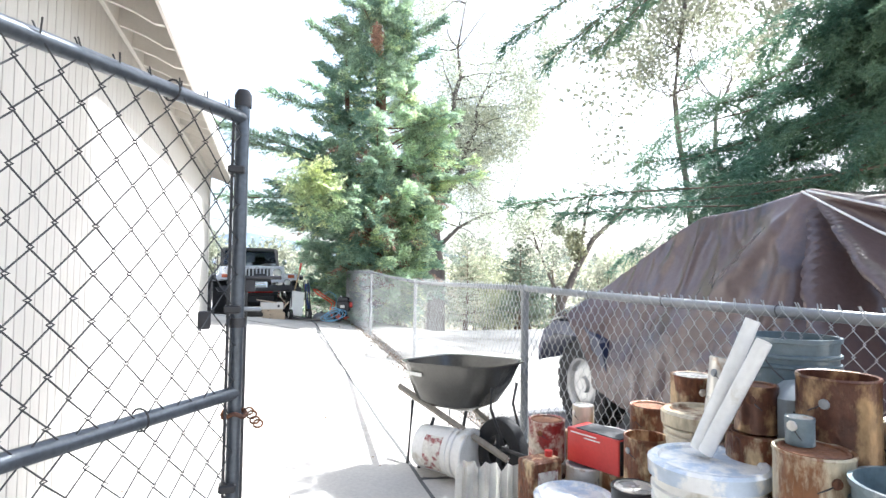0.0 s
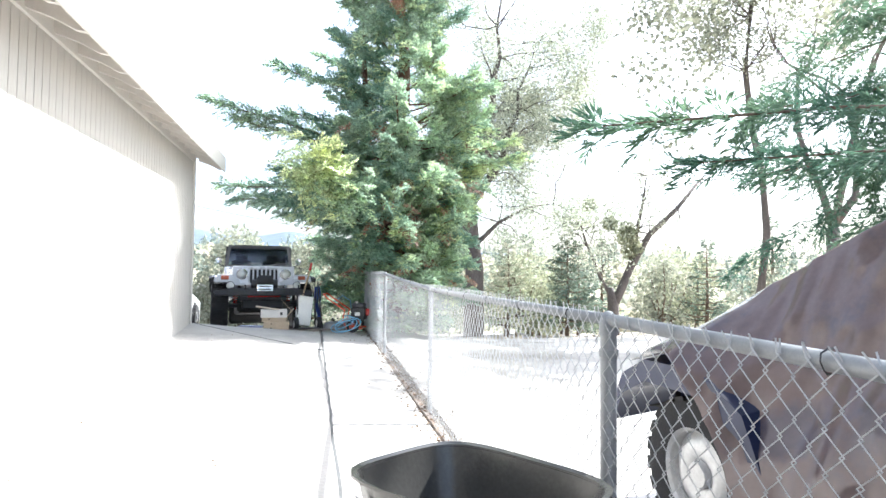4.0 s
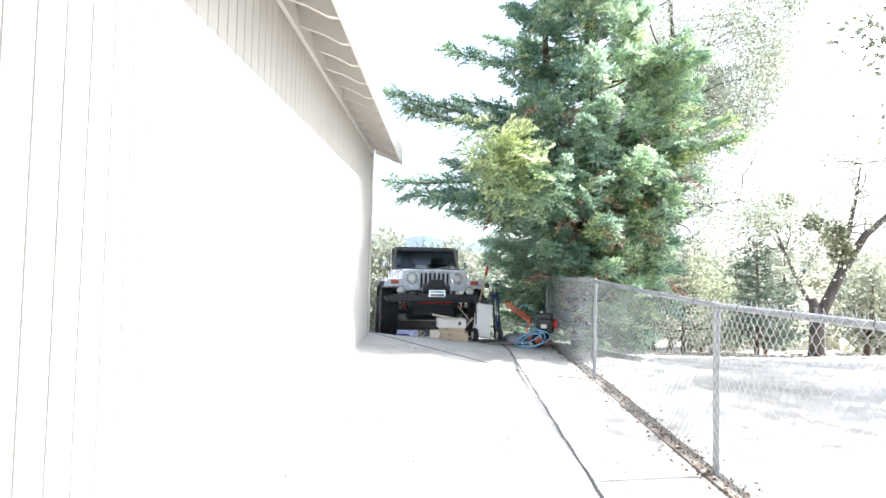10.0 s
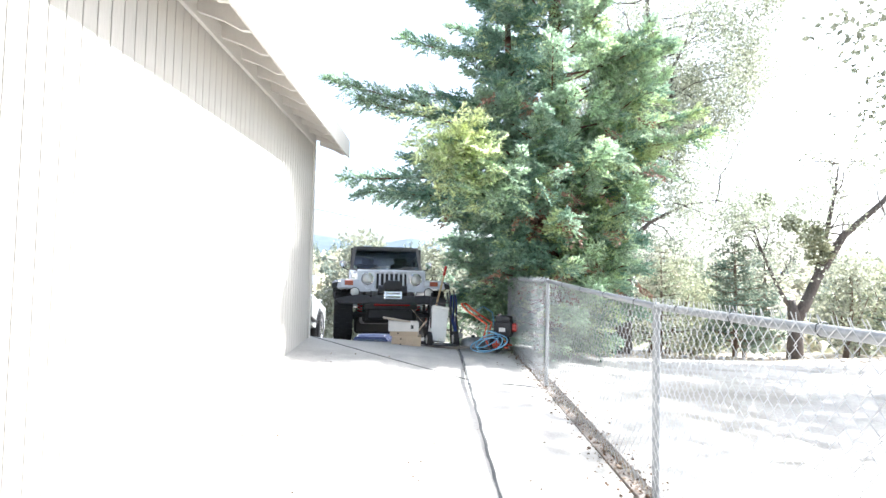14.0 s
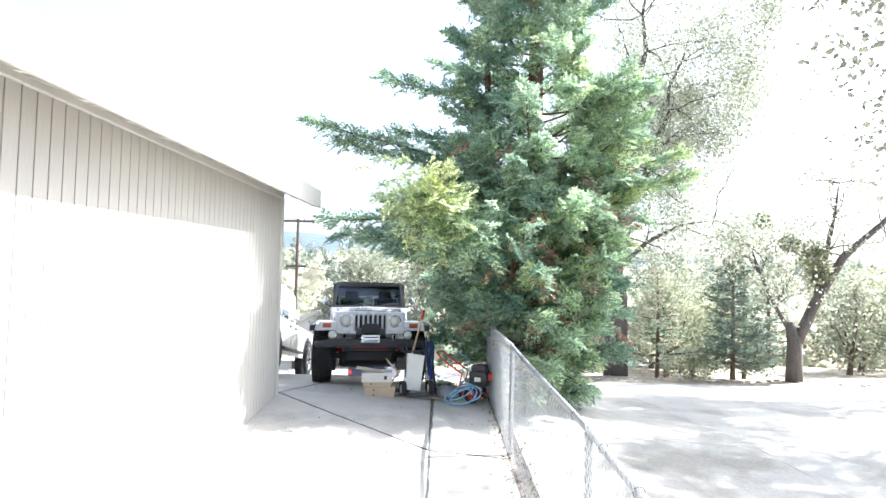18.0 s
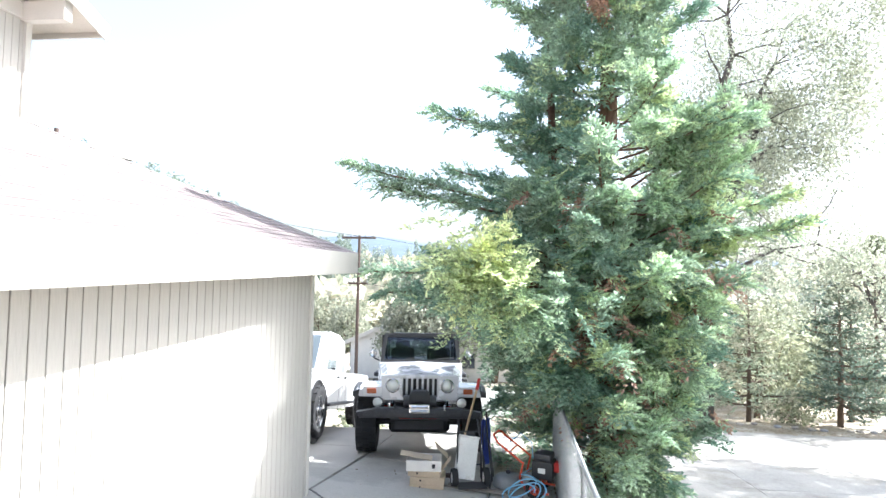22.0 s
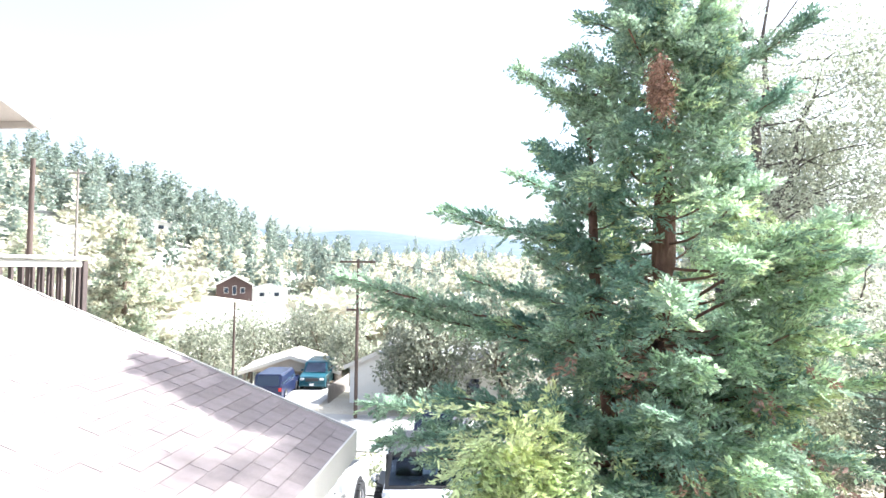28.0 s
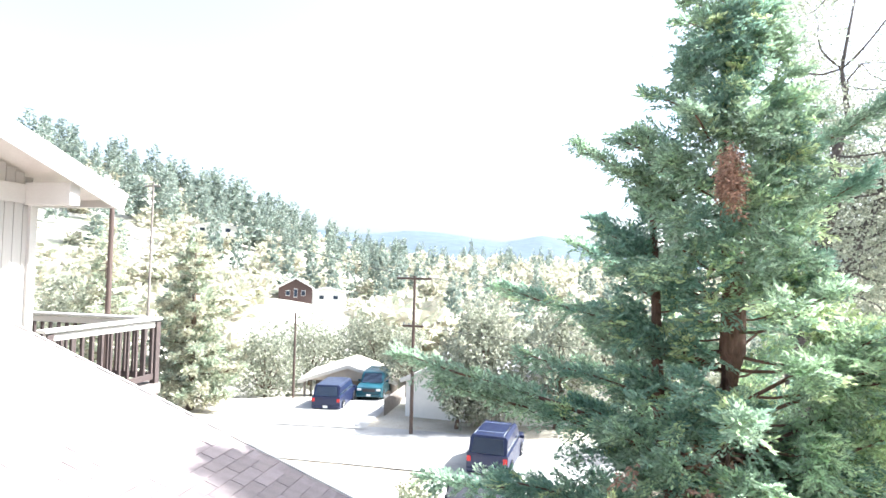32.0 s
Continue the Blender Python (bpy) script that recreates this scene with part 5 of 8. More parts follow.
def heap():
    """Pails and cans stacked along the fence: each listed one stands on others down to the ground."""
    rng = random.Random(3)

    def ground(x, y):
        return yard_height(x, y) + 0.014

    def stack(x, y, base):
        """Cans beneath a thing, from the ground to the height at which it stands."""
        z = ground(x, y)
        left = base - z
        if left < 0.03:
            return
        k = max(1, round(left / 0.21))
        h = left / k
        for i in range(k):
            can("stained paint can in the stack by the fence", pose(x + rng.uniform(-0.006, 0.006), y + rng.uniform(-0.006, 0.006), z + i * h, 0, 0, rng.uniform(0, 360)), 0.088, h - 0.001, rng.choice((RUSTY, DRIP, WHITE_CAN, BROWN_CAN)), rim=rng.choice((GALV, RUST)), label_mat=rng.choice((None, LABEL)))

    def put(x, y, top, h):
        stack(x, y, top - h)
        return max(top - h, ground(x, y))
    x, y = 2.22, -9.72
    pail("pail", "large white pail with a pale blue lid patched with white", pose(x, y, put(x, y, 0.86, 0.37), 0, 0, 20), 0.152, 0.37, WHITE_PLASTIC, "pale blue lid with white patches", PALE_LID)
    x, y = 2.20, -9.02
    pail("pail", "white pail with a shiny pale lid", pose(x, y, put(x, y, 0.50, 0.37), 0, 0, 60), 0.150, 0.37, WHITE_PLASTIC, "shiny pale lid", PALE_LID)
    x, y = 2.31, -9.26
    can("black paint can with a white painted lid", pose(x, y, put(x, y, 0.62, 0.19)), 0.084, 0.19, BLACK, rim=WHITE_CAN)
    x, y = 2.50, -8.60
    can("small cream paint can on top of the stack", pose(x, y, put(x, y, 0.76, 0.13)), 0.052, 0.13, CREAM, rim=WHITE_CAN)
    x, y = 2.31, -8.58
    can("paint can splashed with dark red paint", pose(x, y, put(x, y, 0.70, 0.19), 0, 0, 40), 0.086, 0.19, RED_SPLASH, rim=RUST)
    x, y = 2.52, -8.78
    can("pale paint can with a dented lid", pose(x, y, put(x, y, 0.68, 0.19)), 0.084, 0.19, WHITE_CAN, label_mat=LABEL)
    x, y = 2.46, -9.13
    can("rusty open paint can", pose(x, y, put(x, y, 0.76, 0.19)), 0.086, 0.19, RUSTY, open_top=True)
    x, y = 2.60, -8.98
    can("orange-brown rusted paint can", pose(x, y, put(x, y, 0.84, 0.20)), 0.086, 0.20, RUSTY, rim=RUST)
    x, y = 2.58, -9.26
    can("tall rusted can with a crusted lid", pose(x, y, put(x, y, 1.02, 0.19), 0, 0, 70), 0.084, 0.19, RUSTY, rim=WHITE_CAN)
    x, y = 2.45, -9.44
    pail("pail", "cream stained pail with a wire handle", pose(x, y, put(x, y, 0.92, 0.24), 0, 0, 30), 0.118, 0.24, CREAM, "paint-crusted lid", DRIP)
    x, y = 2.55, -9.44
    can("tipped white paint can with a paper label", Matrix.Translation((2.47, -9.53, 0.935)) @ Matrix.Rotation(radians(8), 4, "Y"), 0.066, 0.19, WHITE_CAN, label_mat=LABEL)
    x, y = 2.40, -9.72
    can("brown rusted paint can with drips", pose(x, y, put(x, y, 1.08, 0.14), 0, 0, 30), 0.060, 0.14, BROWN_CAN, rim=RUST)
    x, y = 2.36, -9.60
    can("paint can with cream drips over rust", pose(x, y, put(x, y, 0.84, 0.19), 0, 0, 130), 0.088, 0.19, DRIP, rim=RUST)
    x, y = 2.52, -9.78
    t = thing("plastic_jug", pose(x, y, put(x, y, 1.11, 0.26), 0, 0, 50), "grey clouded plastic jug with a dark label", "jug", "paint pails and cans")
    part("body", loft(BM(), [[(sx * k, sy * k, z) for sx, sy in ((-0.09, -0.06), (-0.07, -0.08), (0.07, -0.08), (0.09, -0.06), (0.09, 0.06), (0.07, 0.08), (-0.07, 0.08), (-0.09, 0.06))] for z, k in ((0, 0.94), (0.01, 1), (0.20, 1), (0.235, 0.6), (0.245, 0.25), (0.26, 0.25))]), CLEAR_PLASTIC, t, smooth=35)
    part("dark_label", box(BM(), (-0.091, 0, 0.11), (0.004, 0.09, 0.12)), BLACK, t)
    x, y = 2.645, -9.62
    pail("pail", "blue-grey metal pail with a wire handle", pose(x, y, put(x, y, 1.21, 0.30), 0, 0, -20), 0.145, 0.30, BLUE_PAIL, None, None, True)
    x, y = 2.47, -9.92
    can("large dark brown rusted can", pose(x, y, put(x, y, 1.14, 0.24), 0, 0, 200), 0.098, 0.24, BROWN_CAN, open_top=True)
    x, y = 2.30, -9.985
    can("paint can thickly coated with yellow-white drips", pose(x, y, put(x, y, 0.975, 0.20), 0, 0, 250), 0.090, 0.20, DRIP, open_top=False, rim=RUST)
    can("small pale blue paint tin", pose(2.31, -9.94, 0.972, 0, 0, 10), 0.034, 0.07, BLUE_PAIL, rim=WHITE_CAN, name="paint_tin")
    x, y = 2.36, -10.20
    pail("pail", "blue-grey plastic pail at the end of the heap", pose(x, y, put(x, y, 0.95, 0.30), 0, 0, 0), 0.135, 0.30, BLUE_PAIL, None, None, True)
    x, y = 2.55, -10.26
    can("paint can with a red and white paper label", pose(x, y, put(x, y, 1.05, 0.18), 0, 0, 30), 0.080, 0.18, WHITE_CAN, label_mat=LABEL)
    x, y = 2.64, -10.22
    stack(x, y + 0.2, 1.02)
    can("dull brown paint can on the top row", pose(x, y + 0.2, 1.02, 0, 0, 60), 0.070, 0.17, BROWN_CAN, rim=DRIP)
    # red enamelled box
    b = thing("tool_box", Matrix.Translation((2.43, -8.87, 0.0)) @ Matrix.Rotation(radians(-70), 4, "Z") @ Matrix.Diagonal((0.92, 0.92, 1, 1)), "red cardboard box with a dark side and white print", "box", "paint pails and cans")
    stack(2.38, -8.82, 0.56)
    stack(2.48, -8.93, 0.56)
    part("body", box(BM(), (0, 0, 0.635), (0.30, 0.16, 0.15), 0.004), RED_PAINT, b)
    part("dark_panel", box(BM(), (0.152, 0, 0.635), (0.004, 0.15, 0.14)), BLACK, b)
    part("top_panel", box(BM(), (0.02, 0.0, 0.712), (0.25, 0.14, 0.004)), BLACK, b)
    for k in range(2):
        part("print_bar", box(BM(), (-0.05 + 0.05 * k, -0.0815, 0.695 - 0.014 * k), (0.15 - 0.06 * k, 0.003, 0.005)), WHITE_PLASTIC, b)
    # rectangular tin
    stack(2.18, -8.76, 0.34)
    t = thing("solvent_tin", pose(2.18, -8.76, 0.34, 0, 0, 12), "rectangular red-rimmed solvent tin with a paper label", "tin", "paint pails and cans")
    part("body", box(BM(), (0, 0, 0.12), (0.17, 0.11, 0.24), 0.008), RUSTY, t)
    part("paper_label", box(BM(), (0, -0.057, 0.12), (0.11, 0.003, 0.15)), LABEL, t)
    part("spout", cyl(BM(), (0.05, 0, 0.24), (0.05, 0, 0.265), 0.018, n=12), RED_PAINT, t)
    c = thing("cup", pose(2.17, -8.56, ground(2.17, -8.56)), "small dark metal cup on the ground", "cup", "paint pails and cans")
    part("body", lathe(BM(), [(0.0, 0.0), (0.05, 0.0), (0.058, 0.13), (0.052, 0.13), (0.046, 0.01), (0.0, 0.01)], 18), DARK_STEEL, c, smooth=40)
    # white tubes leaning on the heap
    for a, q in (((2.36, -9.75, 1.275), (2.235, -9.66, 0.885)), ((2.315, -9.83, 1.222), (2.23, -9.70, 0.885))):
        bm = BM()
        A, B = Vector(a), Vector(q)
        cyl(bm, A, B, 0.0215, n=16, caps=False)
        cyl(bm, A, B, 0.0180, n=16, caps=False)
        single("plastic_tube", bm, WHITE_PLASTIC, "white plastic tube leaning across the pail lid", "tube", smooth=40, group="plastic tubes")
    # lying pail beside the wheelbarrow and crumpled plastic panel
    pail("pail", "white pail with printed label lying on its side", Matrix.Translation((2.02, -7.42, yard_height(2.0, -7.4) + 0.165)) @ Matrix.Rotation(radians(-52), 4, "Z") @ Matrix.Rotation(radians(90), 4, "Y"), 0.150, 0.37, WHITE_PLASTIC, "white snap-on lid", WHITE_PLASTIC, False, label_mat=LABEL)
    bm = BM()
    n = 15
    R = []
    for j in range(4):
        R.append([bm.verts.new((-0.19 + 0.38 * i / (n - 1), 0.03 * (1 if i % 2 else -1) + 0.05 * j * 0.2, 0.42 * j / 3 - (0.03 if j == 3 and i % 4 == 0 else 0))) for i in range(n)])
    for A, B in zip(R, R[1:]):
        for i in range(n - 1):
            bm.faces.new((A[i], A[i + 1], B[i + 1], B[i]))
    r = bmesh.ops.solidify(bm, geom=list(bm.faces), thickness=0.004)
    single("corrugated_sheet", bm, WHITE_PLASTIC, "corrugated white plastic panel standing against the pails", "sheet", m=Matrix.Translation((2.02, -8.62, ground(2.0, -8.6))) @ Matrix.Rotation(radians(-28), 4, "Z") @ Matrix.Rotation(radians(-9), 4, "X"))


heap()


# ---- clutter in front of the off-road car ----
def clutter():
    z = yard_height(1.2, 1.1) + 0.014
    WHITE_CARD = material("white_printed_card", (0.70, 0.67, 0.63), 0.8, vary=0.08, scale=6, bump=0.05)
    for k, (lab, s, o, rz, mt) in enumerate((("flattened dark cardboard box at the bottom of the stack", (0.42, 0.32, 0.05), (0, 0), 4, CARDBOARD), ("low open cardboard tray", (0.42, 0.31, 0.09), (0.01, 0.0), 2, CARDBOARD), ("low cardboard tray box", (0.40, 0.30, 0.07), (-0.02, 0.01), -3, CARDBOARD), ("white printed cardboard box with open flaps", (0.43, 0.30, 0.13), (-0.04, 0.0), 5, WHITE_CARD))):
        b = thing("cardboard_box", pose(1.20 + o[0], 1.02 + o[1], z, 0, 0, rz), lab, "box", "stacked boxes")
        bm = BM()
        w, d, h = s
        if k < 3:
            box(bm, (0, 0, h / 2), (w, d, h), 0.004)
        else:
            loft(bm, [[(sx * (w / 2 - t), sy * (d / 2 - t), zz) for sx, sy in ((-1, -1), (1, -1), (1, 1), (-1, 1))] for t, zz in ((0, 0), (0, h), (0.006, h), (0.006, 0.01))])
        part("carton", bm, mt, b)
        if k == 3:
            part("flap", box(BM(), (0, 0, 0), (0.40, 0.15, 0.005), m=Matrix.Translation((-0.10, -0.02, h + 0.025)) @ Matrix.Rotation(radians(9), 4, "Y") @ Matrix.Rotation(radians(6), 4, "X")), CARDBOARD, b)
            part("flap", box(BM(), (0, 0, 0), (0.26, 0.18, 0.005), m=Matrix.Translation((0.22, 0.06, h + 0.06)) @ Matrix.Rotation(radians(48), 4, "Y") @ Matrix.Rotation(radians(18), 4, "Z")), CARDBOARD, b)
            part("flap", box(BM(), (0, 0, 0), (0.20, 0.16, 0.005), m=Matrix.Translation((0.27, -0.05, h - 0.06)) @ Matrix.Rotation(radians(-52), 4, "Y")), CARDBOARD, b)
            part("print_mark", box(BM(), (0.12, -d / 2 - 0.004, h * 0.5), (0.04, 0.002, 0.05)), DARK_STEEL, b)
        else:
            part("hand_hole", box(BM(), (-0.08, -d / 2 - 0.004, h * 0.6), (0.02, 0.002, 0.02)), BLACK, b)
        z += h
    # hand truck with a white container
    gz = yard_height(1.75, 1.3) + 0.014
    ht = thing("hand_truck", Matrix.Translation((1.72, 1.16, gz)) @ Matrix.Rotation(radians(14), 4, "Z"), "black two-wheeled hand truck leaning back", "hand truck")
    both(lambda s: part("rail", tube(BM(), [(s * 0.15, 0.0, 0.10), (s * 0.15, 0.10, 0.55), (s * 0.12, 0.17, 0.80)], 0.013, 8), DARK_STEEL, ht, smooth=True))
    for h in (0.25, 0.45, 0.65):
        part("crossbar", cyl(BM(), (-0.15, 0.03 + h * 0.15, h), (0.15, 0.03 + h * 0.15, h), 0.010, n=8), DARK_STEEL, ht)
    part("toe_plate", box(BM(), (0, -0.12, 0.06), (0.36, 0.22, 0.012), 0.003), DARK_STEEL, ht)
    both(lambda s: wheel(ht, pose(s * 0.20, -0.02, 0.125), 0.125, 0.075, WHITE_PLASTIC, 0.5, 18, 4))
    ct = thing("plastic_container", Matrix.Translation((1.64, 1.20, gz + 0.07)) @ Matrix.Rotation(radians(14), 4, "Z") @ Matrix.Rotation(radians(-13), 4, "X") @ Matrix.Rotation(radians(9), 4, "Y"), "tall white plastic container standing on the hand truck", "container")
    part("body", box(BM(), (0, 0, 0.26), (0.25, 0.16, 0.50), 0.02, seg=2), WHITE_PLASTIC, ct, smooth=40)
    part("lid", box(BM(), (0.0, 0, 0.52), (0.26, 0.17, 0.03), 0.008), WHITE_PLASTIC, ct)
    part("grip", box(BM(), (0.02, 0, 0.56), (0.12, 0.05, 0.06), 0.015), DARK_STEEL, ct)
    # blue folding chair
    BLUE = material("blue_canvas", (0.03, 0.07, 0.35), 0.7, vary=0.15, scale=8, bump=0.1)
    fc = thing("folded_chair", Matrix.Translation((1.92, 1.50, yard_height(1.9, 1.5) + 0.014)) @ Matrix.Rotation(radians(-6), 4, "Y"), "folded camping chair with blue canvas", "chair")
    for k in range(3):
        part("canvas", loft(BM(), [[(0.03 * k + 0.015 * math.sin(9 * zz + k), -0.11 + 0.02 * k, zz), (0.03 * k + 0.03 + 0.015 * math.sin(9 * zz + k), 0.10, zz), (0.03 * k + 0.036 + 0.015 * math.sin(9 * zz + k), 0.10, zz), (0.03 * k + 0.006 + 0.015 * math.sin(9 * zz + k), -0.11 + 0.02 * k, zz)] for zz in [0.22 + 0.07 * i for i in range(9)]]), BLUE, fc, "folded blue canvas", smooth=40)
    for dx, dy in ((-0.02, -0.1), (0.08, -0.08), (-0.02, 0.1), (0.09, 0.1)):
        part("frame_tube", cyl(BM(), (dx, dy, 0.0), (dx * 0.6 + 0.02, dy * 0.8, 0.86), 0.010, n=8), DARK_STEEL, fc)
    # broom leaning on the car
    br = thing("broom", pose(0, 0, 0), "long wooden broom handle with a red end leaning on the car", "broom")
    part("handle", cyl(BM(), (1.50, 1.42, yard_height(1.5, 1.42) + 0.05), (1.755, 1.90, 1.42), 0.016, n=10), WOOD, br, smooth=40)
    part("tip", cyl(BM(), (1.755, 1.90, 1.42), (1.785, 1.955, 1.57), 0.022, n=10), RED_PAINT, br, "red plastic end", smooth=40)
    part("head", box(BM(), (1.50, 1.42, yard_height(1.5, 1.42) + 0.045), (0.24, 0.06, 0.05), 0.01), DARK_WOOD, br)
    # pressure washer with red tube frame and blue hose
    ORANGE = material("orange_red_enamel", (0.62, 0.075, 0.03), 0.35, vary=0.1, scale=8, bump=0.04)
    HOSE = material("pale_blue_hose", (0.20, 0.42, 0.62), 0.4, vary=0.1, scale=12, bump=0.03)
    pz = yard_height(2.35, 1.35) + 0.014
    pw = thing("pressure_washer", Matrix.Translation((2.45, 1.20, pz)) @ Matrix.Rotation(radians(-18), 4, "Z"), "pressure washer with a red tube frame and black engine", "pressure washer")
    both(lambda s: part("frame_tube", tube(BM(), [(0.30, s * 0.17, 0.08), (0.02, s * 0.17, 0.08), (-0.06, s * 0.17, 0.22), (-0.02, s * 0.17, 0.40), (-0.34, s * 0.17, 0.60), (-0.40, s * 0.14, 0.66)], 0.014, 8), ORANGE, pw, smooth=True))
    part("handle_bar", tube(BM(), [(-0.40, -0.14, 0.66), (-0.43, -0.10, 0.68), (-0.43, 0.10, 0.68), (-0.40, 0.14, 0.66)], 0.014, 8), ORANGE, pw, smooth=True)
    part("crossbar", cyl(BM(), (-0.20, -0.17, 0.51), (-0.20, 0.17, 0.51), 0.010, n=8), ORANGE, pw)
    en = part("engine", box(BM(), (0.20, 0, 0.33), (0.26, 0.26, 0.22), 0.03, seg=2), BLACK, pw, smooth=40)
    part("fuel_tank", box(BM(), (0.20, 0, 0.48), (0.22, 0.22, 0.09), 0.03, seg=2), DARK_STEEL, en, smooth=40)
    part("fuel_cap", cyl(BM(), (0.14, 0.02, 0.52), (0.14, 0.02, 0.55), 0.028, n=12), CHROME, en)
    part("warning_plate", box(BM(), (0.20, -0.132, 0.33), (0.09, 0.004, 0.06)), WHITE_PLASTIC, en)
    part("exhaust", box(BM(), (0.36, 0.02, 0.36), (0.08, 0.14, 0.12), 0.02), RED_PAINT, en)
    part("pump", box(BM(), (0.04, 0, 0.16), (0.18, 0.16, 0.14), 0.03, seg=2), GALV, pw, smooth=40)
    for k in range(3):
        part("spray_tip", cyl(BM(), (-0.12 - 0.05 * k, -0.165, 0.475 + 0.03 * k), (-0.12 - 0.05 * k, -0.19, 0.50 + 0.03 * k), 0.010, n=8), CHROME, pw)
    both(lambda s: wheel(pw, pose(0.14, s * 0.21, 0.125, 0, 0, 90), 0.125, 0.06, ORANGE, 0.5, 18, 4))
    pts = []
    for k in range(70):
        a = k * 0.29
        rr = 0.20 + 0.05 * math.sin(k * 0.21)
        pts.append((2.30 + 0.14 * math.sin(k * 0.05) + rr * math.cos(a), 0.70 + 0.05 * math.sin(k * 0.13) + 0.10 * math.sin(a) + 0.0015 * k, yard_height(2.3, 0.95) + 0.03 + 0.10 + 0.10 * math.sin(a + 0.6) + 0.0012 * k))
    pts += [(2.52, 1.25, pz + 0.30), (2.50, 1.42, pz + 0.55), (2.36, 1.50, pz + 0.64), (2.20, 1.45, pz + 0.52)]
    single("garden_hose", tube(BM(), pts, 0.0085, 7), HOSE, "pale blue hose coiled on the ground by the washer", "hose", smooth=True)
    md = thing("mower_deck", pose(2.20, 1.32, yard_height(2.2, 1.3) + 0.014, 0, 0, 20), "dusty grey mower housing lying by the wheels", "mower")
    part("deck", loft(BM(), [[(0.20 * k * math.cos(a), 0.16 * k * math.sin(a), z) for a in [2 * math.pi * i / 16 for i in range(16)]] for z, k in ((0.02, 1.0), (0.10, 0.98), (0.15, 0.75), (0.17, 0.4))]), GALV, md, smooth=40)
    part("chute", box(BM(), (0.16, -0.02, 0.17), (0.10, 0.16, 0.16), 0.03, m=Matrix.Rotation(radians(25), 4, "Y")), GALV, md)
    part("cutter", box(BM(), (0, 0, 0.18), (0.05, 0.05, 0.05), 0.01), DARK_STEEL, md)
    for k in range(2):
        zz = yard_height(1.7, 0.95) + 0.014
        single("timber_strip", box(BM(), (0, 0, 0.012), (0.95 - 0.2 * k, 0.035, 0.024), 0.003), GREY_WOOD, "grey timber strip lying on the concrete", "timber", m=pose(1.72 + 0.1 * k, 0.98 + 0.06 * k, zz, 0, 0, -8 - 5 * k), group="timber strips")


clutter()


DRY_LEAF = material("dry_leaf", (0.26, 0.20, 0.145), 0.8, vary=0.3, scale=6, bump=0, second=(0.15, 0.10, 0.065), amount=0.5, patch=3, random_tint=0.4, island=True)


def litter():
    """Dry leaves blown along the fence and over the paving."""
    rng = np.random.default_rng(8)
    lv = Leaves(8)
    n = 2600
    y = rng.uniform(-9.5, 2.0, n)
    x = 2.80 + np.abs(rng.normal(0, 0.13, n)) * np.where(rng.random(n) < 0.75, 1, -0.6)
    z = np.array([yard_height(a, b) for a, b in zip(x, y)]) + 0.03 + rng.uniform(0, 0.012, n)
    ln = rng.uniform(0.015, 0.04, n)
    lv.add(np.stack([x, y, z], 1), rng.normal(0, 1, (n, 3)) * [1, 1, 0.12], ln, ln * 0.3)
    n = 260
    x, y = rng.uniform(0.1, 2.7, n), rng.uniform(-9.5, 1.5, n)
    z = np.array([yard_height(a, b) for a, b in zip(x, y)]) + 0.022
    ln = rng.uniform(0.01, 0.03, n)
    lv.add(np.stack([x, y, z], 1), rng.normal(0, 1, (n, 3)) * [1, 1, 0.1], ln, ln * 0.3)
    ob = part("leaf_litter", lv.mesh(), DRY_LEAF, None)
    tagged(ob, "dry brown leaves scattered along the fence line", "leaves", kind="stuff")

# ---- trees ----
def leaf_mat(name, a, b, trans=0.35, rough=0.6, tint=0.35):
    return material(name, a, rough, vary=0.25, scale=1.2, fine=18, bump=0, second=b, amount=0.45, patch=0.9, random_tint=tint, island=True, trans=trans, spec=0.35)


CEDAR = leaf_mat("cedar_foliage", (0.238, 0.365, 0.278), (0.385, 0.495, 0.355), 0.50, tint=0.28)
# lit copy of the cedar green: sunlight on the sprays put into the colour
CEDAR_SUNLIT = leaf_mat("cedar_sunlit_foliage", (0.60, 0.68, 0.38), (0.47, 0.60, 0.39), 0.54)
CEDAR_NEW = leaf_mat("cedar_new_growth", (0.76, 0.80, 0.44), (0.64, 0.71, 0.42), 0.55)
DEAD = leaf_mat("dead_foliage", (0.38, 0.235, 0.165), (0.28, 0.175, 0.13), 0.25)
FIR = leaf_mat("fir_foliage", (0.085, 0.165, 0.115), (0.13, 0.205, 0.125), 0.45)
PINE = leaf_mat("pine_foliage", (0.125, 0.175, 0.14), (0.19, 0.225, 0.165), 0.45)
PINE_PALE = leaf_mat("pale_pine_foliage", (0.38, 0.44, 0.33), (0.52, 0.50, 0.38), 0.5)
OAK = leaf_mat("oak_foliage", (0.27, 0.29, 0.22), (0.34, 0.35, 0.27), 0.45)
OAK_DARK = leaf_mat("grey_oak_foliage", (0.34, 0.37, 0.29), (0.44, 0.46, 0.36), 0.5)
SHRUB = leaf_mat("shrub_foliage", (0.24, 0.27, 0.18), (0.32, 0.33, 0.22), 0.45)
# hill foliage is lighter than near foliage: distance haze is in its colour
HAZED_PINE = leaf_mat("hazed_hill_pine_foliage", (0.19, 0.245, 0.21), (0.30, 0.335, 0.28), 0.35)
HAZED_SHRUB = leaf_mat("hazed_hill_brush_foliage", (0.40, 0.42, 0.31), (0.52, 0.48, 0.38), 0.5)


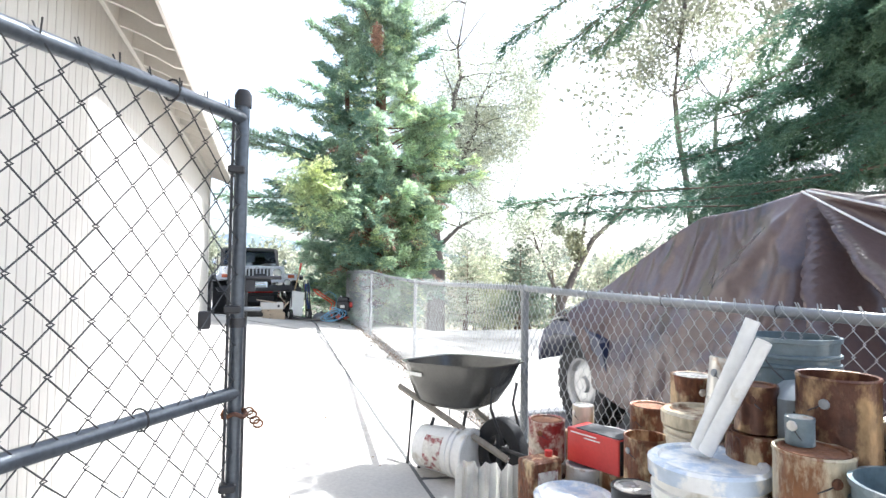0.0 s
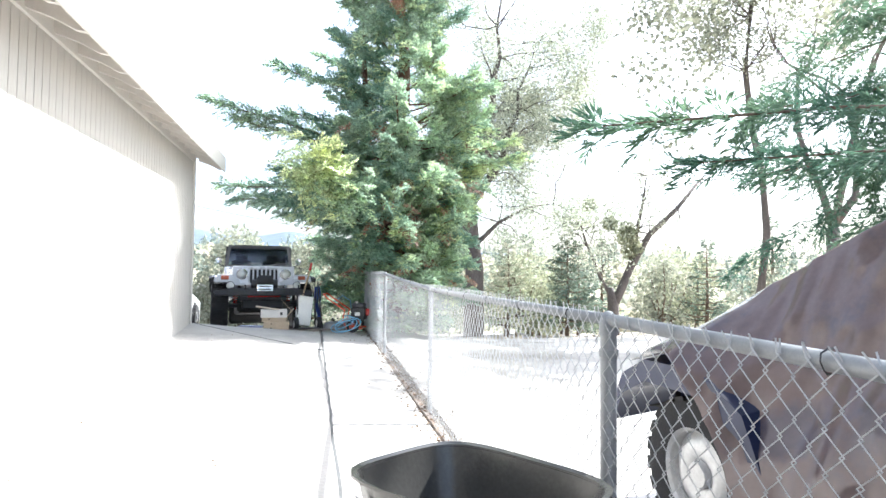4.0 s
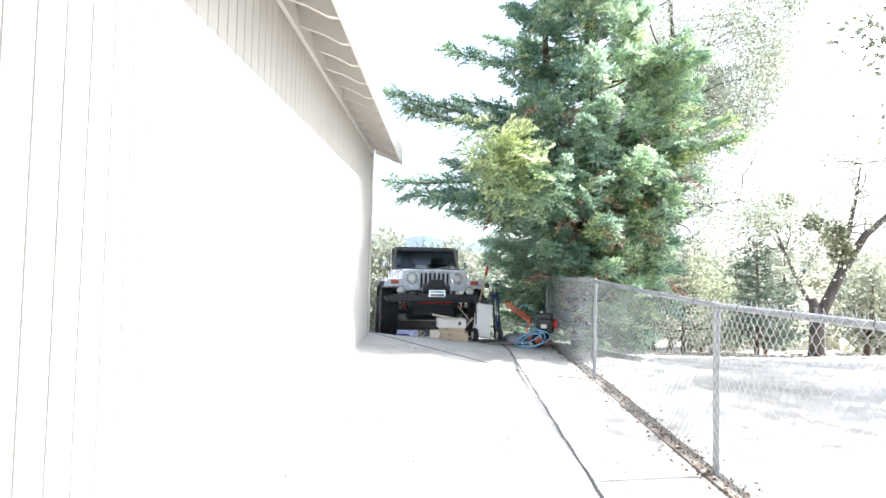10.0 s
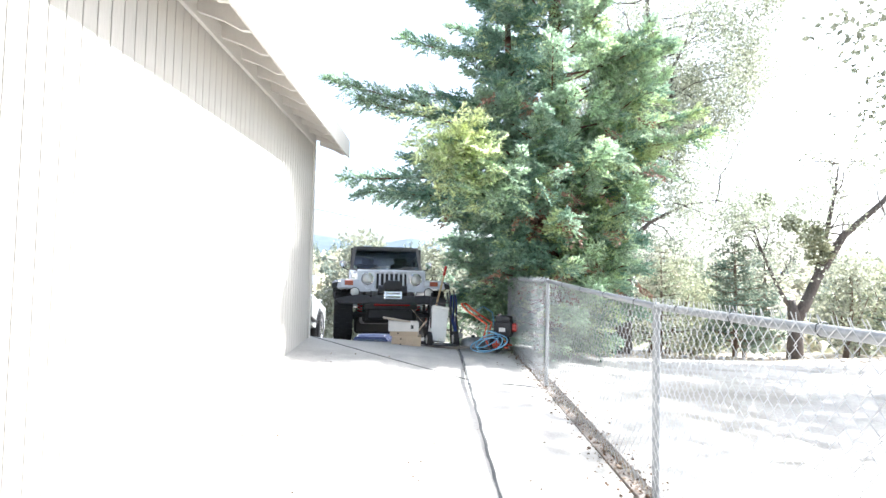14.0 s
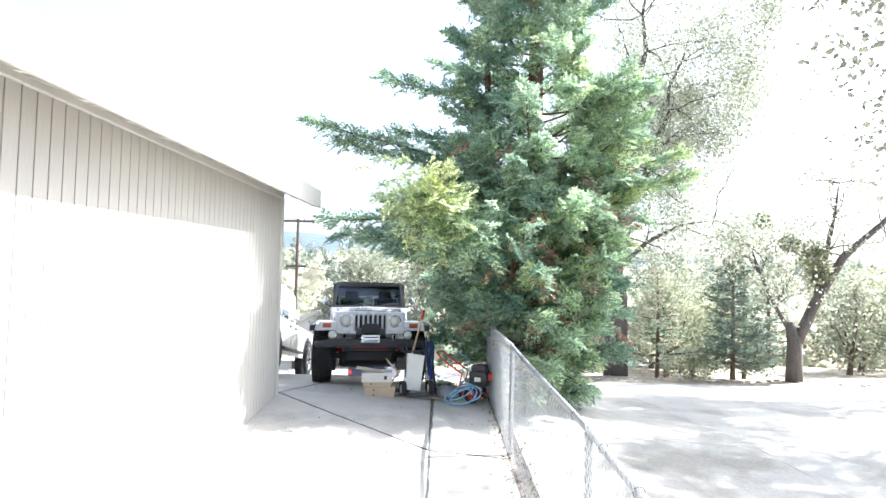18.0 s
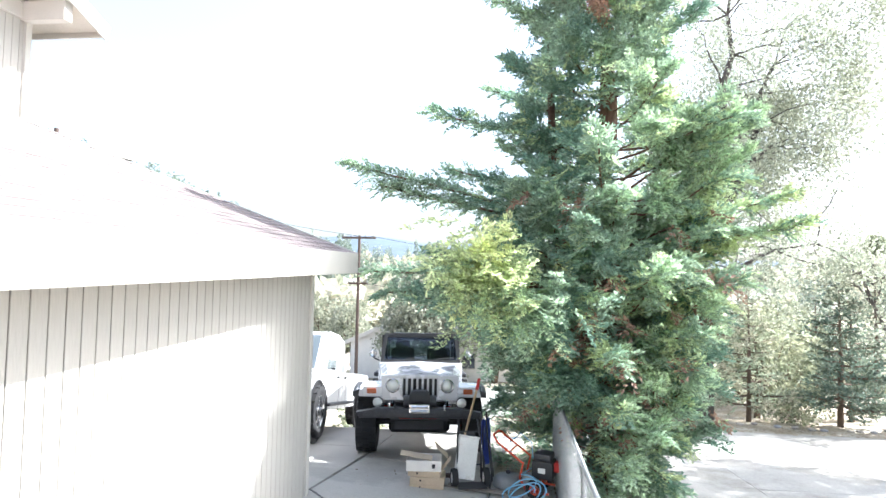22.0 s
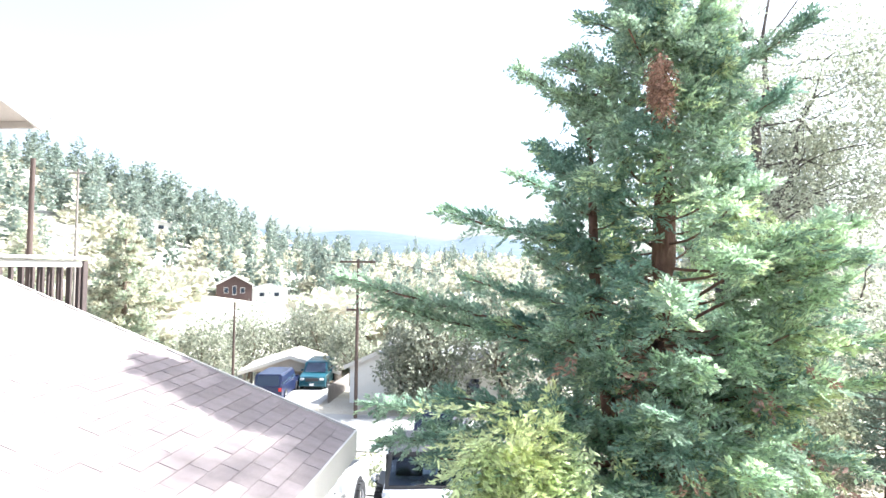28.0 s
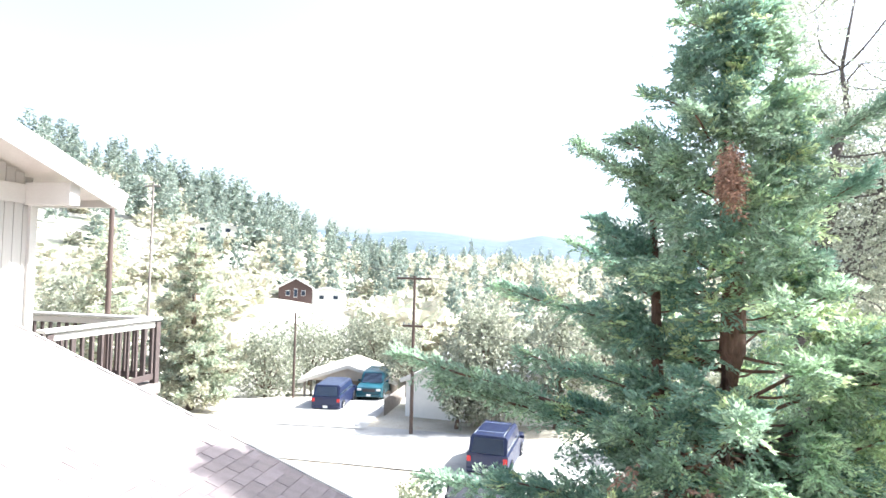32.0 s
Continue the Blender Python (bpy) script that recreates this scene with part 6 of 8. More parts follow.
class Leaves:
    """Collects leaf blades and turns them into one mesh of small folded diamonds."""

    def __init__(self, seed, flat=0.0):
        self.flat = flat
        self.rng = np.random.default_rng(seed)
        self.p, self.d, self.l, self.w = [], [], [], []

    def add(self, p, d, l, w):
        self.p.append(p), self.d.append(d), self.l.append(l), self.w.append(w)

    def mesh(self):
        p, d, l, w = (np.concatenate(v) for v in (self.p, self.d, self.l, self.w))
        d = d / np.maximum(np.linalg.norm(d, axis=1, keepdims=True), 1e-6)
        r = self.rng.normal(size=p.shape) + [0, 0, self.flat]
        s = np.cross(d, r)
        s /= np.maximum(np.linalg.norm(s, axis=1, keepdims=True), 1e-6)
        u = np.cross(s, d)
        l, w = l[:, None], w[:, None]
        v = np.stack([p, p + d * l * 0.5 + s * w - u * w * 0.35, p + d * l, p + d * l * 0.5 - s * w - u * w * 0.35], axis=1).reshape(-1, 3)
        f = np.arange(len(v)).reshape(-1, 4)
        return v.tolist(), f.tolist()


def limb_line(start, tip, sag, n=7):
    a, b = np.array(start, float), np.array(tip, float)
    out = []
    for i in range(n):
        s = i / (n - 1)
        p = a + (b - a) * s
        p[2] -= sag * math.sin(math.pi * min(1, s * 1.15))
        out.append(p)
    return np.array(out)


def fan_limb(leaves, rng, line, leaf, dens, spread=0.34, start=0.18, flat=0.35, hang=0.12):
    """Hangs sprays of small blades on side twigs along a limb."""
    seg = np.linalg.norm(np.diff(line, axis=0), axis=1)
    total = seg.sum()
    cum = np.concatenate([[0], np.cumsum(seg)]) / total
    count = max(4, int(total * 15 * dens))
    for i in range(count):
        s = start + (1 - start) * (i + rng.random()) / count
        k = min(len(seg) - 1, int(np.searchsorted(cum, s) - 1))
        k = max(0, k)
        f = (s - cum[k]) / max(1e-6, cum[k + 1] - cum[k])
        p = line[k] + (line[k + 1] - line[k]) * f
        ax = (line[k + 1] - line[k]) / seg[k]
        side = np.cross(ax, [0, 0, 1.0])
        side /= max(1e-6, np.linalg.norm(side))
        sg = 1 if i % 2 else -1
        tl = total * spread * (0.35 + 0.65 * (1 - s)) * rng.uniform(0.6, 1.25) + 0.08
        td = ax * rng.uniform(0.5, 1.1) + side * sg * rng.uniform(0.5, 1.1) + np.array([0, 0, rng.normal(0, flat)])
        td /= np.linalg.norm(td)
        m = max(5, int(tl / (leaf * 0.30)))
        q = (np.arange(m) + rng.random(m)) / m
        pts = p + td * (q * tl)[:, None]
        pts[:, 2] -= hang * q * q * tl
        pts += rng.normal(0, leaf * 0.22, (m, 3))
        s2 = np.cross(td, [0, 0, 1.0])
        sgn = np.where(np.arange(m) % 2 == 0, 1, -1)[:, None]
        dd = td * rng.uniform(0.6, 1.0, (m, 1)) + s2 * sgn * rng.uniform(0.2, 0.8, (m, 1)) + rng.normal(0, 0.28, (m, 3))
        ln = leaf * rng.uniform(0.6, 1.35, m) * (1.1 - 0.3 * q)
        leaves.add(pts, dd, ln, ln * rng.uniform(0.16, 0.27, m))


def frond(leaves, rng, p, d, length, leaf, droop=0.16, roll=0.35, slim=1.0, ranks=5):
    """One flat spray: twigs in two ranks along a stem, clothed with scale-leaved blades."""
    d = np.asarray(d, float) / max(1e-6, np.linalg.norm(d))
    n = np.array([0, 0, 1.0]) + rng.normal(0, roll, 3)
    n -= d * n.dot(d)
    n /= max(1e-6, np.linalg.norm(n))
    side = np.cross(d, n)
    twigs = max(5, int(length / 0.030))
    s = (np.arange(twigs) + rng.random(twigs) * 0.6) / twigs
    sg = np.where(np.arange(twigs) % 2 == 0, 1.0, -1.0)
    tl = length * 0.46 * (1.02 - s) ** 0.7 * rng.uniform(0.6, 1.15, twigs) + 0.03
    m = ranks
    q = (np.arange(m) + 0.3) / m
    root = p + d * (s * length)[:, None]
    root[:, 2] -= droop * length * s ** 2
    td = d * 0.80 + side * (sg * rng.uniform(0.45, 0.95, twigs))[:, None] + n * rng.normal(0, 0.16, twigs)[:, None]
    td /= np.linalg.norm(td, axis=1, keepdims=True)
    pts = root[:, None, :] + td[:, None, :] * (tl[:, None] * q)[:, :, None]
    pts[:, :, 2] -= 0.22 * tl[:, None] * q * q
    fork = np.where(np.arange(m) % 2 == 0, 1.0, -1.0)[None, :, None] * np.cross(td, n)[:, None, :] * 0.5
    dd = td[:, None, :] + fork + rng.normal(0, 0.16, pts.shape)
    ln = (leaf * rng.uniform(0.7, 1.3, (twigs, m)) * (0.6 + 0.6 * (tl / tl.max()))[:, None]).reshape(-1)
    leaves.add(pts.reshape(-1, 3), dd.reshape(-1, 3), ln, ln * rng.uniform(0.17, 0.26, len(ln)) * slim)


def bough(pick, rng, line, size, leaf, per_metre, start=0.35, lift=0.25, spray=1.0, droop=0.16, slim=1.0, ranks=5):
    """Sprays along a bough: two ranks, longest in its middle, and a tuft at the tip."""
    seg = np.linalg.norm(np.diff(line, axis=0), axis=1)
    total = seg.sum()
    cum = np.concatenate([[0], np.cumsum(seg)]) / total
    count = max(5, int(total * (1 - start) * per_metre))
    for i in range(count):
        s = start + (1 - start) * ((i + rng.random()) / count) ** 0.9
        k = max(0, min(len(seg) - 1, int(np.searchsorted(cum, s) - 1)))
        p = line[k] + (line[k + 1] - line[k]) * (s - cum[k]) / max(1e-6, cum[k + 1] - cum[k])
        ax = (line[k + 1] - line[k]) / seg[k]
        sd = np.cross(ax, [0, 0, 1.0])
        sd /= max(1e-6, np.linalg.norm(sd))
        sg = 1 if i % 2 else -1
        t = (s - start) / (1 - start)
        d = ax * rng.uniform(0.5, 1.0) + sd * sg * rng.uniform(0.3, 1.0) * (1.1 - 0.7 * t) * spray + np.array([0, 0, rng.normal(lift, 0.35)])
        frond(pick(), rng, p, d, size * rng.uniform(0.65, 1.2) * (1.1 - 0.45 * t), leaf, droop, 0.35, slim, ranks)
    for j in range(3):
        frond(pick(), rng, line[-1], line[-1] - line[-2] + rng.normal(0, 0.25, 3) * seg[-1], size * 0.7, leaf, droop, 0.35, slim, ranks)


def lopsided(a, z):
    """The cedar is fullest low down and towards the lot's side there, and slim above."""
    c = math.cos(a)
    if z > 5.3:
        return 0.62 if c > 0.25 else 0.76 if c < -0.4 else 0.60
    return (0.74 if z < 2.8 else 0.80) if c > 0.25 else 0.74 if c < -0.5 else 0.88


def big_cedar():
    rng = np.random.default_rng(11)
    bx, by, bz, H = 3.5, 2.05, 0.22, 9.7
    tree = thing("conifer_tree", pose(0, 0, 0), "tall dense green cedar with a dead brown patch beside the fence", "tree")
    trunk = [(bx + 0.05 * math.sin(k), by + 0.04 * math.cos(k * 1.3), bz - 0.2 + (H + 0.2 - bz) * k / 14) for k in range(15)]
    part("trunk", tube(BM(), trunk, [0.24 * (1 - k / 14.5) + 0.012 for k in range(15)], 12), RED_BARK, tree, "reddish fibrous bark", smooth=True)
    lead = [(bx - 0.12, by - 0.15, 1.6), (bx - 0.55, by - 0.1, 3.0), (bx - 0.72, by, 4.3), (bx - 0.75, by + 0.1, 5.8), (bx - 0.85, by + 0.1, 7.4)]
    part("leader", tube(BM(), lead, [0.11, 0.09, 0.07, 0.045, 0.01], 8), RED_BARK, tree, smooth=True)
    green, new_g, bright = Leaves(1, 1.6), Leaves(2, 1.6), Leaves(4, 1.6)

    def mixed(share):
        return lambda: bright if rng.random() < share else green
    wood = BM()

    def limb(start, tip, sag, size, dens, first, share, lift=0.25, spray=1.0):
        line = limb_line(start, tip, sag)
        L = float(np.linalg.norm(line[-1] - line[0]))
        tube(wood, [tuple(p) for p in line], [0.008 + 0.012 * L * (1 - k / 6.5) * 0.6 for k in range(7)], 5)
        bough(mixed(share), rng, line, size, 0.062, dens, first, lift, spray)
    prof = [(0.4, 1.0), (1.2, 1.5), (2.0, 1.8), (3.0, 1.95), (4.0, 1.85), (5.0, 1.70), (6.0, 1.40), (6.7, 1.22), (7.3, 0.92), (8.0, 0.60), (8.6, 0.42), (9.2, 0.26), (9.7, 0.10)]
    # whorls of upswept boughs
    n = 178
    for i in range(n):
        z = 0.45 + (H - 0.7) * ((i + rng.random()) / n) ** 1.05
        a = i * 2.39996 + rng.normal(0, 0.3)
        if z < 2.0 and math.cos(a) < 0.1 and math.sin(a) < 0.3:
            continue
        if z > 5.4 and i % 3 == 0:
            continue
        R = lerp_pts(z, prof) * rng.choice((0.55, 0.8, 0.95, 1.1, 1.22)) * lopsided(a, z)
        rise = rng.uniform(0.0, 0.38) * R + (0.25 * R if z > 6 else 0)
        # larger share of the lit copy on the side towards the sun
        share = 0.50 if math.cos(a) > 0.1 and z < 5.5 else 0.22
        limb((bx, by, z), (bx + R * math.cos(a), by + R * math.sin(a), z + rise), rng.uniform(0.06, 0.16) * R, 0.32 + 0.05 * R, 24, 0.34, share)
    # single long boughs that stand out of the crown
    for tip, z0 in (((-0.12, 1.98, 4.62), 3.5), ((0.35, 2.05, 4.30), 3.4), ((1.05, 2.25, 5.45), 4.6), ((1.35, 2.5, 4.62), 3.9), ((1.9, 3.1, 6.05), 5.0), ((1.95, 2.2, 7.15), 6.0), ((2.2, 2.4, 6.3), 5.3),
                    ((5.75, 1.7, 4.15), 3.3), ((5.85, 1.5, 3.75), 3.1), ((5.0, 1.1, 4.9), 4.0), ((5.15, 1.6, 4.65), 3.6), ((5.3, 1.7, 5.25), 4.2), ((4.95, 1.8, 7.5), 6.3), ((4.7, 1.8, 6.7), 5.7), ((4.7, 1.6, 2.9), 2.4), ((5.0, 1.8, 3.4), 2.7),
                    ((0.15, 2.3, 3.05), 2.9), ((0.45, 1.9, 2.75), 2.8), ((0.9, 2.3, 2.75), 2.7)):
        limb((bx, by, z0), tip, -0.10, 0.36, 34, 0.38, 0.70 if tip[0] > bx and tip[2] < 5.6 else 0.05, 0.12, 1.15)
    # boughs leaning towards the yard, layered one above the other
    for tip, z0 in (((1.05, 1.5, 2.7), 2.5), ((1.3, 2.2, 2.5), 2.4), ((1.5, 1.0, 2.60), 2.4), ((1.2, 1.8, 3.3), 3.0), ((2.3, 0.5, 2.4), 2.2), ((2.7, 0.3, 2.9), 2.4), ((3.3, 0.1, 2.2), 2.0), ((2.6, 0.6, 1.85), 1.9), ((3.0, 0.2, 3.6), 3.1), ((2.2, 0.5, 3.5), 3.0), ((3.8, 0.2, 3.1), 2.7), ((4.3, 0.6, 2.4), 2.1),
                    ((2.0, 3.1, 1.7), 1.6), ((2.2, 2.9, 1.1), 1.3), ((1.9, 3.3, 2.1), 2.0), ((2.5, 2.9, 0.7), 1.0), ((2.5, 3.4, 1.4), 1.4), ((2.7, 3.6, 0.9), 1.1),
                    ((4.3, 1.5, 1.0), 1.4), ((4.1, 1.0, 0.6), 1.1), ((4.4, 1.9, 1.7), 1.8), ((4.2, 1.4, 0.45), 0.8), ((3.9, 0.7, 1.3), 1.5), ((4.3, 1.1, 1.9), 2.0), ((4.6, 1.3, 2.4), 2.4), ((3.9, 1.1, 0.5), 0.8), ((4.0, 1.7, 0.35), 0.6), ((3.5, 0.5, 0.9), 1.2), ((3.35, 0.8, 0.45), 0.8), ((3.4, 0.3, 1.6), 1.7)):
        limb((bx, by, z0), tip, 0.10, 0.42, 30, 0.25, 0.45 if tip[0] > 3.0 else 0.15, 0.05, 1.2)
    for k in range(26):
        z = 3.2 + 4.1 * k / 26
        a = k * 2.4
        R = (0.85 if math.sin(a) > -0.2 else 0.45) * (1 - 0.55 * k / 26)
        limb((bx - 0.74, by, z), (bx - 0.74 + R * math.cos(a), by + R * math.sin(a), z + 0.45 * R), 0.04, 0.32, 24, 0.15, 0.1)
    # rounded tufts on the crown's face, with hollows between them where the trunk shows
    for k in range(170):
        z = 1.2 + 7.4 * ((k + rng.random()) / 170)
        a = -1.57 + rng.normal(0, 0.95)
        R = lerp_pts(z, prof) * rng.uniform(0.6, 1.05) * lopsided(a, z)
        if 3.4 < z < 4.9 and abs(a + 1.70) < 0.30:
            continue
        c = np.array([bx + R * math.cos(a), by + R * math.sin(a), z + 0.1 * R])
        # again more of the lit colour where the crown faces the sun
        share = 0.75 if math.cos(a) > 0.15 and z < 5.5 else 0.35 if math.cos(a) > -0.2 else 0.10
        for j in range(12):
            d = np.array([math.cos(a), math.sin(a), 0.30]) * 0.6 + rng.normal(0, 0.55, 3)
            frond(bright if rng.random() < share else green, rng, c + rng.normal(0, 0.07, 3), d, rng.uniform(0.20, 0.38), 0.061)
    # shaded sprays behind the clutter
    for k in range(150):
        p = np.array([rng.uniform(1.85, 3.3), rng.uniform(2.3, 4.0), rng.uniform(0.15, 2.5)])
        if p[0] < 2.6 and p[2] < 1.1 and p[1] < 2.8:
            continue
        frond(green, rng, p, [rng.normal(0, 0.8), -1.0, rng.normal(0.1, 0.3)], rng.uniform(0.35, 0.55), 0.075)
    # thick low boughs added on the far side, mostly unseen, to keep the sun off the hollow behind the clutter
    for k in range(70):
        a, z = rng.uniform(-0.3, 1.7), 0.5 + 3.6 * (k + rng.random()) / 70
        R = rng.uniform(0.9, 1.45)
        limb((bx, by, z), (bx + R * math.cos(a), by + R * math.sin(a), z + 0.15 * R), 0.08, 0.44, 26, 0.12, 0.1)
    # pale bough towards the yard
    c = np.array([1.92, 0.18, 3.10])
    wl = limb_line((bx, by, 2.7), c, 0.05)
    tube(wood, [tuple(p) for p in wl], [0.05 - 0.006 * k for k in range(7)], 5)
    for k in range(270):
        o = c + rng.normal(0, [0.27, 0.20, 0.22], 3)
        d = np.array([rng.normal(-0.25, 0.7), rng.normal(-0.5, 0.6), rng.normal(0.05, 0.5)])
        frond(new_g if k % 9 else green, rng, o, d, rng.uniform(0.18, 0.32), 0.060, 0.4)
    for k in range(130):
        o = c + np.array([rng.normal(0.42, 0.38), rng.normal(0.12, 0.25), rng.uniform(-0.72, -0.15)])
        frond(green if k % 3 else bright, rng, o, [rng.normal(-0.1, 0.7), -0.7, rng.normal(-0.1, 0.3)], rng.uniform(0.26, 0.42), 0.055, 0.35)
    part("branchwork", wood, RED_BARK, tree, smooth=True, kind="stuff")
    part("crown", green.mesh(), CEDAR, tree, "flat sprays of green needles")
    part("bright_sprays", bright.mesh(), CEDAR_SUNLIT, tree, "paler sprays with sunlight put into their colour")
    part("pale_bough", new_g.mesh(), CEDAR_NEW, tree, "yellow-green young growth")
    dead = Leaves(3)
    for k in range(46):
        o = np.array([3.22, 1.0, 6.76]) + rng.normal(0, [0.03, 0.03, 0.10], 3)
        fan_limb(dead, rng, limb_line(o, o + [rng.normal(0, 0.05), rng.normal(0, 0.05), -rng.uniform(0.14, 0.34)], 0), 0.042, 1.8, spread=0.12)
    for k in range(44):
        a, z = -1.57 + rng.normal(0, 0.8), rng.uniform(1.2, 4.2)
        R = rng.uniform(0.6, 1.75)
        o = np.array([bx + R * math.cos(a), by + R * math.sin(a), z])
        fan_limb(dead, rng, limb_line(o, o + [0.3 * math.cos(a), 0.3 * math.sin(a), -0.24], 0.02), 0.065, 1.2)
    part("dead_branch", dead.mesh(), DEAD, tree, "hanging clump of rust-brown dead needles")


big_cedar()


def overhang_fir():
    """A fir beside the lot whose lower boughs hang over the covered car."""
    rng = np.random.default_rng(5)
    tx, ty = 7.5, -7.5
    z0 = yard_height(tx, ty)
    tree = thing("fir_tree", pose(0, 0, 0), "dark fir with long boughs hanging over the tarp-covered car", "tree")
    part("trunk", tube(BM(), [(tx, ty, z0 - 0.2), (tx + 0.1, ty, 4), (tx, ty + 0.1, 10), (tx, ty, 16)], [0.30, 0.24, 0.15, 0.02], 12), BARK, tree, smooth=True)
    lv, wood = Leaves(7, 0.8), BM()
    tips = [(2.91, -7.47, 2.95), (3.25, -7.6, 3.05), (2.75, -7.1, 3.2), (3.6, -7.4, 3.3), (2.47, -7.90, 1.83), (2.98, -7.60, 1.82), (3.7, -7.1, 1.90), (4.95, -5.87, 2.64), (5.43, -5.83, 3.03), (4.79, -6.42, 2.10), (5.21, -6.57, 2.32), (5.26, -6.99, 2.12), (5.5, -7.25, 2.2), (5.6, -6.1, 3.27),
            (5.95, -6.43, 3.46), (6.27, -7.06, 3.41), (6.16, -7.56, 3.58), (6.24, -6.96, 3.84), (5.51, -7.31, 2.72), (5.72, -7.79, 2.62), (5.1, -6.3, 2.6), (5.7, -6.6, 2.8), (6.0, -7.2, 3.0), (6.35, -6.75, 3.75), (6.1, -7.3, 3.9), (5.9, -7.0, 4.0), (6.5, -7.3, 4.1), (6.6, -6.9, 4.2), (6.3, -7.7, 3.9), (6.6, -7.8, 4.2), (6.7, -7.2, 3.6), (6.5, -7.6, 3.2)]
    for t in tips:
        thin = t[0] < 3.8
        high = thin and t[2] > 2.5
        line = limb_line((tx - (2.2 if high else 0), ty, t[2] + (2.2 if high else rng.uniform(0.5, 1.0))), t, 0.10)
        tube(wood, [tuple(p) for p in line], [(0.018 if thin else 0.030) * (1 - 0.14 * k) for k in range(7)], 5)
        bough(lambda: lv, rng, line, 0.15 if thin else 0.34, 0.034 if thin else 0.040, 34 if thin else 34, 0.35 if thin else 0.15, 0.0, 1.0, 0.45, 0.42, 9)
        if not thin:
            for j in range(10):
                q = line[2 + j % 5] + rng.normal(0, 0.17, 3)
                e = q + [rng.normal(-0.2, 0.35), rng.normal(0, 0.35), -rng.uniform(0.15, 0.5)]
                bough(lambda: lv, rng, limb_line(q, e, 0.0), 0.24, 0.040, 30, 0.0, -0.1, 1.0, 0.5, 0.42, 9)
    for k in range(46):
        z = 5.2 + 10.5 * k / 46
        a = k * 2.4
        # the boughs towards the garage reach farthest and shade its near wall
        toward = 2.95 < a % 6.2832 < 4.6 and z > 6.4
        R = (5.6 * (1 - k / 70) if toward else 3.0 * (1 - k / 52)) * rng.uniform(0.75, 1.1)
        line = limb_line((tx, ty, z), (tx + R * math.cos(a), ty + R * math.sin(a), z - 0.12 * R), 0.1)
        tube(wood, [tuple(p) for p in line], [0.03 - 0.004 * k2 for k2 in range(7)], 4)
        fan_limb(lv, rng, line, 0.12 if toward else 0.11, 1.3 if toward else 0.8, spread=0.3 if toward else 0.26)
    # extra high boughs out of view, placed to throw shade on the garage wall
    for k in range(46):
        z, a = 8.4 + 0.085 * k, 1.30 + 0.75 * rng.random()
        R = min(3.3, 1.8 + 0.9 * (z - 8.6), 3.3 - 0.7 * (z - 10.9)) * rng.uniform(0.75, 1.08)
        line = limb_line((tx, ty, z), (tx + R * math.cos(a), ty + R * math.sin(a), z - 0.10 * R), 0.1)
        tube(wood, [tuple(p) for p in line], [0.03 - 0.004 * k2 for k2 in range(7)], 4)
        fan_limb(lv, rng, line, 0.14, 1.5, spread=0.3)
    part("branchwork", wood, BARK, tree, smooth=True, kind="stuff")
    part("crown", lv.mesh(), FIR, tree, "drooping dark green needles")


overhang_fir()


def grow(rng, bm, tips, p, d, length, r, level, up=0.15, wig=0.22):
    """A crooked limb that forks until its twigs are thin."""
    n = 4
    pts, rs = [tuple(p)], [r]
    q, dd = np.array(p, float), np.array(d, float)
    for i in range(n):
        dd = dd + rng.normal(0, wig, 3) + np.array([0, 0, up * 0.4])
        dd /= np.linalg.norm(dd)
        q = q + dd * length / n
        pts.append(tuple(q))
        rs.append(r * (1 - 0.42 * (i + 1) / n))
        if level <= 2:
            tips.append((q.copy(), dd.copy(), level))
    tube(bm, pts, rs, 7 if level > 2 else 4)
    if level == 0:
        return
    for k in range(rng.integers(2, 4)):
        nd = dd + rng.normal(0, 0.55, 3) + np.array([0, 0, up])
        nd /= np.linalg.norm(nd)
        j = n if k < 2 else n - 1
        grow(rng, bm, tips, pts[j], nd, length * rng.uniform(0.58, 0.82), rs[j] * rng.uniform(0.55, 0.75), level - 1, up, wig)


def broadleaf(name, label, pos, stems, level, size, mat, leaf, per_tip, r0, seed, spread=0.3, up=0.15, bark=None, category="tree", group=""):
    """A forked tree with leaves gathered about its twigs. stems: directions of its first limbs."""
    rng = np.random.default_rng(seed)
    z = ground_height(*pos) if len(pos) == 2 else pos[2]
    tree = thing(name, pose(pos[0], pos[1], z), label, category, group)
    bm, tips = BM(), []
    base, top = np.array([0, 0, -0.2]), np.array([0.05, 0.03, size * 0.22])
    tube(bm, [tuple(base), tuple(base * 0.5 + top * 0.5 + [0.04, 0, 0]), tuple(top)], [r0 * 1.25, r0 * 1.02, r0 * 0.95], 10)
    for d in stems:
        grow(rng, bm, tips, top, np.array(d, float) / np.linalg.norm(d), size * 0.30, r0 * 0.62, level, up)
    part("trunk", bm, bark or BARK, tree, smooth=True)
    if per_tip:
        lv = Leaves(seed + 1)
        for p, d, l in tips:
            m = max(1, int(per_tip * rng.uniform(0.3, 1.5)))
            pts = p + rng.normal(0, spread, (m, 3))
            dd = rng.normal(0, 1, (m, 3)) + d * 0.4 + [0, 0, -0.3]
            ln = leaf * rng.uniform(0.6, 1.4, m)
            lv.add(pts, dd, ln, ln * rng.uniform(0.28, 0.42, m))
        part("crown", lv.mesh(), mat, tree)
    return tree


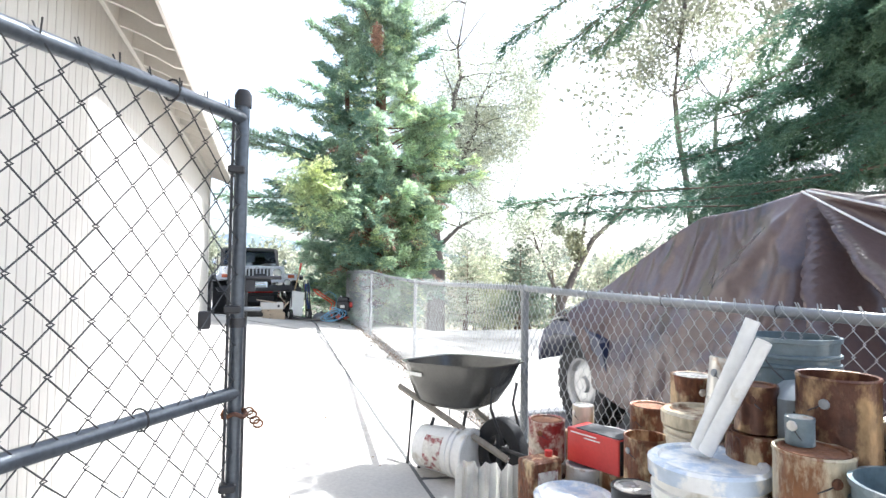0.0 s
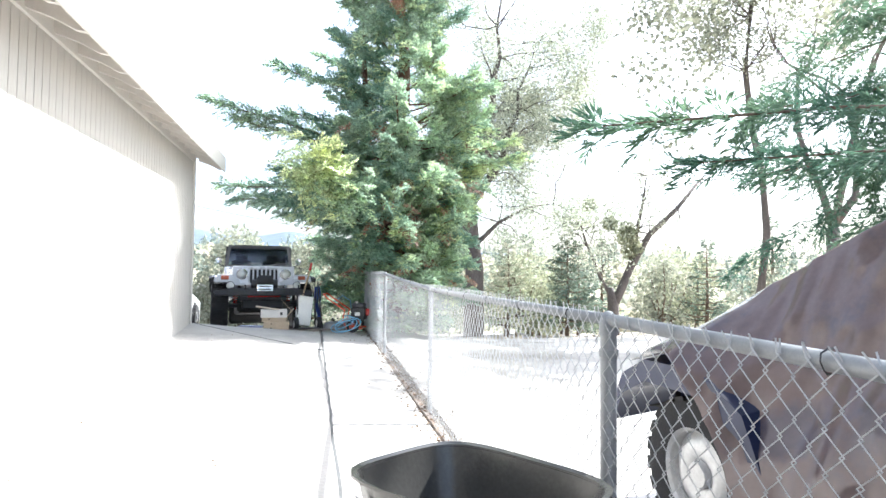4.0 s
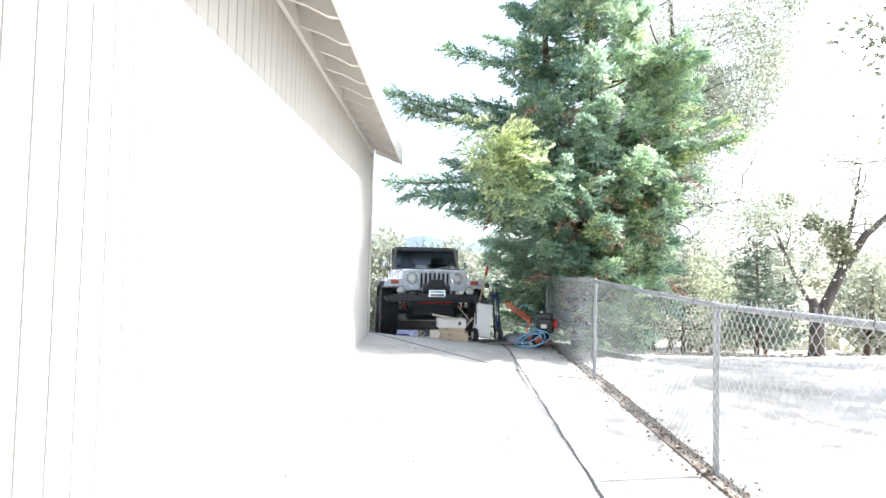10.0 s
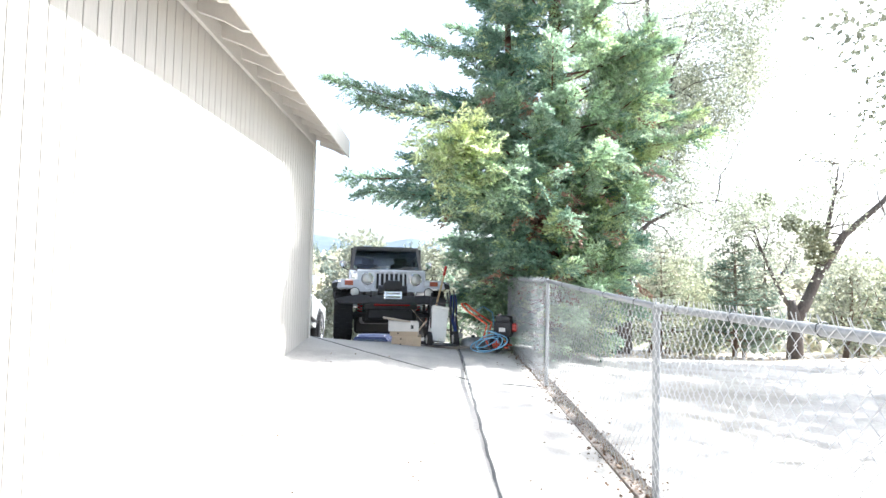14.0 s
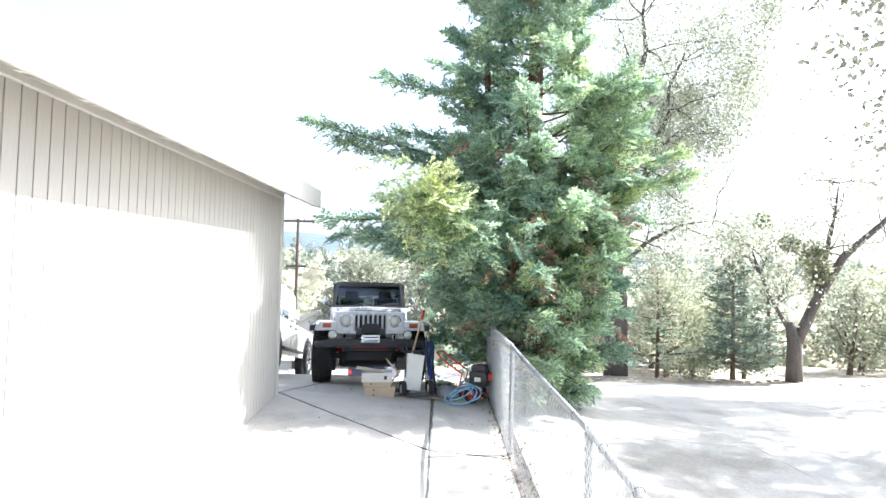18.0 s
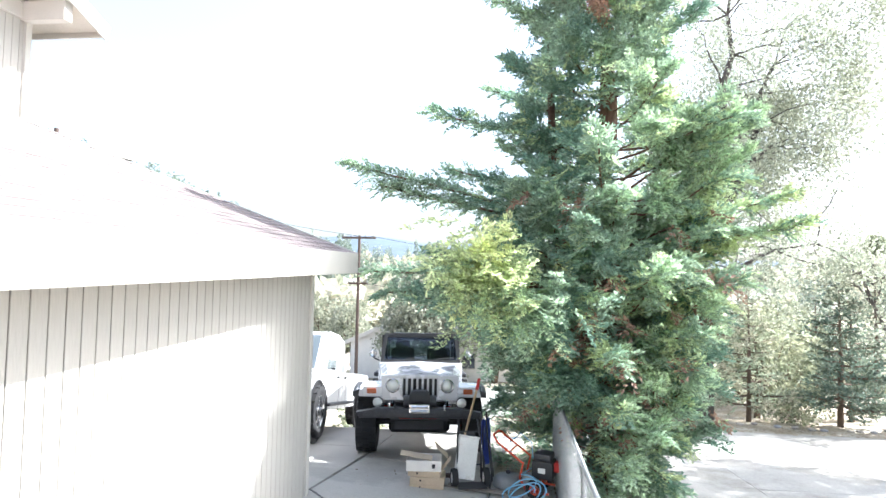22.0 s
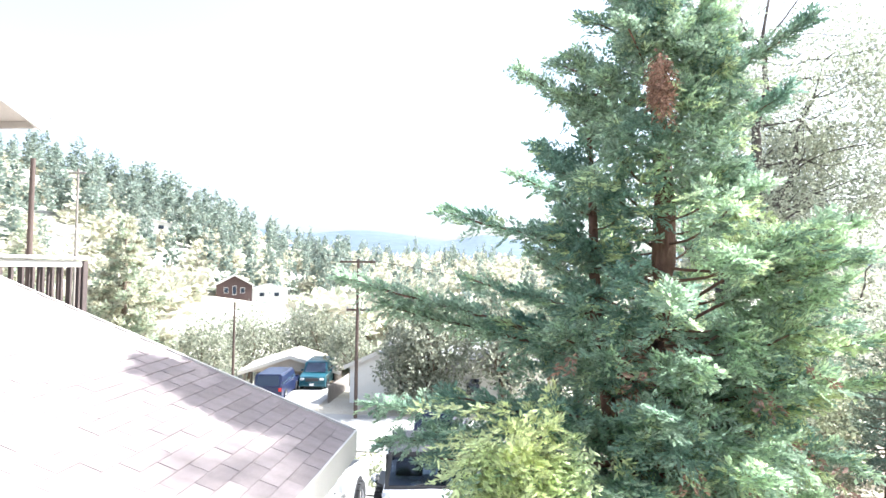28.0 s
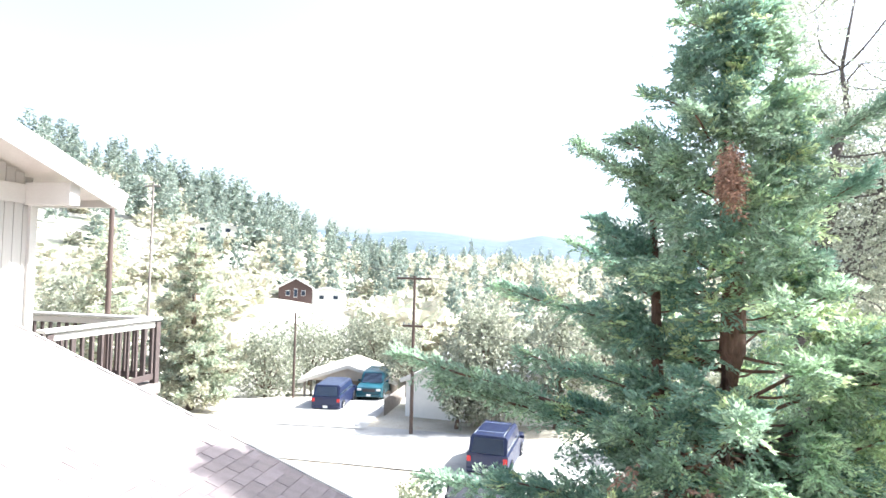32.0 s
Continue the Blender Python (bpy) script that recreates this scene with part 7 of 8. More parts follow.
def clump_tree(name, label, pos, height, radius, mat, count, leaf, seed, lift=0.25, lobes=9, category="tree", group="", bark=None):
    """A rounded tree or bush: a trunk, limbs to several lobes and leaves thick on each lobe's shell."""
    rng = np.random.default_rng(seed)
    z = ground_height(*pos) if len(pos) == 2 else pos[2]
    tree = thing(name, pose(pos[0], pos[1], z), label, category, group)
    bm, lv = BM(), Leaves(seed)
    fork = (0.03 * height, 0, height * lift)
    tube(bm, [(0, 0, -0.3), (0.02 * height, 0.01, height * lift * 0.5), fork], [0.03 * height, 0.025 * height, 0.02 * height], 8)
    for k in range(lobes):
        a = k * 2.4 + rng.normal(0, 0.3)
        f = (k + 0.5) / lobes
        rad = radius * math.sqrt(max(0.05, 1 - (2 * f - 0.85) ** 2)) * rng.uniform(0.35, 0.75)
        c = np.array([rad * math.cos(a), rad * math.sin(a), height * (lift + (0.9 - lift) * f)])
        tube(bm, [fork, tuple((np.array(fork) + c) / 2 + rng.normal(0, 0.05 * radius, 3)), tuple(c)], [0.013 * height, 0.009 * height, 0.004 * height], 5)
        m = count // lobes
        v = rng.normal(size=(m, 3))
        v /= np.linalg.norm(v, axis=1, keepdims=True)
        lr = radius * rng.uniform(0.38, 0.62)
        pts = c + v * [lr, lr, lr * 0.8] * rng.uniform(0.45, 1.12, (m, 1))
        ln = leaf * rng.uniform(0.6, 1.4, m)
        lv.add(pts, v * 0.6 + rng.normal(0, 0.7, (m, 3)), ln, ln * rng.uniform(0.28, 0.42, m))
    part("trunk", bm, bark or BARK, tree, smooth=True)
    part("crown", lv.mesh(), mat, tree)
    return tree


def pine_tree(name, label, pos, height, radius, mat, leaf, dens, seed, clear=0.12, category="tree", group=""):
    rng = np.random.default_rng(seed)
    z = ground_height(*pos) if len(pos) == 2 else pos[2]
    tree = thing(name, pose(pos[0], pos[1], z), label, category, group)
    part("trunk", tube(BM(), [(0, 0, -0.3), (0.03, 0, height * 0.5), (0, 0, height * 0.98)], [0.022 * height, 0.014 * height, 0.004], 8), BARK, tree, smooth=True)
    lv, wood = Leaves(seed), BM()
    n = int(26 + height * 3)
    for k in range(n):
        f = (k + rng.random()) / n
        zz = height * (clear + (1 - clear) * f)
        R = radius * (1 - f) ** 0.8 * rng.uniform(0.6, 1.12) + 0.12
        a = k * 2.4 + rng.normal(0, 0.2)
        line = limb_line((0, 0, zz), (R * math.cos(a), R * math.sin(a), zz + 0.12 * R), 0.06 * R, 4)
        tube(wood, [tuple(p) for p in line], [0.02 * R + 0.006] * 3 + [0.004], 4)
        fan_limb(lv, rng, line, leaf, dens, spread=0.36, flat=0.6)
    part("branchwork", wood, BARK, tree, kind="stuff")
    part("crown", lv.mesh(), mat, tree)
    return tree


# the tall pale oak behind the lot and its neighbours
def tall_oak():
    rng = np.random.default_rng(21)
    ox, oy = 7.9, 11.5
    z0 = ground_height(ox, oy)
    tree = thing("oak_tree", pose(ox, oy, z0), "tall sparse oak with dark crooked limbs and small grey-green leaves", "tree")
    bm, tips = BM(), []
    stem = [(0, 0, -0.3), (0.0, 0, 2.6), (-0.25, 0, 4.6), (-0.2, 0.1, 5.6), (0.45, 0.1, 7.0), (0.42, 0.1, 7.9), (0.72, 0.1, 8.8), (0.66, 0, 9.9), (0.95, 0, 10.9), (0.85, 0.1, 12.2), (1.15, 0, 14.2)]
    fork = [(-0.22, 0, 5.0), (0.6, 0.3, 6.1), (1.2, 0.3, 6.9), (1.35, 0.3, 7.8), (1.75, 0.2, 8.7), (1.85, 0.3, 9.8), (2.3, 0.3, 10.7), (2.6, 0.3, 11.8)]
    low = [(-0.1, 0, 3.4), (0.9, -0.2, 4.4), (2.0, -0.2, 5.0), (3.1, -0.3, 5.2)]
    for line, r in ((stem, 0.40), (fork, 0.19), (low, 0.10)):
        tube(bm, line, [r * (1 - 0.93 * k / len(line)) ** 1.45 for k in range(len(line))], 9)
        for k in range(3 if r > 0.2 else 1, len(line)):
            for j in range(3):
                d = rng.normal(0, 1, 3) + [0.35, 0, 0.25]
                d[2] = abs(d[2]) * 0.5
                grow(rng, bm, tips, line[k], d / np.linalg.norm(d), rng.uniform(1.2, 2.0), max(0.025, r * 0.15 * (1 - 0.6 * k / len(line))), 3, 0.12, 0.26)
    part("trunk", bm, DARK_BARK, tree, smooth=True)
    lv = Leaves(22)
    for p, d, l in tips:
        m = int(rng.integers(10, 24))
        ln = 0.086 * rng.uniform(0.6, 1.3, m)
        lv.add(p + rng.normal(0, 0.32, (m, 3)), rng.normal(0, 1, (m, 3)) + [0, 0, -0.3], ln, ln * rng.uniform(0.28, 0.42, m))
    part("crown", lv.mesh(), OAK_DARK, tree)


DARK_BARK = material("dark_oak_bark", (0.115, 0.098, 0.09), 0.95, vary=0.4, scale=8, fine=40, bump=0.8, stretch=(1, 1, 0.25))
tall_oak()


def slender_oak():
    """A very tall thin tree beyond the lot, leafy in its upper half."""
    rng = np.random.default_rng(23)
    ox, oy = 16.7, 7.1
    tree = thing("oak_tree", pose(ox, oy, ground_height(ox, oy)), "tall slender oak with sparse pale leaves beyond the lot", "tree")
    bm, tips = BM(), []
    stem = [(0.25 * math.sin(k * 0.9), 0.2 * math.cos(k * 1.3), -0.3 + 1.9 * k) for k in range(13)]
    tube(bm, stem, [0.15 * (1 - 0.07 * k) for k in range(13)], 8)
    for k in range(3, 13):
        for j in range(7 if k > 4 else 2):
            d = rng.normal(0, 1, 3)
            d[2] = abs(d[2]) * 0.6
            grow(rng, bm, tips, stem[k], d / np.linalg.norm(d), rng.uniform(0.6, 1.0) if k > 9 else rng.uniform(0.8, 1.4), 0.035, 2, 0.15, 0.26)
    part("trunk", bm, DARK_BARK, tree, smooth=True)
    lv = Leaves(24)
    for p, d, l in tips:
        m = int(rng.integers(4, 12))
        ln = 0.11 * rng.uniform(0.6, 1.3, m)
        lv.add(p + rng.normal(0, 0.25, (m, 3)), rng.normal(0, 1, (m, 3)) + [0, 0, -0.3], ln, ln * rng.uniform(0.28, 0.42, m))
    part("crown", lv.mesh(), OAK, tree)


slender_oak()
broadleaf("oak_tree", "spreading sparse oak beyond the lot", (17.0, 4.5), [(0.1, 0.0, 1), (-0.5, 0.2, 0.9), (0.4, -0.4, 0.9)], 5, 14.5, OAK, 0.17, 12, 0.19, 26, spread=0.45, up=0.25, bark=DARK_BARK)
clump_tree("bush", "pale green leafy bush at the edge of the lot", (6.6, 13.5), 4.4, 1.7, SHRUB, 2600, 0.16, 31)
clump_tree("bush", "pale green leafy bush at the edge of the lot", (10.6, 14.2), 3.9, 1.5, SHRUB, 2600, 0.15, 32)
clump_tree("bush", "low grey-green brush on the lot's far edge", (12.4, 16.0), 3.0, 1.7, SHRUB, 1800, 0.16, 33)
pine_tree("pine_tree", "young bushy pine at the edge of the lot", (13.6, 14.2), 4.4, 1.6, PINE, 0.16, 0.75, 34, 0.1)
pine_tree("pine_tree", "young pine behind the lot", (11.9, 19.0), 5.6, 1.7, PINE, 0.17, 0.7, 35, 0.1)
pine_tree("pine_tree", "young pine behind the lot", (16.0, 21.0), 5.0, 1.6, PINE, 0.17, 0.7, 36, 0.1)
pine_tree("pine_tree", "slender pine beyond the lot", (5.3, 17.5), 5.2, 1.5, PINE, 0.16, 0.7, 37, 0.1)


def leaning_tree():
    """A half-bare tree at the lot's edge: a stump-like fork, one thick limb leaning out, mistletoe in it."""
    rng = np.random.default_rng(41)
    ox, oy = 13.4, 10.9
    tree = thing("leaning_tree", pose(ox, oy, ground_height(ox, oy) + 0.02), "leaning half-bare tree with a broken stump fork beside the lot", "tree")
    bm, tips = BM(), []
    limbs = [([(0, 0, -0.3), (0.02, 0, 0.6), (0.03, 0, 1.2), (-0.06, 0, 1.55), (-0.11, 0, 1.85)], [0.27, 0.23, 0.22, 0.16, 0.13], 0),
             ([(0.05, 0, 1.15), (0.4, 0, 1.8), (0.72, 0, 2.5), (1.72, 0.1, 4.0), (3.0, 0.1, 5.1), (4.2, 0.2, 6.4)], [0.19, 0.17, 0.15, 0.12, 0.09, 0.05], 3),
             ([(0.72, 0, 2.5), (0.9, 0.1, 3.1), (1.12, 0, 4.15), (1.36, 0, 5.3), (1.6, 0.1, 6.4)], [0.11, 0.09, 0.07, 0.05, 0.02], 2),
             ([(-0.08, 0, 1.5), (-0.5, 0.1, 2.3), (-1.06, 0, 3.4), (-1.37, 0, 4.3)], [0.07, 0.06, 0.04, 0.015], 1)]
    for line, rad, first in limbs:
        tube(bm, line, rad, 9)
        for k in range(max(1, first), len(line)) if first else ():
            for j in range(3):
                d = rng.normal(0, 1, 3) + [0.1, 0, 0.6]
                grow(rng, bm, tips, line[k], d / np.linalg.norm(d), rng.uniform(0.5, 0.9), 0.03, 2, 0.15, 0.26)
    part("trunk", bm, DARK_BARK, tree, smooth=True)
    lv = Leaves(42)
    for p, d, l in tips:
        m = int(rng.integers(0, 4))
        if m:
            ln = 0.11 * rng.uniform(0.6, 1.3, m)
            lv.add(p + rng.normal(0, 0.15, (m, 3)), rng.normal(0, 1, (m, 3)), ln, ln * 0.35)
    part("crown", lv.mesh(), OAK, tree)


leaning_tree()
pine_tree("pine_tree", "young bushy dark pine at the lot's far edge", (11.6, 11.2), 4.1, 1.35, PINE, 0.13, 1.7, 44, 0.08)
pine_tree("pine_tree", "young pale pine at the lot's far edge", (9.3, 11.6), 3.6, 1.2, PINE_PALE, 0.13, 1.5, 45, 0.1)
clump_tree("bush", "low yellowish brush behind the lot's stones", (10.4, 11.5), 0.9, 0.9, SHRUB, 1200, 0.09, 46, 0.1)
for k, p in enumerate(((14.05, 10.9, 3.0), (14.3, 11.0, 2.4), (13.3, 10.9, 3.4), (12.4, 10.9, 4.1))):
    lv = Leaves(60 + k)
    rng = np.random.default_rng(60 + k)
    v = rng.normal(size=(700, 3))
    v /= np.linalg.norm(v, axis=1, keepdims=True)
    ln = 0.12 * rng.uniform(0.6, 1.4, 700)
    lv.add(np.array(p) + v * (0.42, 0.34, 0.22, 0.2)[k] * rng.uniform(0.3, 1.1, (700, 1)), v + rng.normal(0, 0.5, (700, 3)), ln, ln * 0.35)
    single("mistletoe", lv.mesh(), SHRUB, "round dark clump of mistletoe hanging in bare limbs", "plant", group="mistletoe clumps")
for k in range(16):
    rng = np.random.default_rng(700 + k)
    x, y = 5.0 + 1.55 * k + rng.uniform(-0.6, 0.6), 18.5 + rng.uniform(-1.5, 7.0)
    if k % 3 == 0:
        pine_tree("pine_tree", "pine among the trees below the lot", (x, y), rng.uniform(4.5, 7.0), rng.uniform(1.4, 2.0), PINE, 0.2, 0.5, 800 + k, 0.1, group="trees below the lot")
    else:
        clump_tree("bush", "pale brush below the lot", (x, y), rng.uniform(2.6, 5.2), rng.uniform(1.5, 2.4), SHRUB if k % 2 else OAK, 1500, 0.2, 800 + k, 0.15, group="trees below the lot")
# valley trees on either side of the street
pine_tree("pine_tree", "full long-needled pine beside the deck", (-21.6, 27.8), 11.6, 3.5, PINE_PALE, 0.30, 2.3, 51, 0.06)
pine_tree("pine_tree", "long-needled pine beyond the deck", (-29.0, 28.5), 11.5, 3.2, PINE_PALE, 0.36, 0.9, 52, 0.08)
pine_tree("pine_tree", "small pine beyond the deck", (-24.5, 29.5), 8.5, 2.4, PINE, 0.32, 0.5, 53, 0.08)
clump_tree("tree", "large round-crowned tree beside the street", (-2.7, 28.9), 7.6, 2.7, OAK, 7000, 0.24, 54, 0.1, 18)
clump_tree("tree", "large pale round-crowned tree behind the carport", (-21.0, 44.0), 5.6, 4.2, OAK, 6000, 0.24, 55, 0.2, 14)
clump_tree("tree", "large pale round-crowned tree behind the carport", (-16.6, 47.5), 6.2, 4.2, OAK, 6000, 0.24, 56, 0.2, 14)
clump_tree("tree", "broad pale tree beside the carport", (-21.8, 37.5), 5.4, 3.2, OAK, 3600, 0.26, 57, 0.15, 12)
clump_tree("tree", "leafy tree beside the utility pole", (-10.0, 38.2), 5.4, 1.9, OAK, 3000, 0.22, 58, 0.25, 10)
clump_tree("tree", "small leafy tree in front of the white house", (-4.2, 28.0), 4.6, 1.6, OAK, 2400, 0.22, 65, 0.2, 10)
clump_tree("tree", "leafy tree down the street", (1.5, 30.0), 7.5, 2.8, OAK, 3600, 0.26, 59, 0.25, 12)
clump_tree("tree", "leafy tree down the street", (5.0, 34.0), 7.5, 3.0, OAK, 3600, 0.26, 62, 0.25, 12)
clump_tree("tree", "pale tree behind the deck", (-34.5, 31.0), 9.0, 4.5, OAK, 4200, 0.34, 63, 0.15, 14)
clump_tree("shrub", "bright green shrub beside the drive", (-3.0, 14.2), 0.75, 1.15, SHRUB, 900, 0.14, 64, 0.1, 8, "plant")


# ---- woods on the hills ----
def scatter_mesh(protos, places):
    vs, fs, base = [], [], 0
    for (v, f), (x, y, z, s, h, a) in zip(protos, places):
        c, n = math.cos(a), math.sin(a)
        w = np.stack([x + s * (c * v[:, 0] - n * v[:, 1]), y + s * (n * v[:, 0] + c * v[:, 1]), z + h * v[:, 2]], axis=1)
        vs.append(w)
        fs.append(f + base)
        base += len(v)
    return np.concatenate(vs).tolist(), np.concatenate(fs).tolist()


def pine_proto(seed):
    """A far pine, one unit high: ragged tufts of needles about a stem."""
    rng = np.random.default_rng(seed)
    lv = Leaves(seed)
    base, wide = rng.uniform(0.08, 0.22), rng.uniform(0.11, 0.17)
    for k in range(13):
        t = k / 13
        for j in range(5 if k < 10 else 3):
            a = j * 1.26 + k * 0.9 + rng.normal(0, 0.4)
            r = (wide * (1 - t) ** 0.85 + 0.006) * rng.uniform(0.35, 1.2)
            c = np.array([r * math.cos(a), r * math.sin(a), base + (0.97 - base) * t - 0.1 * r + rng.normal(0, 0.012)])
            ln = (0.085 - 0.035 * t) * rng.uniform(0.6, 1.3, 5)
            lv.add(c * [0.8, 0.8, 1] + rng.normal(0, 0.012, (5, 3)), rng.normal(0, 0.6, (5, 3)) + [math.cos(a), math.sin(a), 0.15], ln, ln * 0.33)
    v, f = lv.mesh()
    b = len(v)
    v += [(-0.012, 0, -0.05), (0.012, 0, -0.05), (0.006, 0, 0.9), (-0.006, 0, 0.9)]
    f.append((b, b + 1, b + 2, b + 3))
    return np.array(v, float), np.array(f)


def shrub_proto(seed, n=150):
    rng = np.random.default_rng(seed)
    lv = Leaves(seed)
    for k in range(5):
        c = np.array([rng.uniform(-0.3, 0.3), rng.uniform(-0.3, 0.3), rng.uniform(0.25, 0.75)])
        v = rng.normal(size=(n // 5, 3))
        v /= np.linalg.norm(v, axis=1, keepdims=True)
        ln = 0.20 * rng.uniform(0.6, 1.4, len(v))
        lv.add(c + v * [0.3, 0.3, 0.25] * rng.uniform(0.6, 1.1, (len(v), 1)), v * 0.5 + rng.normal(0, 0.7, v.shape), ln, ln * 0.42)
    a, b = lv.mesh()
    return np.array(a), np.array(b)


PP = [pine_proto(k) for k in range(6)]
SP = [shrub_proto(100 + k) for k in range(6)]


def woods(name, label, protos, count, pick, mat, seed):
    rng = np.random.default_rng(seed)
    chosen, places = [], []
    while len(places) < count:
        a, r, s, h = pick(rng)
        x, y = EYE_X - r * math.sin(radians(a)), EYE_Y + r * math.cos(radians(a))
        if abs(a - 26.5) < 4.8 and r < 126:
            continue
        chosen.append(protos[rng.integers(len(protos))])
        places.append((x, y, ground_height(x, y) - 0.2, s, h, rng.uniform(0, 6.28)))
    ob = part(name, scatter_mesh(chosen, places), mat, None)
    tagged(ob, label, "woods", kind="stuff")


def pick_ridge(rng):
    a = rng.uniform(16, 62)
    h = rng.uniform(9, 21) * min(1.0, 0.5 + 0.5 * (a - 16) / 16)
    return a, 312 - 140 * rng.random() ** 1.5, h * rng.uniform(1.0, 1.45), h


def pick_slope_pine(rng):
    h = rng.uniform(10, 18)
    return rng.uniform(14, 60), rng.uniform(120, 240), h * rng.uniform(0.9, 1.3), h


def pick_slope_brush(rng):
    h = rng.uniform(3, 6.5)
    return rng.uniform(10, 60), rng.uniform(62, 290) ** 1.0, h * rng.uniform(1.0, 1.7), h


def pick_valley(rng):
    h = rng.uniform(4, 9)
    return rng.uniform(-50, 18), rng.uniform(55, 330), h * rng.uniform(0.9, 1.4), h


def pick_valley_pine(rng):
    h = rng.uniform(8, 15)
    return rng.uniform(-50, 20), rng.uniform(90, 650), h, h


woods("ridge_woods", "dark pine woods along the ridge of the hill", PP, 270, pick_ridge, HAZED_PINE, 1)
woods("slope_pines", "scattered pines on the hillside", PP, 55, pick_slope_pine, HAZED_PINE, 2)
woods("slope_brush", "pale dry brush covering the hillside", SP, 330, pick_slope_brush, HAZED_SHRUB, 3)
woods("valley_brush", "pale trees filling the valley", SP, 430, pick_valley, HAZED_SHRUB, 4)
woods("valley_pines", "pines rising from the valley", PP, 420, pick_valley_pine, HAZED_PINE, 5)

litter()


# ---- street, houses and poles below ----
def road_strip(name, label, line, half, mat, lift, cat):
    bm = BM()
    prev = None
    for i, (x, y) in enumerate(line):
        a = Vector(line[max(i - 1, 0)])
        b = Vector(line[min(i + 1, len(line) - 1)])
        d = (b - a).normalized()
        row = []
        for k in range(9):
            o = half * (k / 4 - 1)
            px, py = x - d.y * o, y + d.x * o
            row.append(bm.verts.new((px, py, ground_height(px, py) + lift)))
        if prev:
            for k in range(8):
                bm.faces.new((prev[k], prev[k + 1], row[k + 1], row[k]))
        prev = row
    bmesh.ops.recalc_face_normals(bm, faces=bm.faces)
    ob = part(name, bm, mat, None, smooth=True)
    tagged(ob, label, cat, kind="structure")


STREET = material("sun_bleached_asphalt", (0.33, 0.32, 0.30), 0.9, vary=0.15, scale=0.6, fine=25, bump=0.15, second=(0.26, 0.25, 0.24), amount=0.3, patch=0.5)
road_strip("road", "sun-bleached street crossing below the house", [(-40 + 2.0 * k, 22.0 + 0.35 * (k - 18) * 0.3 + 1.6 * math.sin(k * 0.12)) for k in range(28)], 3.4, STREET, 0.05, "road")
road_strip("drive_apron", "pale concrete apron running down to the street", [(-1.0, 12.0 + k) for k in range(9)], 2.6, CONCRETE, 0.07, "driveway")
road_strip("carport_drive", "dark driveway in front of the carport", [(-12.0 - 0.11 * k, 25.6 + k) for k in range(14)], 3.0, STREET, 0.10, "driveway")

WHITE_WALL = material("white_stucco", (0.72, 0.70, 0.66), 0.85, vary=0.06, scale=3, fine=40, bump=0.15)
BROWN_WALL = material("brown_cabin_wall", (0.075, 0.046, 0.042), 0.8, vary=0.2, scale=3, bump=0.1, stretch=(1, 1, 0.2))
GREY_ROOF = material("grey_roof", (0.36, 0.35, 0.35), 0.9, vary=0.15, scale=2, fine=30, bump=0.2)
TAN_ROOF = material("tan_roof", (0.42, 0.37, 0.32), 0.9, vary=0.15, scale=2, fine=30, bump=0.2)


def dwelling(name, label, x, y, rz, W, D, H, rise, wall, roof_mat, wins, over=0.5, open_front=False, chimney=None, z=None, doors=0):
    """A gabled house: walls, roof leaves, windows with frames. Its gable faces -y before it is turned."""
    z = ground_height(x, y) if z is None else z
    h = thing(name, pose(x, y, z, 0, 0, rz), label, "house" if not open_front else "carport")
    if open_front:
        for sx in (-1, 1):
            for sy in (-1, 0, 1):
                part("post", box(BM(), (sx * (W / 2 - 0.1), sy * (D / 2 - 0.1), H / 2 - 0.3), (0.16, 0.16, H + 0.6), 0.01), wall, h)
        part("rear_wall", box(BM(), (0, D / 2, H / 2 - 0.3), (W, 0.12, H + 0.6)), wall, h)
        bm = BM()
        prism(bm, [(-W / 2, H), (W / 2, H), (0, H + rise)], -D / 2, -D / 2 + 0.1)
        part("gable", bm, TAN_ROOF, h)
    else:
        bm = BM()
        prism(bm, [(-W / 2, -1.5), (W / 2, -1.5), (W / 2, H), (0, H + rise), (-W / 2, H)], -D / 2, D / 2)
        part("wall", bm, wall, h)
    sl = math.atan2(rise, W / 2)
    Lr = math.hypot(rise, W / 2) + over
    for s in (-1, 1):
        part("roof", box(BM(), (s * Lr / 2, 0, 0.06), (Lr, D + 2 * over, 0.14), 0.02, m=Matrix.Translation((0, 0, H + rise)) @ Matrix.Rotation(s * sl, 4, "Y")), roof_mat, h)
        part("barge_board", box(BM(), (s * Lr / 2, -D / 2 - over - 0.02, 0.0), (Lr, 0.05, 0.24), m=Matrix.Translation((0, 0, H + rise)) @ Matrix.Rotation(s * sl, 4, "Y")), TRIM, h)
    for wx, wz, ww, wh in wins:
        wn = part("window", box(BM(), (wx, -D / 2 - 0.02, wz), (ww, 0.06, wh), 0.005), TRIM, h)
        part("pane", box(BM(), (wx, -D / 2 - 0.055, wz), (ww * 0.86, 0.02, wh * 0.86)), CAR_GLASS, wn)
    if chimney:
        part("chimney", box(BM(), (chimney[0], chimney[1], H + rise * 0.8), (0.8, 0.6, chimney[2]), 0.02), wall, h)
    return h


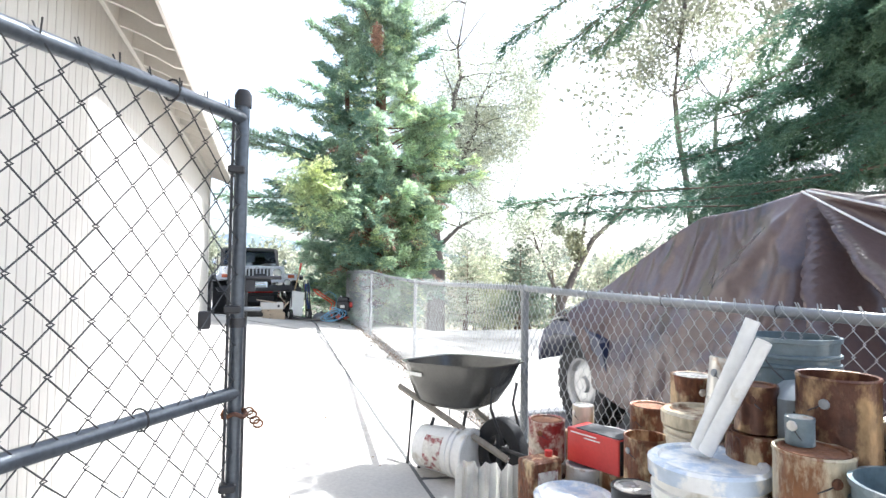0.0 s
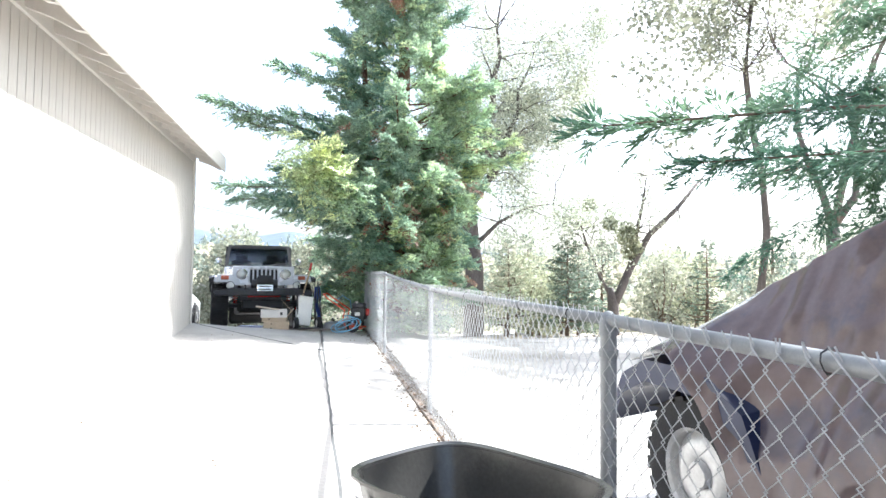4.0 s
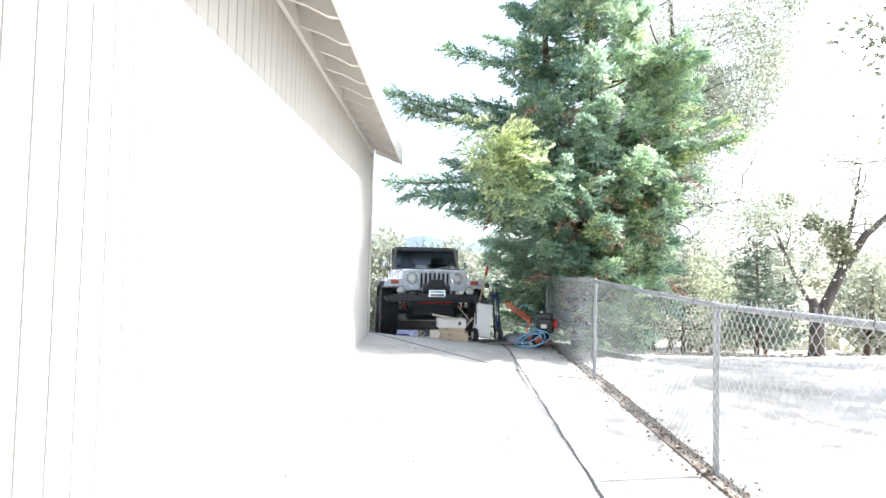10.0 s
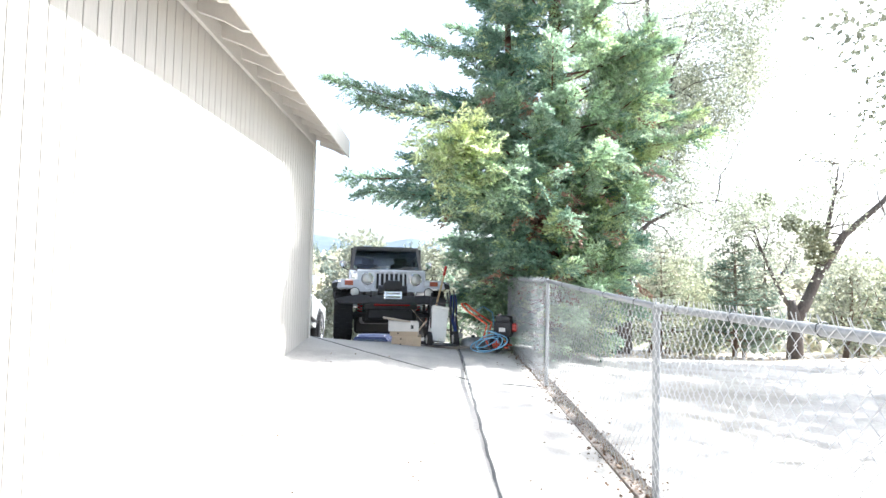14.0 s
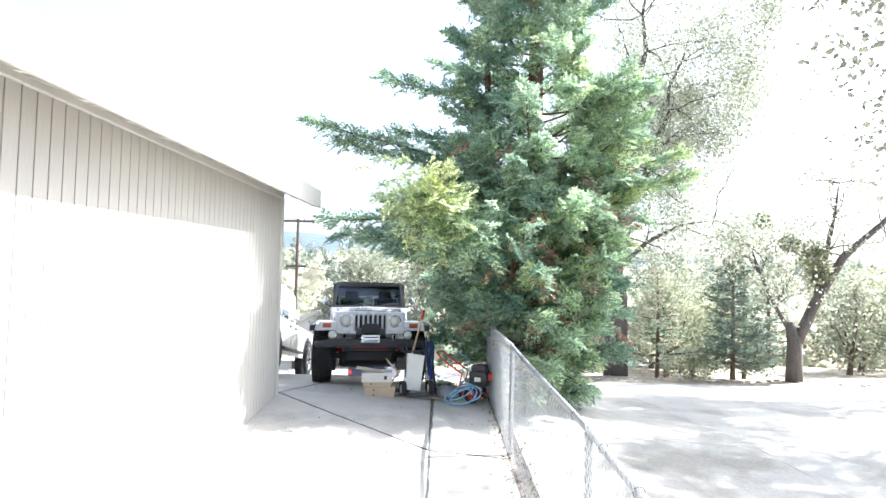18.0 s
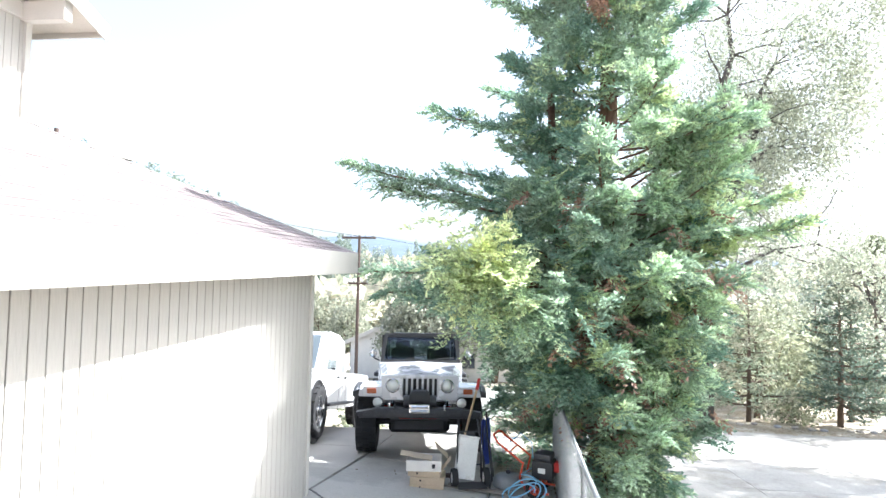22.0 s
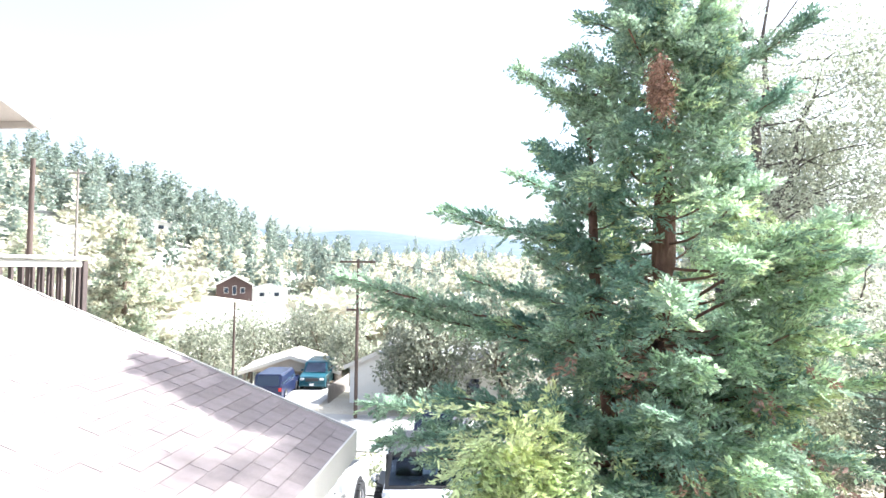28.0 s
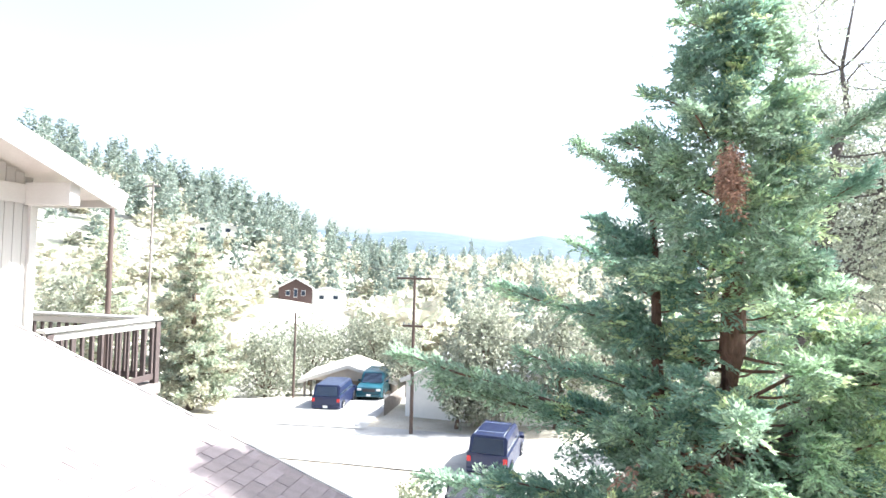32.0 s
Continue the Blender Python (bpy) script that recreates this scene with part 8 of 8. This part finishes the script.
dwelling("carport", "open-fronted carport with a tan gable roof", -14.9, 39.3, 12, 7.0, 4.6, 2.25, 1.15, GREY_WOOD, TAN_ROOF, [], open_front=True, over=0.35, z=-5.45)
dwelling("house", "white house with a grey roof and chimney behind the utility pole", -5.6, 32.6, -8, 4.0, 5.0, 2.5, 0.9, WHITE_WALL, GREY_ROOF, [], 0.3, chimney=(0.9, -2.45, 2.2))
dwelling("house", "white house with a pale roof and chimney down the street", 0.9, 33.5, 14, 6.5, 6.0, 2.6, 1.1, WHITE_WALL, GREY_ROOF, [(-1.8, 1.5, 0.9, 1.1), (0.2, 1.5, 0.9, 1.1), (1.9, 1.5, 0.8, 1.1)], 0.4, chimney=(-1.8, -0.5, 2.2))
dwelling("cabin", "dark brown cabin with a low gable on the hillside", -55.6, 110, 28, 7.0, 8.0, 3.0, 1.9, BROWN_WALL, GREY_ROOF, [(-1.6, 1.8, 0.9, 1.2), (0, 1.8, 0.8, 1.9), (1.6, 1.8, 0.9, 1.2)], 0.5, z=-2.0)
dwelling("house", "long pale annexe beside the brown cabin", -48.9, 112.5, 26, 7.5, 5.0, 2.4, 1.0, WHITE_WALL, GREY_ROOF, [(-1.5, 1.3, 1.1, 0.9), (1.5, 1.3, 1.1, 0.9)], 0.5, z=-2.4)
dwelling("house", "white two-storey house up on the hill", -100, 146, 32, 12.0, 9.0, 5.0, 1.4, WHITE_WALL, GREY_ROOF, [(-3.5, 1.6, 1.6, 1.4), (0, 1.6, 1.6, 1.4), (3.5, 1.6, 1.6, 1.4), (-3.5, 4.0, 1.6, 1.2), (3.5, 4.0, 1.6, 1.2)], 0.6, z=11.5)
dwelling("house", "pale house down in the valley", -14, 92, 10, 9.0, 7.0, 2.8, 1.2, WHITE_WALL, TAN_ROOF, [(-2, 1.5, 1.2, 1.0), (2, 1.5, 1.2, 1.0)], 0.5)
dwelling("house", "pale house down in the valley", 4, 118, -6, 9.0, 7.0, 2.8, 1.2, WHITE_WALL, GREY_ROOF, [(-2, 1.5, 1.2, 1.0), (2, 1.5, 1.2, 1.0)], 0.5)


def pole(x, y, top, arms, mat, label, base=None, r=0.13):
    z0 = ground_height(x, y)
    p = thing("utility_pole", pose(x, y, z0), label, "utility pole", "utility poles")
    part("pole", cyl(BM(), (0, 0, -0.3), (0, 0, top - z0), r, r * 0.7, n=12), mat, p, smooth=40)
    for z, w in arms:
        a = part("crossarm", box(BM(), (0, -r, z - z0), (w, 0.10, 0.12), 0.01), mat, p)
        for k in (-0.45, -0.2, 0.2, 0.45):
            part("insulator", lathe(BM(), [(0.0, 0.0), (0.04, 0.0), (0.05, 0.05), (0.03, 0.10), (0.0, 0.12)], 10, pose(k * w, -r, z - z0 + 0.06)), GALV, a)
    return p


POLE_WOOD = material("tarred_pole_wood", (0.085, 0.06, 0.05), 0.9, vary=0.25, scale=4, fine=40, bump=0.3, stretch=(1, 1, 0.1))
pole(-6.35, 25.95, 5.25, [(5.1, 2.0), (2.45, 1.2)], POLE_WOOD, "tall brown wooden utility pole with two crossarms", r=0.11)
pole(-16.8, 15.5, 8.9, [], POLE_WOOD, "slim brown utility pole beyond the deck", r=0.13)
pole(-35.0, 40.0, 13.0, [(12.6, 1.6)], GREY_WOOD, "distant grey utility pole on the slope", r=0.12)
pole(-17.5, 34.0, 2.2, [], POLE_WOOD, "short pole beside the carport drive", r=0.10)
for k, (a, b, sag) in enumerate((((-6.35, 25.9, 5.2), (-35.0, 40.0, 12.7), 0.9), ((-5.6, 25.9, 5.2), (30.0, 38.0, 3.0), 1.0), ((-6.35, 25.9, 2.5), (26.0, 36.0, 0.5), 0.8), ((-16.8, 15.5, 8.7), (-35.0, 40.0, 12.4), 0.5))):
    A, B = Vector(a), Vector(b)
    pts = [tuple(A.lerp(B, i / 12) - Vector((0, 0, sag * 4 * (i / 12) * (1 - i / 12)))) for i in range(13)]
    single("overhead_cable", tube(BM(), pts, 0.014, 5), DARK_STEEL, "thin overhead cable between poles", "cable", group="overhead cables")
st = thing("hillside_stairs", Matrix.Translation((-62.0, 103.5, -0.5)) @ Matrix.Rotation(radians(28), 4, "Z"), "long dark wooden stair on the slope beside the cabin", "stairs")
for k in range(16):
    part("tread", box(BM(), (-3.6 + 0.5 * k, 0, 4.2 - 0.42 * k), (0.5, 1.4, 0.12)), DARK_WOOD, st)
for s in (-0.75, 0.75):
    part("stringer", cyl(BM(), (-4.0, s, 4.4), (4.3, s, -2.6), 0.16, n=8), DARK_WOOD, st)
fence2 = thing("wooden_fence", pose(0, 0, 0), "low wooden fence beside the carport drive", "fence")
for k in range(9):
    y = 30.3 + 0.7 * k
    z = ground_height(-9.4, y)
    part("board", box(BM(), (-9.2 - 0.05 * k, y, z + 0.5), (0.04, 0.66, 1.2), 0.01), GREY_WOOD, fence2)
# low stone edge along the far side of the lot
edge = thing("stone_edging", pose(0, 0, 0), "row of rough pale stones edging the lot", "edging", kind="structure")
rng_e = random.Random(12)
for k in range(34):
    x, y = 4.6 + 0.42 * k, 10.6 + 0.25 * math.sin(k * 0.7)
    z = ground_height(x, y)
    bm = BM()
    bmesh.ops.create_icosphere(bm, subdivisions=2, radius=0.10)
    for v in bm.verts:
        v.co *= 1 + 0.35 * noise.noise(v.co * 4 + Vector((k, 0, 0)))
        v.co.z *= 0.45
    part("stone", bm, TAN_ROOF if k % 3 else GREY_ROOF, edge, m=pose(x + rng_e.uniform(-0.12, 0.12), y + rng_e.uniform(-0.15, 0.15), z + 0.015, 0, 0, rng_e.uniform(0, 360)))
single("blue_bag", lathe(BM(), [(0.0, 0.0), (0.22, 0.0), (0.26, 0.12), (0.18, 0.28), (0.06, 0.34), (0.0, 0.35)], 14), material("blue_sheet", (0.05, 0.12, 0.45), 0.5, vary=0.2, scale=6, bump=0.2), "small bright blue bag lying on the drive", "bag", m=pose(-6.4, 16.6, ground_height(-6.4, 16.6)))

# ---- shingles: the nearest as pieces, the rest joined ----
TAB_W, EXPO = 0.325, 0.143


def tab_verts(w, l, t):
    return [(0, -w / 2, 0.002), (0, w / 2, 0.002), (l, w / 2, -0.002), (l, -w / 2, -0.002), (0, -w / 2, 0.002 + t), (0, w / 2, 0.002 + t), (l, w / 2, 0.004), (l, -w / 2, 0.004)]


TAB_F = [(0, 3, 2, 1), (4, 5, 6, 7), (0, 1, 5, 4), (1, 2, 6, 5), (2, 3, 7, 6), (3, 0, 4, 7)]
tab_mesh = mesh_data("shingle", (tab_verts(TAB_W - 0.006, 0.19, 0.011), TAB_F), SHINGLE)
rng_s = random.Random(6)
rest_v, rest_f = [], []
ncol = int((ROOF_N - ROOF_S) / TAB_W)
for r in range(int(ROOF_LEN / EXPO)):
    off = 0.5 * TAB_W * (r % 2) + rng_s.uniform(-0.02, 0.02)
    for c in range(ncol):
        y = -ROOF_N + TAB_W / 2 + c * TAB_W + off
        if y > -ROOF_S - TAB_W / 2:
            continue
        m = roof_m @ Matrix.Translation((r * EXPO, y, -0.008 + rng_s.uniform(0, 0.003)))
        if r < 24 and c < 12:
            piece("shingle", tab_mesh, roof, m)
        else:
            b = len(rest_v)
            rest_v += [tuple(m @ Vector(p)) for p in tab_verts(TAB_W - 0.006, 0.19, 0.011)]
            rest_f += [tuple(i + b for i in f) for f in TAB_F]
part("shingles", (rest_v, rest_f), SHINGLE_J, roof, kind="stuff")
